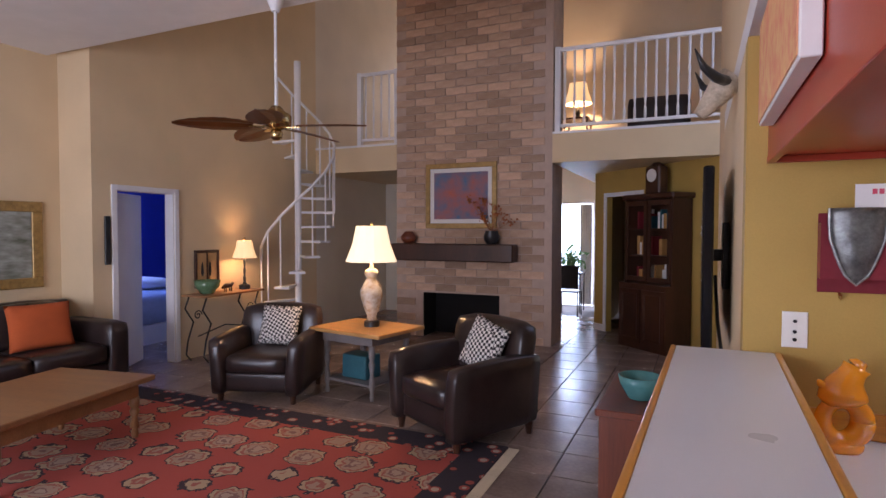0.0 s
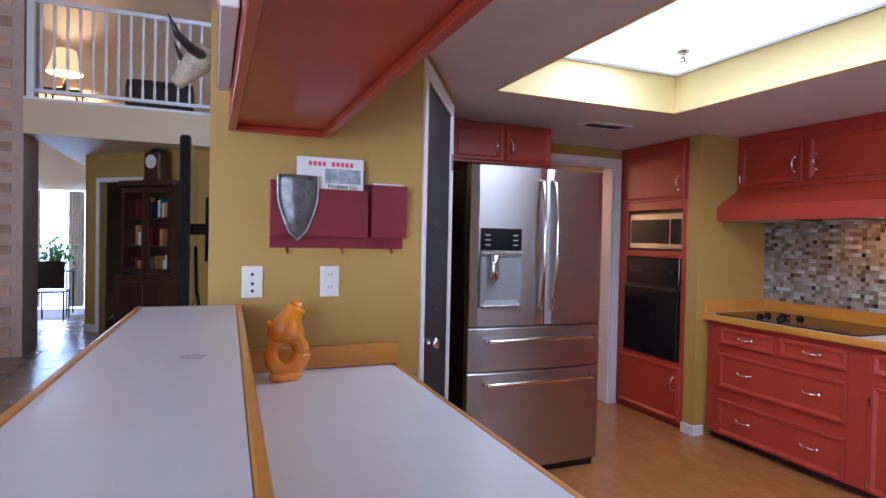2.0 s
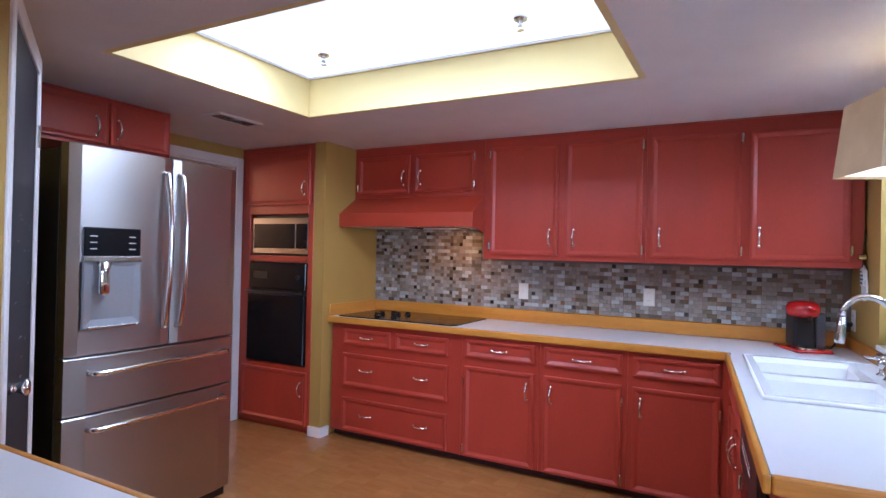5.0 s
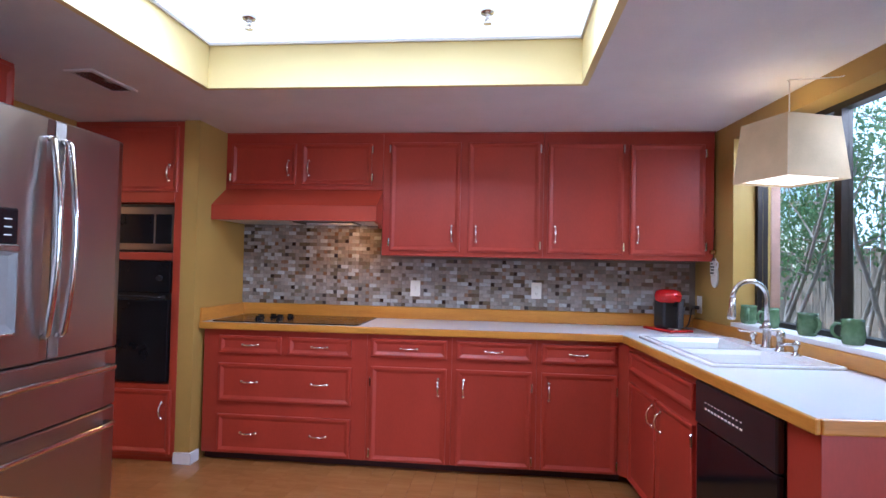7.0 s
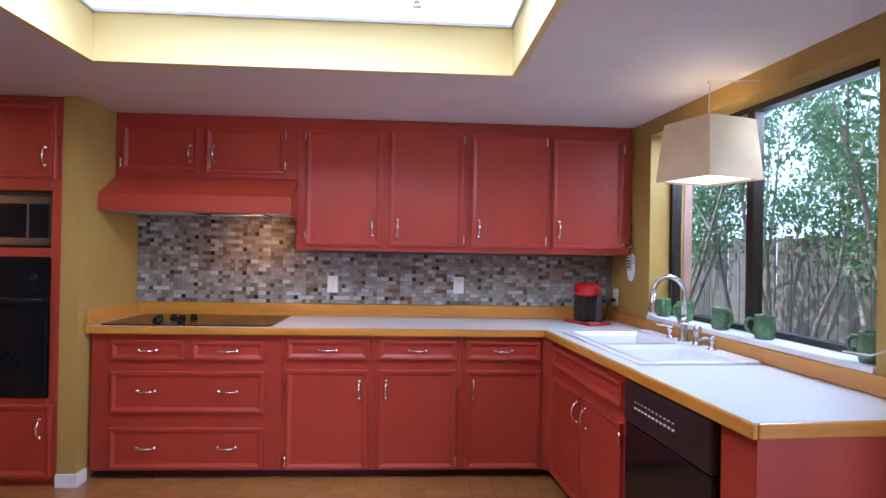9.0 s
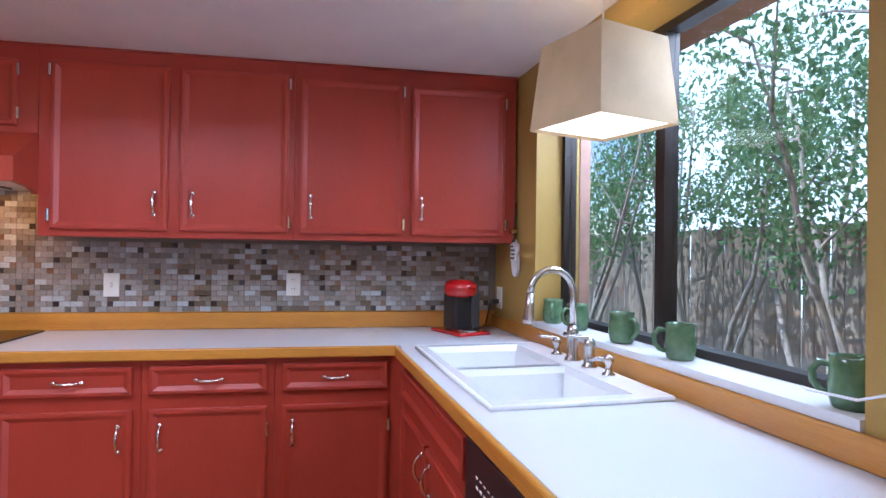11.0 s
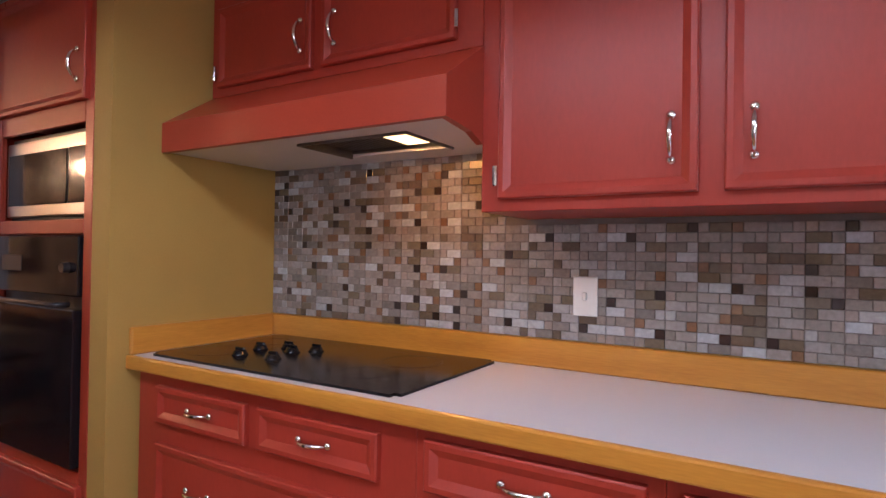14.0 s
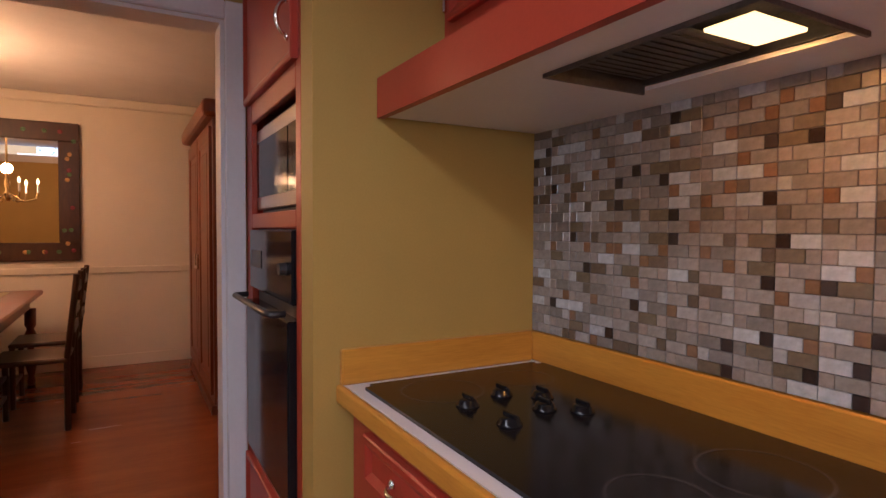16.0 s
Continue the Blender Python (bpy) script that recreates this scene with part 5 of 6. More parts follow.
# ---- living room things ----
def rug_material():
    """Red rug: dark border with pale flecks, field of pale medallions."""
    m = bpy.data.materials.new("red_rug")
    m.use_nodes = True
    n, l = m.node_tree.nodes, m.node_tree.links
    b = n["Principled BSDF"]
    b.inputs["Roughness"].default_value = 0.95
    tc = n.new("ShaderNodeTexCoord")
    nz = n.new("ShaderNodeTexNoise")
    nz.inputs["Scale"].default_value = 14
    l.new(tc.outputs["Object"], nz.inputs[0])
    dist = n.new("ShaderNodeVectorMath")
    dist.operation = "MULTIPLY_ADD"
    l.new(nz.outputs["Color"], dist.inputs[0])
    dist.inputs[1].default_value = (0.14, 0.14, 0)
    l.new(tc.outputs["Object"], dist.inputs[2])
    vor = n.new("ShaderNodeTexVoronoi")
    vor.inputs["Scale"].default_value, vor.inputs["Randomness"].default_value = 2.9, 0.35
    l.new(dist.outputs[0], vor.inputs[0])
    ramp = n.new("ShaderNodeValToRGB")
    ramp.color_ramp.interpolation = "CONSTANT"
    stops = ((0, (0.18, 0.10, 0.08)), (0.07, (0.36, 0.25, 0.18)), (0.15, (0.20, 0.10, 0.08)), (0.19, (0.34, 0.22, 0.15)), (0.27, (0.30, 0.09, 0.06)), (0.31, (0.38, 0.27, 0.16)), (0.37, (0.04, 0.02, 0.025)), (0.41, (0.36, 0.06, 0.04)))
    for i, (p, c) in enumerate(stops):
        e = ramp.color_ramp.elements[i] if i < 2 else ramp.color_ramp.elements.new(p)
        e.position, e.color = p, (*c, 1)
    l.new(vor.outputs["Distance"], ramp.inputs[0])
    v2 = n.new("ShaderNodeTexVoronoi")
    v2.inputs["Scale"].default_value = 9
    l.new(tc.outputs["Object"], v2.inputs[0])
    r2 = n.new("ShaderNodeValToRGB")
    r2.color_ramp.interpolation = "CONSTANT"
    for i, (p, c) in enumerate(((0, (0.40, 0.30, 0.22)), (0.22, (0.30, 0.06, 0.04)), (0.34, (0.022, 0.014, 0.02)))):
        e = r2.color_ramp.elements[i] if i < 2 else r2.color_ramp.elements.new(p)
        e.position, e.color = p, (*c, 1)
    l.new(v2.outputs["Distance"], r2.inputs[0])
    sep = n.new("ShaderNodeSeparateXYZ")
    l.new(tc.outputs["Object"], sep.inputs[0])

    def edge(out, half):
        a, g = n.new("ShaderNodeMath"), n.new("ShaderNodeMath")
        a.operation, g.operation = "ABSOLUTE", "GREATER_THAN"
        l.new(out, a.inputs[0])
        l.new(a.outputs[0], g.inputs[0])
        g.inputs[1].default_value = half
        return g.outputs[0]

    mx = n.new("ShaderNodeMath")
    mx.operation = "MAXIMUM"
    l.new(edge(sep.outputs[0], 1.62), mx.inputs[0])
    l.new(edge(sep.outputs[1], 1.12), mx.inputs[1])
    mix = n.new("ShaderNodeMix")
    mix.data_type = "RGBA"
    l.new(mx.outputs[0], mix.inputs[0])
    l.new(ramp.outputs[0], mix.inputs[6])
    l.new(r2.outputs[0], mix.inputs[7])
    l.new(mix.outputs[2], b.inputs["Base Color"])
    bp = n.new("ShaderNodeBump")
    fz = n.new("ShaderNodeTexNoise")
    fz.inputs["Scale"].default_value = 300
    l.new(tc.outputs["Object"], fz.inputs[0])
    l.new(fz.outputs[0], bp.inputs["Height"])
    bp.inputs["Strength"].default_value, bp.inputs["Distance"].default_value = 0.5, 0.004
    l.new(bp.outputs[0], b.inputs["Normal"])
    return m


rug = thing("rug", "red patterned wool rug with a dark border and fringe", "rug", (-3.05, 2.42, 0.0))
part("pile", box(-1.88, 1.88, -1.40, 1.40, 0.0, 0.012, 0.003), rug_material(), rug)
bm = bmesh.new()
rg = random.Random(8)
for k in range(190):
    y = -1.39 + 2.78 * k / 189
    for s in (-1, 1):
        box(min(s * 1.88, s * 1.96), max(s * 1.88, s * 1.96), y + rg.uniform(-.004, 0), y + 0.005, 0.0005, 0.005, bm=bm)
fr_ = part("fringe", bm, M_linen, rug, "cream fringe")
fr_["kind"] = "stuff"


def houndstooth():
    m = bpy.data.materials.new("houndstooth_cloth")
    m.use_nodes = True
    n, l = m.node_tree.nodes, m.node_tree.links
    tc, ck = n.new("ShaderNodeTexCoord"), n.new("ShaderNodeTexChecker")
    mp = n.new("ShaderNodeMapping")
    mp.inputs["Rotation"].default_value = (0, radians(20), 0)
    l.new(tc.outputs["Object"], mp.inputs[0])
    l.new(mp.outputs[0], ck.inputs[0])
    ck.inputs["Scale"].default_value = 42
    ck.inputs[1].default_value, ck.inputs[2].default_value = (0.72, 0.68, 0.62, 1), (0.03, 0.025, 0.025, 1)
    l.new(ck.outputs[0], n["Principled BSDF"].inputs["Base Color"])
    n["Principled BSDF"].inputs["Roughness"].default_value = 0.9
    return m


M_hound = houndstooth()
M_orangecl = mat("burnt_orange_cloth", (0.52, 0.10, 0.02), 0.9, vary=0.12, fine=200, bump=0.3)


def cushion(w, h, t, n=12):
    """A throw pillow that stands on its edge: pinched corners, full middle."""
    bm = bmesh.new()
    sides = []
    for s in (-1, 1):
        g = []
        for i in range(n + 1):
            row = []
            for j in range(n + 1):
                u, v = 2 * i / n - 1, 2 * j / n - 1
                full = max(0.0, (1 - u * u) * (1 - v * v)) ** 0.45
                pin = 1 - 0.05 * (1 - abs(u) ** 2) * abs(v) ** 3 - 0.0
                row.append(bm.verts.new((w / 2 * u * (1 - 0.06 * (1 - v * v) * abs(u) ** 3), s * t / 2 * full, h / 2 + h / 2 * v * pin)))
            g.append(row)
        for a, b in zip(g, g[1:]):
            for j in range(n):
                bm.faces.new((a[j], b[j], b[j + 1], a[j + 1]) if s < 0 else (a[j], a[j + 1], b[j + 1], b[j]))
    bmesh.ops.remove_doubles(bm, verts=bm.verts, dist=0.0005)
    return bm


def armchair(m, tilt):
    """A club chair that faces local -y, 0.88 wide, with a loose pillow."""
    t = thing("armchair", "dark brown leather club chair with flared arms", "armchair", m=m, group="leather armchairs")
    part("base", soft_box(-0.40, 0.40, -0.38, 0.38, 0.10, 0.30, 0.03), M_leather, t, smooth=True)
    part("seat_cushion", soft_box(-0.30, 0.30, -0.42, 0.26, 0.28, 0.46, 0.05, 0.06), M_leather, t, smooth=True)
    for s in (-1, 1):
        bm = soft_box(-0.075, 0.075, -0.44, 0.40, 0.10, 0.64, 0.05, 0.03)
        for v in bm.verts:
            v.co.x += s * (0.365 + 0.10 * max(0, (v.co.z - 0.25)) ** 1.2)
            v.co.z -= 0.05 * max(0, -v.co.y)
        part("arm", bm, M_leather, t, smooth=True)
    bm = soft_box(-0.40, 0.40, 0.20, 0.42, 0.25, 0.86, 0.08, 0.05)
    for v in bm.verts:
        v.co.y += 0.12 * max(0, v.co.z - 0.3) + 0.10 * (v.co.x / 0.4) ** 2 * -0.6
        v.co.x *= 1 + 0.12 * max(0, v.co.z - 0.4)
    part("backrest", bm, M_leather, t, smooth=True)
    for x, y in ((-0.36, -0.36), (0.36, -0.36), (-0.36, 0.36), (0.36, 0.36)):
        part("leg", tube([(x, y, 0.10), (x, y, 0.0)], [0.035, 0.024], 8), M_dkwood, t)
    p = thing("throw_pillow", "black and white houndstooth pillow on the armchair", "pillow", m=m @ pose(tilt[0], 0.08, 0.47, -18, tilt[1], 0), group="houndstooth pillows")
    part("cover", cushion(0.42, 0.42, 0.13), M_hound, p, smooth=True)
    return t


armchair(pose(-1.60, 4.04, 0, 0, 0, -29) @ Matrix.Scale(0.97, 4), (0.02, 14))
armchair(pose(-3.64, 4.22, 0, 0, 0, 18) @ Matrix.Scale(0.93, 4), (0.02, 3))
sofa = thing("sofa", "long dark brown leather sofa against the wall", "sofa", (-5.45, 2.58, 0), rz=90)
part("base", soft_box(-1.12, 1.12, -0.40, 0.44, 0.08, 0.30, 0.03), M_leather, sofa, smooth=True)
for x in (-0.66, 0.0, 0.66):
    part("seat_cushion", soft_box(x - 0.325, x + 0.325, -0.44, 0.2, 0.29, 0.47, 0.05, 0.05), M_leather, sofa, smooth=True)
    part("back_cushion", soft_box(x - 0.325, x + 0.325, 0.14, 0.36, 0.45, 0.84, 0.07, 0.08), M_leather, sofa, smooth=True)
part("backrest", soft_box(-1.1, 1.1, 0.28, 0.46, 0.28, 0.86, 0.06), M_leather, sofa, smooth=True)
for s in (-1, 1):
    part("arm", soft_box(s * 1.10 - 0.11, s * 1.10 + 0.11, -0.44, 0.42, 0.08, 0.66, 0.06, 0.03), M_leather, sofa, smooth=True)
for x, y in ((-1.1, -0.36), (1.1, -0.36), (-1.1, 0.36), (1.1, 0.36)):
    part("leg", tube([(x, y, 0.08), (x, y, 0)], [0.03, 0.02], 8), M_dkwood, sofa)
pw = thing("throw_pillow", "burnt orange pillow on the leather sofa", "pillow", m=pose(-5.30, 3.15, 0.47, 0, 0, 80) @ pose(0, 0, 0, -16, 0, 0))
part("cover", cushion(0.52, 0.42, 0.15), M_orangecl, pw, smooth=True)


def turned_leg(parent, x, y, h, mat_, r=0.03):
    return part("leg", lathe([(r * 0.6, 0), (r * 0.75, 0.03), (r * 0.5, 0.07), (r, 0.16 * h / 0.6), (r * 0.55, 0.30 * h / 0.6), (r * 1.05, 0.40 * h / 0.6), (r * 0.6, 0.44 * h / 0.6), (r, 0.47 * h / 0.6), (r, h)], 12, at=(x, y, 0)), mat_, parent, smooth=True)


stb = thing("side_table", "honey wood side table on grey turned legs", "side table", (-2.86, 4.66, 0), rz=-10)
part("tabletop", box(-0.44, 0.44, -0.34, 0.34, 0.585, 0.62, 0.008, seg=2), M_honey, stb)
part("apron", boxes([(-0.31, 0.31, -0.28, -0.26, 0.50, 0.5845), (-0.31, 0.31, 0.26, 0.28, 0.50, 0.5845), (-0.31, -0.29, -0.26, 0.26, 0.50, 0.5845), (0.29, 0.31, -0.26, 0.26, 0.50, 0.5845)]), M_greywood, stb)
part("shelf", box(-0.29, 0.29, -0.26, 0.26, 0.12, 0.14, 0.003), M_greywood, stb)
for x, y in ((-0.28, -0.25), (0.28, -0.25), (-0.28, 0.25), (0.28, 0.25)):
    turned_leg(stb, x, y, 0.50, M_greywood)
bx = thing("storage_box", "teal fabric box on the side table shelf", "box", (-2.90, 4.62, 0.141), rz=-10)
part("body", box(-0.15, 0.15, -0.11, 0.11, 0, 0.22, 0.01), M_teal, bx)
M_china = mat("painted_white_china", (0.78, 0.74, 0.66), 0.15, color2=(0.42, 0.25, 0.08), scale=16, fine=24, bump=0.02, coat=0.5)


def table_lamp(m, label, h, body, foot, shade_r, shade_h, shade_mat, power, prof):
    t = thing("table_lamp", label, "table lamp", m=m, group="table lamps")
    part("foot", lathe([(foot, 0), (foot, 0.05), (foot * 0.7, 0.06)], 18), M_blackm, t)
    part("body", lathe(prof, 24), body, t, smooth=True)
    bm = bmesh.new()
    n, rings = 28, []
    for r, z in ((shade_r, h), (shade_r * 0.74, h + shade_h * 0.5), (shade_r * 0.60, h + shade_h), (shade_r * 0.585, h + shade_h), (shade_r * 0.72, h + shade_h * 0.5), (shade_r * 0.98, h)):
        rings.append([bm.verts.new((r * (1 + 0.03 * (k % 4 == 0)) * math.cos(2 * math.pi * k / n), r * (1 + 0.03 * (k % 4 == 0)) * math.sin(2 * math.pi * k / n), z)) for k in range(n)])
    for r0, r1 in zip(rings, rings[1:] + rings[:1]):
        for k in range(n):
            bm.faces.new((r0[k], r0[(k + 1) % n], r1[(k + 1) % n], r1[k]))
    part("shade", bm, shade_mat, t, "lit pleated cream shade")
    part("finial", lathe([(0.006, h + shade_h), (0.014, h + shade_h + 0.015), (0.005, h + shade_h + 0.04)], 10), M_brass, t, smooth=True)
    part("harp", tube([(0, 0, h - 0.02), (0.0, 0, h + shade_h)], 0.005, 6), M_brass, t)
    part("bulb", lathe([(0.012, h + 0.04), (0.03, h + 0.08), (0.025, h + 0.12), (0.01, h + 0.13)], 12), M_bulb, t, smooth=True)
    lamp("table_lamp_bulb", m @ pose(0, 0, h + shade_h * 0.45), power, (1.0, 0.62, 0.30), 0.06)
    return t


table_lamp(pose(-2.82, 4.68, 0.6205), "white painted china lamp with a lit pleated shade", 0.62, M_china, 0.075, 0.24, 0.34, M_shade2, 40,
           [(0.05, 0.06), (0.045, 0.10), (0.07, 0.16), (0.105, 0.28), (0.11, 0.34), (0.07, 0.42), (0.045, 0.46), (0.07, 0.50), (0.06, 0.54), (0.02, 0.56), (0.015, 0.62)])
# console table by the west wall
con = thing("console_table", "thin wood console table on scrolled iron legs", "console table", (-5.27, 5.26, 0), rz=0)
part("tabletop", box(-0.19, 0.19, -0.48, 0.48, 0.76, 0.785, 0.004), M_pine, con)
for y in (-0.42, 0.42):
    for x in (-0.14, 0.14):
        part("leg", tube([(x, y, 0.76), (x, y - 0.06, 0.62), (x, y + 0.06, 0.45), (x, y - 0.02, 0.25), (x, y - 0.05, 0.08), (x, y + 0.02, 0.0)], 0.010, 6), M_iron, con)
    part("scroll", tube([(0, y + 0.06 * math.cos(k * 0.7) * (1 - k / 16), 0.55 + 0.06 * math.sin(k * 0.7) * (1 - k / 16)) for k in range(14)], 0.007, 6), M_iron, con)
part("stretcher", tube([(0, -0.42, 0.30), (0, 0, 0.38), (0, 0.42, 0.30)], 0.008, 6), M_iron, con)
table_lamp(pose(-5.28, 5.60, 0.786), "slim black candlestick lamp with a lit linen shade", 0.40, M_blackm, 0.07, 0.15, 0.22, M_shade, 22,
           [(0.03, 0.06), (0.015, 0.09), (0.02, 0.14), (0.012, 0.18), (0.018, 0.24), (0.010, 0.28), (0.016, 0.34), (0.01, 0.40)])
bw = thing("bowl", "green glazed bowl on the console table", "bowl", (-5.27, 4.98, 0.786))
part("bowl", lathe([(0.07, 0), (0.08, 0.01), (0.13, 0.08), (0.15, 0.16), (0.14, 0.16), (0.12, 0.08), (0.06, 0.02)], 24), M_green, bw, smooth=True)
fg = thing("figurine", "small bronze animal figurine on the console table", "figurine", (-5.25, 5.28, 0.786))
bm = tube([(0, -0.09, 0.05), (0, -0.03, 0.07), (0, 0.05, 0.07), (0, 0.09, 0.10)], [0.01, 0.03, 0.025, 0.015], 8)
for y in (-0.04, 0.05):
    for x in (-0.015, 0.015):
        tube([(x, y, 0.06), (x, y, 0)], 0.007, 6, bm)
part("figure", bm, M_dkwood, fg, smooth=True)


def framed(name, label, m, w, h, fw, fmat, art, mat_w=0.0, depth=0.03):
    """A framed picture that faces local -y, from its lower left corner."""
    t = thing(name, label, "picture", m=m)
    for a, b, c, d in ((0, w, 0, fw), (0, w, h - fw, h), (0, fw, fw, h - fw), (w - fw, w, fw, h - fw)):
        part("frame", box(a, b, -depth, 0, c, d, 0.006), fmat, t)
    if mat_w:
        part("mount", box(fw, w - fw, -0.010, -0.004, fw, h - fw), M_paper, t)
    k = fw + mat_w
    part("picture", box(k, w - k, -0.013, -0.0105 if mat_w else -0.004, k, h - k), art, t)
    return t


M_art1 = mat("abstract_picture_print", (0.05, 0.14, 0.26), 0.5, color2=(0.50, 0.10, 0.03), scale=3.5, fine=9, bump=0.0)
M_art2 = mat("landscape_picture", (0.42, 0.44, 0.40), 0.5, color2=(0.06, 0.07, 0.03), scale=4, fine=10, bump=0.0, stretch=(1, 1, 2.5))
M_art3 = mat("tan_picture_panel", (0.55, 0.36, 0.16), 0.6, vary=0.2, bump=0.0)
framed("framed_print", "abstract red and blue print in a gold frame", pose(-3.56, FY - 0.003, 1.57), 1.075, 0.915, 0.07, M_gold, M_art1, 0.06)
framed("framed_painting", "landscape painting in a wide old gold frame", pose(AX + 0.003, 2.61, 0.965, 0, 0, 90), 0.95, 0.85, 0.10, M_gold, M_art2)
fp3 = framed("framed_print", "two tan panels in a dark frame beside the lamp", pose(WX + 0.003, 4.99, 0.835, 0, 0, 90), 0.38, 0.46, 0.035, M_dkwood, M_art3)
for x in (0.12, 0.24):
    part("figure", lathe([(0.012, 0), (0.022, 0.05), (0.016, 0.13), (0.008, 0.17)], 8, at=(x, -0.014, 0.14), sy=0.15), M_blackm, fp3)
part("divider", box(0.183, 0.197, -0.028, -0.0132, 0.036, 0.424), M_dkwood, fp3)
wb = thing("wall_plaque", "narrow dark vertical plaque beside the doorway", "plaque", (WX + 0.003, 3.90, 1.18))
part("board", box(0, 0.02, -0.03, 0.03, 0, 0.50, 0.004), M_blackm, wb)
ma = thing("mantel_shelf", "thick dark wood beam mantel on the brick chimney", "mantel", (-3.11, FY - 0.13, 1.115))
part("beam", box(-0.92, 0.92, -0.12, 0.125, 0, 0.24, 0.015, seg=2), M_dkwood, ma)
ps = thing("flower_pot", "dark pot of dried orange flowers on the mantel", "plant pot", (-2.52, FY - 0.13, 1.3555))
part("pot", lathe([(0.06, 0), (0.10, 0.05), (0.11, 0.11), (0.085, 0.17), (0.09, 0.18)], 18), M_blackm, ps, smooth=True)
rg = random.Random(12)
M_dry = mat("dried_orange_flowers", (0.45, 0.13, 0.03), 0.9, vary=0.3)
for k in range(16):
    q = Vector((rg.gauss(0.03, 0.15), rg.gauss(-0.02, 0.08), rg.uniform(0.3, 0.62)))
    part("stem", tube([(0, 0, 0.15), q * 0.6 + Vector((0, 0, 0.06)), q], 0.003, 4), M_dry, ps)
    bm = bmesh.new()
    for j in range(7):
        c = q + Vector((rg.gauss(0, 0.03), rg.gauss(0, 0.03), rg.gauss(0, 0.03)))
        r = bmesh.ops.create_icosphere(bm, subdivisions=1, radius=rg.uniform(0.008, 0.018))
        bmesh.ops.translate(bm, verts=r["verts"], vec=c)
    part("blossom", bm, M_dry, ps)
jar = thing("jar", "round orange brown jar on the mantel", "jar", (-3.78, FY - 0.13, 1.3555))
part("body", lathe([(0.06, 0), (0.11, 0.05), (0.115, 0.10), (0.07, 0.15), (0.06, 0.17)], 18), M_redcherry, jar, smooth=True)
# coffee table
cof = thing("coffee_table", "worn pine coffee table on the red rug", "coffee table", (-3.98, 2.30, 0.012), rz=10)
part("tabletop", box(-0.44, 0.44, -0.62, 0.60, 0.41, 0.45, 0.008, seg=2), M_pine, cof)
part("apron", boxes([(-0.36, 0.36, -0.54, -0.52, 0.30, 0.4095), (-0.36, 0.36, 0.50, 0.52, 0.30, 0.4095), (-0.36, -0.34, -0.52, 0.50, 0.30, 0.4095), (0.34, 0.36, -0.52, 0.50, 0.30, 0.4095)]), M_pine, cof)
for x, y in ((-0.34, -0.52), (0.34, -0.52), (-0.34, 0.5), (0.34, 0.5)):
    turned_leg(cof, x, y, 0.30, M_pine, 0.035)
# ceiling fan
M_palm = mat("palm_leaf_wood", (0.26, 0.09, 0.025), 0.3, color2=(0.14, 0.045, 0.015), scale=8, fine=50, bump=0.2, stretch=(0.4, 3, 1))
fan = thing("ceiling_fan", "brass ceiling fan with carved palm leaf blades", "ceiling fan", (-2.95, 3.50, 2.33))
part("downrod", tube([(0, 0, 0.16), (0, 0, roof(3.5) - 2.36)], 0.012, 8), M_white, fan, "white downrod")
part("canopy", lathe([(0.03, roof(3.5) - 2.42), (0.065, roof(3.5) - 2.335)], 16), M_white, fan)
part("motor", lathe([(0.05, -0.02), (0.10, 0.0), (0.115, 0.03), (0.115, 0.09), (0.07, 0.12), (0.035, 0.16)], 22), M_brass, fan, "aged brass motor", smooth=True)
part("switch_cup", lathe([(0.02, -0.10), (0.045, -0.085), (0.05, -0.04), (0.035, -0.02)], 16), M_brass, fan, smooth=True)
for k in range(5):
    a = 12 + 72 * k
    bm = bmesh.new()
    g = []
    for i in range(15):
        u = i / 14
        hw = 0.12 * math.sin(math.pi * (0.12 + 0.86 * u)) ** 0.7 + 0.008 * (i % 2)
        g.append([bm.verts.new((0.17 + 0.56 * u, hw * s, 0.012 * (1 - abs(s)) - 0.02 * u * u - (0.006 if abs(s) == 0.5 else 0))) for s in (-1, -0.5, 0, 0.5, 1)])
    for p, q in zip(g, g[1:]):
        for j in range(4):
            bm.faces.new((p[j], q[j], q[j + 1], p[j + 1]))
    bmesh.ops.solidify(bm, geom=bm.faces, thickness=0.006)
    bl = part("blade", bm, M_palm, fan, "carved palm leaf blade", pose(0, 0, 0.0, 0, 0, a) @ pose(0, 0, 0, 12, 0, 0))
    part("blade_arm", box(0.09, 0.20, -0.015, 0.015, -0.008, -0.002), M_brass, bl)


def railing(name, label, x0, x1, y, z, step=0.125, h=1.12):
    t = thing(name, label, "railing", (x0, y, z))
    w = x1 - x0
    part("handrail", box(0, w, -0.025, 0.025, h - 0.05, h, 0.006), M_white, t)
    part("bottom_rail", box(0, w, -0.018, 0.018, 0.09, 0.13, 0.004), M_white, t)
    n = max(1, round(w / step))
    for k in range(n + 1):
        x = w * k / n
        if k in (0, n):
            part("post", box(max(0, x - 0.035) - 0.001, max(0, x - 0.035) + 0.069, -0.035, 0.035, 0, h + 0.01, 0.004), M_white, t)
        else:
            part("baluster", lathe([(0.016, 0.13), (0.016, 0.25), (0.009, 0.30), (0.019, 0.42), (0.011, 0.62), (0.018, 0.70), (0.010, 0.74), (0.016, 0.80), (0.016, h - 0.05)], 8, at=(x, 0, 0)), M_white, t, smooth=True)
    return t


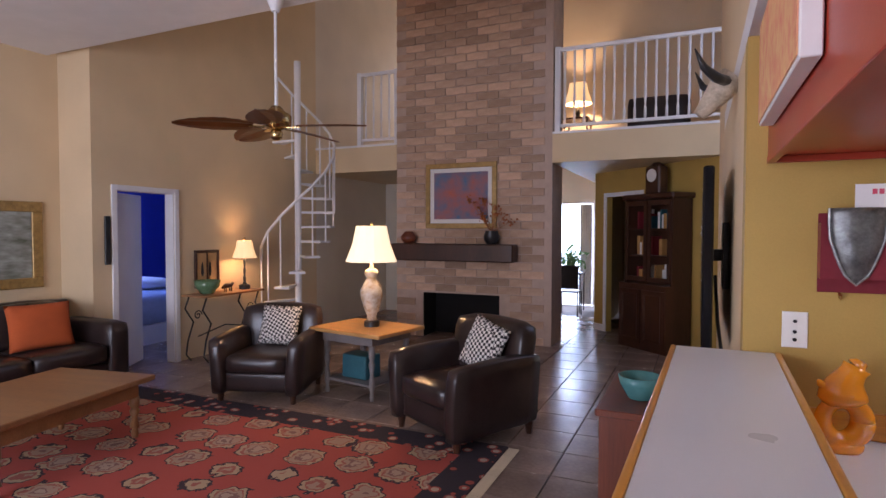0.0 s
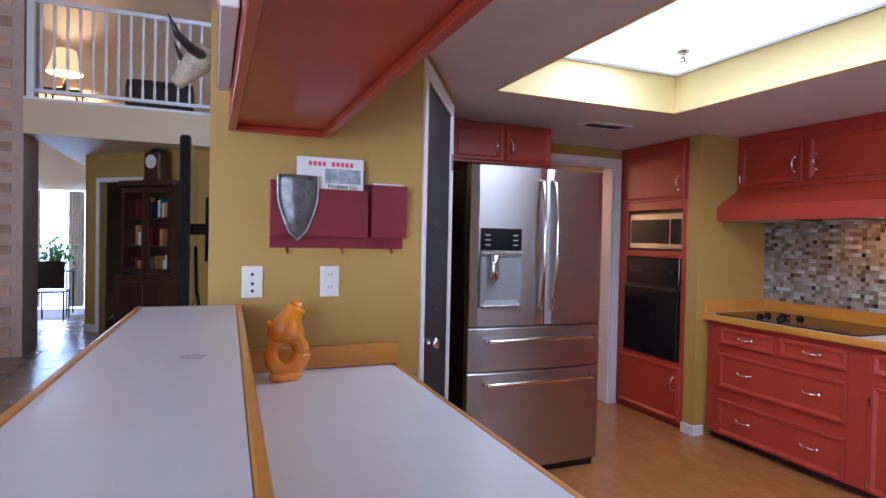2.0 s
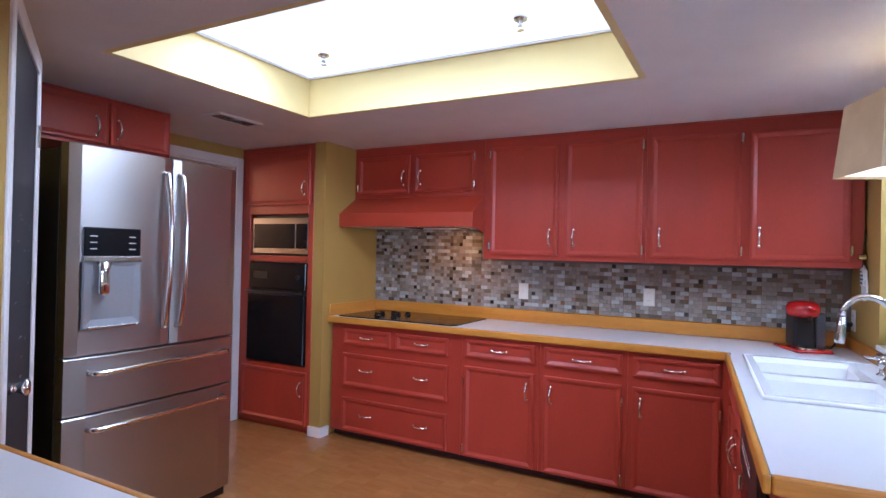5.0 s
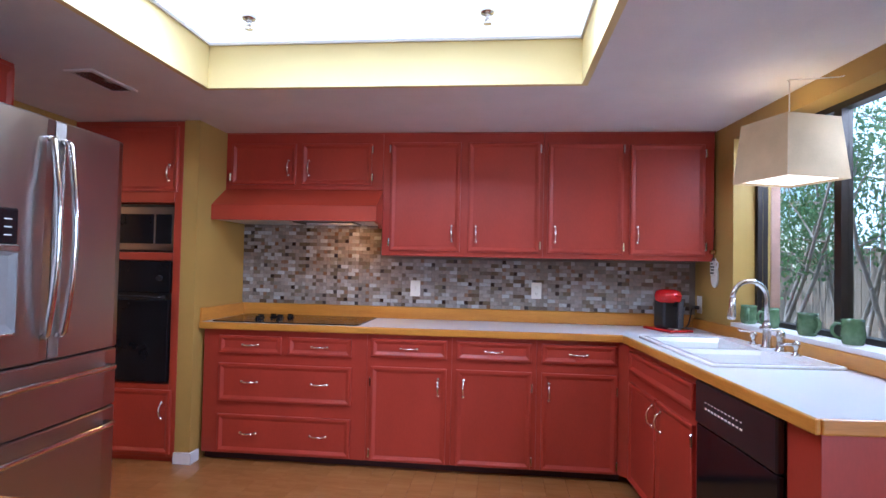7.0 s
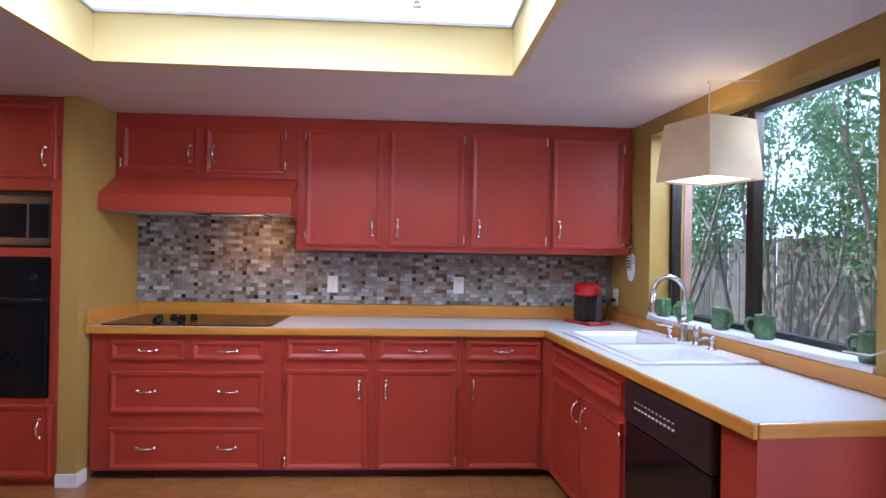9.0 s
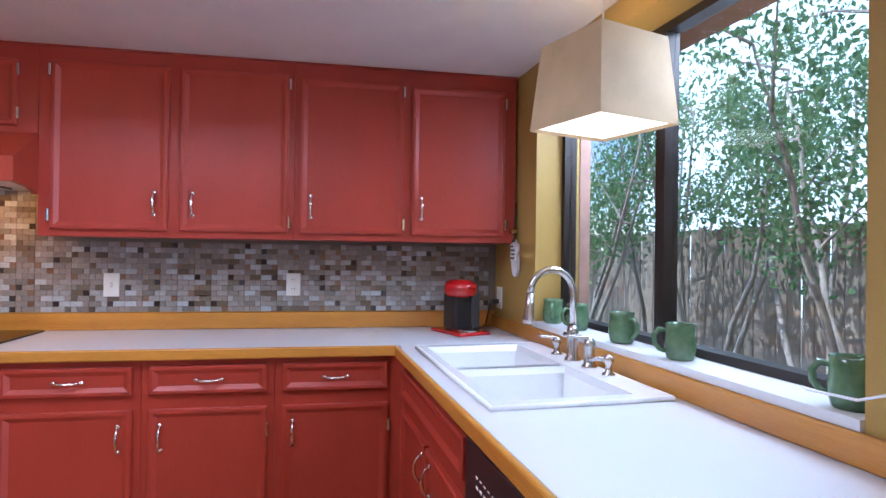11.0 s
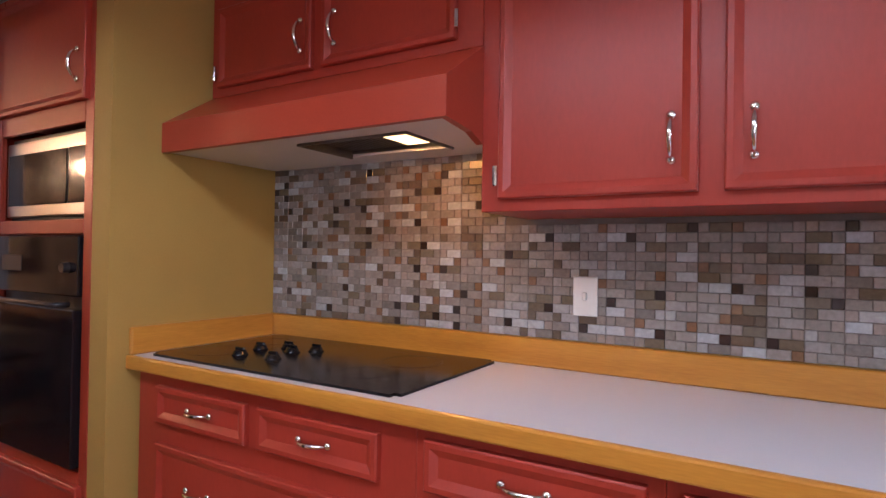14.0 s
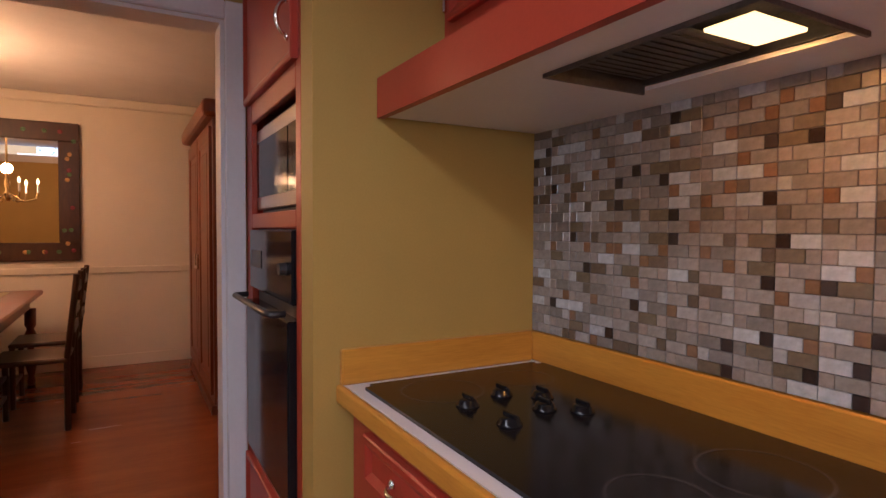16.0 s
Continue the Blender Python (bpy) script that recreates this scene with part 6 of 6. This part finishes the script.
railing("loft_railing", "white spindle railing along the loft edge", FX1 + 0.02, 0.40, FY + 0.06, 2.801)
railing("loft_railing", "white spindle railing beside the spiral stair", -4.75, FX0 - 0.02, FY + 0.06, 2.801)
# spiral stair
sp = thing("spiral_stair", "white painted metal spiral staircase up to the loft", "staircase", (-5.02, 6.35, 0))
part("pole", tube([(0, 0, 0), (0, 0, 3.85)], 0.045, 12), M_white, sp)
N, R = 14, 0.50
hand = []
for k in range(N):
    a = radians(-150 + 24 * k)
    z = 0.2 * (k + 1)
    part("tread", prism([(0.045 * math.cos(a), 0.045 * math.sin(a)), (R * math.cos(a - 0.20), R * math.sin(a - 0.20)), (R * math.cos(a + 0.22), R * math.sin(a + 0.22))], z - 0.03, z), M_white, sp)
    part("baluster", tube([(R * math.cos(a), R * math.sin(a), z), (R * math.cos(a), R * math.sin(a), z + 0.9)], 0.011, 6), M_white, sp)
    hand.append((R * math.cos(a), R * math.sin(a), z + 0.92))
part("handrail", tube(hand, 0.02, 8), M_white, sp, smooth=True)
# hall under the loft: white door, curtains, table, plant
dl = thing("door_2", "white panelled door in a white casing under the loft", "door", (-4.25, 9.598, 0), kind="structure")
part("leaf", panel(0.68, 2.03, [(0, 0), (0, 0.03), (0.1, 0.03), (0.12, 0.02)], -0.34, 0.005, y=0.03), M_white, dl)
for a, b, c, d in ((-0.42, -0.35, 0, 2.12), (0.35, 0.42, 0, 2.12), (-0.35, 0.35, 2.05, 2.12)):
    part("casing", box(a, b, -0.02, 0.0, c, d), M_white, dl)
M_sheer = mat("white_sheer_curtain", (0.86, 0.86, 0.88), 0.9, vary=0.05, bump=0.0)
M_day = mat("bright_sky_backdrop", (0.8, 0.88, 1.0), 1.0, bump=0.0, emit=(0.80, 0.90, 1.0, 2.6))
struct("backdrop", box(-4.0, -1.2, 12.6, 12.62, -0.1, 2.6), M_day, "bright daylight beyond the hall window")
for x0 in (-2.85, -2.19):
    c = thing("curtain", "sheer white curtain beside the bright window", "curtain", (x0, 11.82, 0.03), group="curtains")
    bm = bmesh.new()
    lo = [bm.verts.new((0.24 * k / 24, 0.025 * math.sin(k * 1.6), 0)) for k in range(25)]
    hi = [bm.verts.new((0.24 * k / 24, 0.018 * math.sin(k * 1.6), 2.05)) for k in range(25)]
    for k in range(24):
        bm.faces.new((lo[k], lo[k + 1], hi[k + 1], hi[k]))
    part("cloth", bm, M_sheer, c, smooth=True)
tb = thing("hall_table", "small dark iron table by the bright window", "table", (-2.25, 10.9, 0))
part("tabletop", box(-0.3, 0.3, -0.25, 0.25, 0.72, 0.75, 0.005), M_blackm, tb)
for x, y in ((-0.27, -0.22), (0.27, -0.22), (-0.27, 0.22), (0.27, 0.22)):
    part("leg", tube([(x, y, 0.72), (x, y, 0)], 0.013, 6), M_iron, tb)
pt = thing("potted_plant", "leafy green plant in a pot on the hall table", "plant", (-2.2, 10.85, 0.751))
part("pot", lathe([(0.07, 0), (0.10, 0.14), (0.11, 0.15)], 14), M_green, pt)
ob = new("foliage", leaves(160, [((0, 0, 0.28), 0.22), ((0.1, 0, 0.22), 0.2)], random.Random(4), 0.06))
ob.parent = pt
hch = thing("hall_chair", "black chair at the hall table", "chair", (-2.1, 10.35, 0))
part("seat", box(-0.2, 0.2, -0.2, 0.2, 0.43, 0.46, 0.01), M_blackm, hch)
part("backrest", box(-0.2, 0.2, -0.21, -0.18, 0.5, 0.92, 0.01), M_blackm, hch)
for x, y in ((-0.18, -0.18), (0.18, -0.18), (-0.18, 0.18), (0.18, 0.18)):
    part("leg", tube([(x, y, 0.43), (x, y, 0)], 0.014, 6), M_blackm, hch)
# hutch with a clock on top, before the slanted wall
hu = thing("display_hutch", "dark carved wood hutch with glass doors and books", "hutch", m=HM @ pose(1.52, -0.45, 0))
part("body", boxes([(-0.42, 0.42, 0.0, 0.42, 0, 0.85), (-0.42, 0.42, 0.40, 0.42, 0.85, 1.95), (-0.42, -0.39, 0.10, 0.40, 0.85, 1.95), (0.39, 0.42, 0.10, 0.40, 0.85, 1.95)]), M_dkwood, hu)
part("cornice", box(-0.46, 0.46, 0.06, 0.44, 1.95, 2.02, 0.015), M_dkwood, hu)
for z in (1.2, 1.55):
    part("shelf", box(-0.39, 0.39, 0.12, 0.40, z, z + 0.02), M_dkwood, hu)
for x in (-0.40, 0.01):
    part("door", panel(0.39, 0.70, [(0, 0), (0, 0.018), (0.05, 0.018), (0.07, 0.008)], x, 0.08), M_dkwood, hu)
    part("door_frame", boxes([(x, x + 0.05, 0.08, 0.10, 0.88, 1.93), (x + 0.34, x + 0.39, 0.08, 0.10, 0.88, 1.93), (x + 0.05, x + 0.34, 0.08, 0.10, 0.88, 0.94), (x + 0.05, x + 0.34, 0.08, 0.10, 1.87, 1.93)]), M_dkwood, hu)
rg = random.Random(9)
for z in (0.86, 1.2205, 1.5705):
    x = -0.36
    while x < 0.33:
        w = rg.uniform(0.025, 0.06)
        bk = thing("book", "book on the hutch shelf", "book", m=HM @ pose(1.52 + x, -0.20, z), group="hutch books")
        part("cover", box(0, w - 0.004, 0, 0.14, 0, rg.uniform(0.16, 0.26)), rg.choice([M_paper, M_maroon, M_teal, M_honey]), bk)
        x += w + rg.choice((0.0, 0.0, 0.10))
ck = thing("mantel_clock", "dark carved wooden clock on top of the hutch", "clock", m=HM @ pose(1.50, -0.20, 2.0205))
part("case", box(-0.13, 0.13, -0.08, 0.08, 0, 0.36, 0.02), M_dkwood, ck)
part("crest", tube([(-0.12, 0, 0.36), (-0.06, 0, 0.37), (0, 0, 0.41), (0.06, 0, 0.37), (0.12, 0, 0.36)], [0.02, 0.03, 0.03, 0.03, 0.02], 8), M_dkwood, ck)
part("dial", tube([(0, -0.081, 0.24), (0, -0.088, 0.24)], 0.085, 20), M_paper, ck)
# television on its arm, skull, bowl on a low shelf
tv = thing("television", "black flat television seen edge-on on a wall arm", "television", (0.075, 3.35, 1.02), rz=0)
part("screen", box(-0.03, 0.015, -0.62, 0.65, 0, 0.80, 0.008), M_black, tv)
part("arm", boxes([(0.016, 0.07, -0.05, 0.05, 0.36, 0.42), (0.0705, 0.095, -0.12, 0.12, 0.22, 0.56)]), M_blackm, tv)
part("cable", tube([(0.03, -0.3, 0.30), (0.04, -0.45, 0.1), (0.06, -0.4, -0.05), (0.085, -0.5, -0.2)], 0.008, 6), M_blackm, tv)
M_bone = mat("aged_bone", (0.60, 0.50, 0.38), 0.7, vary=0.25, scale=14, bump=0.4)
sk = thing("cattle_skull", "bleached cattle skull with dark horns on the wall", "wall trophy", m=pose(0.168, 2.75, 2.10) @ Matrix.Scale(0.68, 4))
part("skull", tube([(-0.02, 0, 0.14), (-0.09, 0, 0.06), (-0.17, 0, -0.04), (-0.21, 0, -0.09)], [0.08, 0.085, 0.055, 0.04], 12), M_bone, sk, smooth=True)
for s_ in (-1, 1):
    part("horn", tube([(-0.06, s_ * 0.06, 0.10), (-0.12, s_ * 0.18, 0.10), (-0.19, s_ * 0.26, 0.15), (-0.24, s_ * 0.28, 0.26)], [0.035, 0.032, 0.022, 0.004], 8), M_blackm, sk, "dark curved horn", smooth=True)
lw = thing("low_shelf", "dark wooden low shelf beside the bar", "shelf", (-0.28, 3.55, 0))
part("top", box(-0.2, 0.2, -0.35, 0.6, 0.51, 0.55, 0.006), M_redcherry, lw)
part("body", box(-0.18, 0.18, -0.33, 0.58, 0, 0.5095), M_redcherry, lw)
tq = thing("bowl", "turquoise ceramic bowl on the low shelf", "bowl", (-0.27, 3.50, 0.551))
part("bowl", lathe([(0.05, 0), (0.07, 0.01), (0.115, 0.09), (0.125, 0.14), (0.115, 0.14), (0.10, 0.08), (0.04, 0.02)], 24), mat("turquoise_glaze", (0.10, 0.30, 0.30), 0.2, bump=0.0), tq, smooth=True)
# loft lamp and seat
table_lamp(pose(-2.19, 11.45, 3.751), "small lit lamp with a linen shade up in the loft", 0.30, M_blackm, 0.07, 0.27, 0.40, M_shade, 110, [(0.03, 0.06), (0.05, 0.12), (0.02, 0.2), (0.01, 0.30)])
ls = thing("loft_side_table", "dark side table under the loft lamp", "side table", (-2.19, 11.45, 2.80))
part("tabletop", box(-0.25, 0.25, -0.25, 0.25, 0.92, 0.95), M_dkwood, ls)
for x, y in ((-0.22, -0.22), (0.22, -0.22), (-0.22, 0.22), (0.22, 0.22)):
    part("leg", tube([(x, y, 0.92), (x, y, 0.0)], 0.018, 6), M_dkwood, ls)
lc = thing("loft_sofa", "dark leather sofa up in the loft", "sofa", (-0.55, 9.6, 2.80))
part("seat", soft_box(-0.45, 0.45, -0.3, 0.4, 0.05, 0.42, 0.05), M_leather, lc, smooth=True)
part("backrest", soft_box(-0.45, 0.45, -0.42, -0.24, 0.05, 0.78, 0.06), M_leather, lc, smooth=True)
# bedroom furniture glimpsed
bed = thing("bed", "bed with white and blue covers in the blue bedroom", "bed", (-7.6, 5.6, 0))
part("mattress", soft_box(-0.9, 0.9, -0.7, 0.9, 0.25, 0.62, 0.06), mat("pale_blue_sheet", (0.45, 0.52, 0.70), 0.9), bed, smooth=True)
part("pillow", soft_box(-0.8, 0.0, 0.45, 0.85, 0.62, 0.78, 0.06, 0.2), M_paper, bed, smooth=True)
part("frame", box(-0.92, 0.92, -0.72, 0.95, 0.0, 0.26), M_white, bed)

# ---- dining room ----
mr = thing("wall_mirror", "large mirror in a wide dark floral frame", "mirror", (1.52, 7.757, 0.98))
fw = 0.16
for a, b, c, d in ((0, 1.15, 0, fw), (0, 1.15, 1.05 - 0.0, 1.21), (0, fw, fw, 1.05), (1.15 - fw, 1.15, fw, 1.05)):
    part("frame", box(a, b, -0.04, 0, c, d, 0.008), M_dkwood, mr)
m_ = bpy.data.materials.new("mirror_silver")
m_.use_nodes = True
mb = m_.node_tree.nodes["Principled BSDF"]
mb.inputs["Base Color"].default_value, mb.inputs["Metallic"].default_value, mb.inputs["Roughness"].default_value = (0.9, 0.9, 0.9, 1), 1.0, 0.01
part("glass", box(fw, 1.15 - fw, -0.012, -0.002, fw, 1.05), m_, mr, "silvered glass")
rg = random.Random(6)
for k in range(22):
    x, z = (rg.uniform(1.02, 1.12), rg.uniform(0.05, 1.15)) if k % 2 else (rg.uniform(0.05, 1.1), rg.choice((0.08, 1.13)))
    part("flower", lathe([(0.02, 0), (0.012, 0.006)], 7), rg.choice([M_maroon, M_honey, M_green]), mr, "", pose(x, -0.0405, z, 90, 0, 0))
ar = thing("armoire", "tall cherry wood armoire with panelled doors and cornice", "armoire", m=pose(3.54, 7.35, 0, 0, 0, -90))
part("body", box(0, 1.5, 0.0, 0.6, 0.06, 2.02, 0.005), M_redcherry, ar)
part("plinth", box(-0.02, 1.52, -0.02, 0.6, 0, 0.06), M_redcherry, ar)
part("cornice", box(-0.06, 1.56, -0.07, 0.62, 2.02, 2.14, 0.03, seg=2), M_redcherry, ar)
for x in (0.03, 0.76):
    d_ = part("door", panel(0.70, 1.85, [(0, 0), (0, 0.02), (0.09, 0.02), (0.11, 0.008), (0.15, 0.008), (0.17, 0.016)], x, 0.12), M_redcherry, ar)
    part("pull", box(x + (0.64 if x < 0.5 else 0.04), x + (0.66 if x < 0.5 else 0.06), -0.04, -0.021, 0.95, 1.07, 0.004), M_nickel, d_)
dt = thing("dining_table", "dark wood dining table with a pale runner", "dining table", (1.92, 6.45, 0))
part("tabletop", box(-0.5, 0.5, -0.95, 0.95, 0.72, 0.76, 0.01), M_redcherry, dt)
part("apron", boxes([(-0.42, 0.42, -0.87, -0.85, 0.62, 0.7195), (-0.42, 0.42, 0.85, 0.87, 0.62, 0.7195), (-0.42, -0.40, -0.85, 0.85, 0.62, 0.7195), (0.40, 0.42, -0.85, 0.85, 0.62, 0.7195)]), M_redcherry, dt)
for x, y in ((-0.42, -0.87), (0.42, -0.87), (-0.42, 0.87), (0.42, 0.87)):
    turned_leg(dt, x, y, 0.62, M_redcherry, 0.04)
rn = thing("table_runner", "pale cloth runner on the dining table", "table runner", (1.92, 6.45, 0.761))
part("cloth", box(-0.3, 0.3, -0.8, 0.8, 0, 0.004), M_linen, rn)


def dining_chair(m):
    t = thing("dining_chair", "dark wooden ladder back dining chair", "chair", m=m, group="dining chairs")
    part("seat", box(-0.21, 0.21, -0.2, 0.2, 0.43, 0.46, 0.008), M_dkwood, t)
    for x in (-0.19, 0.19):
        part("leg", tube([(x, -0.18, 0.43), (x, -0.18, 0)], 0.018, 8), M_dkwood, t)
        part("back_post", tube([(x, 0.19, 0), (x, 0.19, 0.45), (x, 0.23, 0.80), (x, 0.25, 0.98)], 0.018, 8), M_dkwood, t)
    for z in (0.6, 0.72, 0.86):
        part("slat", box(-0.18, 0.18, 0.205 + (z - 0.45) * 0.08, 0.22 + (z - 0.45) * 0.08, z, z + 0.06, 0.003), M_dkwood, t)
    for z in (0.15, 0.28):
        part("stretcher", box(-0.19, 0.19, -0.19, -0.17, z, z + 0.025), M_dkwood, t)
    return t


c0 = dining_chair(pose(2.50, 6.15, 0, 0, 0, -90))
copy_thing(c0, pose(2.50, 6.80, 0, 0, 0, -90))
ch = thing("chandelier", "brass chandelier with lit candle bulbs in the dining room", "chandelier", (1.92, 6.2, 1.55))
part("stem", lathe([(0.02, 0), (0.04, 0.05), (0.015, 0.12), (0.03, 0.2), (0.01, 0.3), (0.01, 0.89)], 12), M_brass, ch, smooth=True)
for k in range(6):
    a = math.pi * k / 3
    c, s = math.cos(a), math.sin(a)
    part("arm", tube([(0.03 * c, 0.03 * s, 0.08), (0.14 * c, 0.14 * s, 0.0), (0.25 * c, 0.25 * s, 0.03), (0.27 * c, 0.27 * s, 0.10)], 0.008, 6), M_brass, ch, smooth=True)
    part("candle", tube([(0.27 * c, 0.27 * s, 0.10), (0.27 * c, 0.27 * s, 0.19)], 0.011, 8), M_paper, ch)
    part("bulb", lathe([(0.006, 0.19), (0.014, 0.215), (0.004, 0.25)], 8, at=(0.27 * c, 0.27 * s, 0)), M_bulb, ch)

# ---- pieces of the floors and walls ----
def piece(name, w, d, h, mat_, bev=0.003):
    """A shared mesh: a slab with chamfered upper edges, centred, its top at h."""
    me = bpy.data.meshes.new(name)
    v = [(sx * (w / 2 - i), sy * (d / 2 - i), z) for i, z in ((0, 0), (0, h - bev), (bev, h)) for sx, sy in ((-1, -1), (1, -1), (1, 1), (-1, 1))]
    f = [(k + 4 * r, (k + 1) % 4 + 4 * r, (k + 1) % 4 + 4 * r + 4, k + 4 * r + 4) for r in range(2) for k in range(4)] + [(8, 9, 10, 11)]
    me.from_pydata(v, [], f)
    me.materials.append(mat_)
    return me


kf = thing("kitchen_planks", "orange laminate plank floor of the kitchen", "floor", (0, 0, 0), kind="structure")
pk = piece("plank", 1.1992, 0.1294, 0.012, M_wood, 0.0006)
rg = random.Random(2)
for j in range(50):
    off = rg.uniform(0, 1.2)
    for i in range(5):
        x = -0.02 + off - 1.2 + 1.2 * i + 0.6
        y = -2.44 + 0.13 * j
        if -0.05 < x < 4.3 and y < 3.99:
            x0, x1 = x - 0.5996, x + 0.5996
            while x1 - x0 > 0.1 and (x1 > 4.2 or (x1 > 1.2 and (KW.inverted() @ Vector((x1, y, 0))).y < -0.2)):
                x1 -= 0.02
            if x1 - x0 > 0.1:
                short = x1 - x0 < 1.19
                mesh_ = piece("plank", x1 - x0, 0.1294, 0.012, M_wood, 0.0006) if short else pk
                sub("plank", mesh_, kf, pose((x0 + x1) / 2, y, -0.0125, 0, 0, 0))
lf_ = thing("living_tiles", "slate brown ceramic tile floor of the living room", "floor", (0, 0, 0), kind="structure")
tl = piece("tile", 0.393, 0.393, 0.1, M_tile, 0.003)
for i in range(17):
    for j in range(32):
        x, y = -6.2 + 0.4 * i, -2.3 + 0.4 * j
        if (x < -0.2 or y > 3.9) and not (-5.0 < x < -1.2 and 1.0 < y < 3.5) and not (y < 0.6) and x < 0.35:
            sub("tile", tl, lf_, pose(x, y, -0.1, 0, 0, 0))
struct("floor_south", boxes([(-6.4, -0.02, -2.5, 0.5, -0.09, -0.001), (-5.1, -1.1, 0.5, 3.6, -0.09, -0.001), (-9.0, -6.4, 0, 9, -0.09, -0.001)]), M_tile, "slate brown tile floor out of sight", category="floor")
# bricks of the chimney breast
bk = piece("brick", 0.306, 0.098, 0.014, M_brick, 0.004)
rg = random.Random(7)
for j in range(52):
    z = 0.054 + 0.111 * j
    for i in range(8):
        x = FX0 + 0.155 + 0.318 * i + (0.159 if j % 2 else 0)
        if x + 0.15 > FX1 or (BX0 - 0.15 < x < BX1 + 0.15 and z < BZ + 0.04):
            continue
        sub("brick", bk, fp, fi @ pose(x, FY + 0.012 - rg.uniform(0, 0.004), z, 90, 0, 0))


WIDE = ((0.0, (0.34, 0.30, 0.26)), (0.24, (0.58, 0.60, 0.61)), (0.40, (0.20, 0.155, 0.10)), (0.52, (0.40, 0.36, 0.32)), (0.74, (0.28, 0.25, 0.22)), (0.88, (0.46, 0.44, 0.42)), (0.95, (0.17, 0.12, 0.08)))
NARROW = ((0.0, (0.40, 0.33, 0.28)), (0.34, (0.05, 0.032, 0.025)), (0.45, (0.33, 0.29, 0.25)), (0.66, (0.27, 0.15, 0.08)), (0.78, (0.50, 0.48, 0.46)), (0.90, (0.17, 0.13, 0.09)))


def mosaic_material(name, per_island, cols):
    m = bpy.data.materials.new(name)
    m.use_nodes = True
    n, l = m.node_tree.nodes, m.node_tree.links
    b = n["Principled BSDF"]
    src = n.new("ShaderNodeNewGeometry").outputs["Random Per Island"] if per_island else n.new("ShaderNodeObjectInfo").outputs["Random"]
    ramp = n.new("ShaderNodeValToRGB")
    ramp.color_ramp.interpolation = "CONSTANT"
    for i, (p, c) in enumerate(cols):
        e = ramp.color_ramp.elements[i] if i < 2 else ramp.color_ramp.elements.new(p)
        e.position, e.color = p, (*c, 1)
    l.new(src, ramp.inputs[0])
    tc, nz, mx = n.new("ShaderNodeTexCoord"), n.new("ShaderNodeTexNoise"), n.new("ShaderNodeMix")
    nz.inputs["Scale"].default_value = 90
    l.new(tc.outputs["Object"], nz.inputs[0])
    mx.data_type, mx.blend_type = "RGBA", "MULTIPLY"
    mx.inputs[0].default_value = 0.5
    l.new(ramp.outputs[0], mx.inputs[6])
    l.new(nz.outputs[0], mx.inputs[7])
    l.new(mx.outputs[2], b.inputs["Base Color"])
    fr1, gt = n.new("ShaderNodeMath"), n.new("ShaderNodeMapRange")
    fr1.operation = "MULTIPLY"
    fr1.inputs[1].default_value = 37.0
    fr2 = n.new("ShaderNodeMath")
    fr2.operation = "FRACT"
    l.new(src, fr1.inputs[0])
    l.new(fr1.outputs[0], fr2.inputs[0])
    gt.inputs[3].default_value, gt.inputs[4].default_value = 0.08, 0.55
    l.new(fr2.outputs[0], gt.inputs[0])
    l.new(gt.outputs[0], b.inputs["Roughness"])
    return m


sb = thing("splashback", "grey and brown glass and stone mosaic splashback", "splashback", (4.0935, 1.5, 0.97), kind="structure")
part("grout", boxes([(0.0, 0.006, -1.69, 1.583, 0.0055, 0.369), (0.0, 0.006, 0.462, 1.583, 0.369, 0.60)]), mat("beige_grout", (0.20, 0.17, 0.14), 0.8, bump=0.3), sb)
TW_, TN_, TH_, TP_ = 0.0527, 0.0257, 0.0256, 0.0268
palettes = [(mosaic_material("mosaic_narrow", False, NARROW), mosaic_material("mosaic_narrow_joined", True, NARROW)), (mosaic_material("mosaic_wide", False, WIDE), mosaic_material("mosaic_wide_joined", True, WIDE))]
kinds = [piece("mosaic_tile", w, TH_, 0.005, palettes[k][0], 0.0008) for k, w in enumerate((TN_, TW_))]
rg = random.Random(11)
rest = ([], []), ([], [])
near = 0
for j in range(22):
    z = 0.0175 + TP_ * j
    lo = -1.68 if z < 0.355 else 0.465
    c0_ = 1.582
    i = 0
    while c0_ - i * 0.0808 > lo + 0.082:
        y = c0_ - i * 0.0808
        order = (1, 0) if (j + (i * 7) % 3) % 2 else (0, 1)
        for k in order:
            w = (TN_, TW_)[k]
            c = (0.0, y - w / 2, z)
            if 0.72 < y < 1.40 and 2 <= j < 18 and near < 300:
                sub("tile", kinds[k], sb, pose(*c, 90, 0, -90))
                near += 1
            else:
                vts, fcs = rest[k]
                i0 = len(vts)
                h = 0.005 + rg.uniform(-0.0008, 0.0008)
                for e, x in ((0, 0), (0, -h + 0.0012), (0.0012, -h)):
                    for sy, sz in ((-1, -1), (1, -1), (1, 1), (-1, 1)):
                        vts.append((x, c[1] + sy * (w / 2 - e), z + sz * (TH_ / 2 - e)))
                fcs += [tuple(i0 + q for q in (a + 4 * r, (a + 1) % 4 + 4 * r, (a + 1) % 4 + 4 * r + 4, a + 4 * r + 4)) for r in range(2) for a in range(4)] + [tuple(i0 + q for q in (8, 9, 10, 11))]
            y -= w + 0.0012
        i += 1
for k, (vts, fcs) in enumerate(rest):
    me = bpy.data.meshes.new("tiles")
    me.from_pydata(vts, [], fcs)
    me.materials.append(palettes[k][1])
    mo = new("tiles", me)
    mo.parent = sb
    mo["kind"] = "stuff"
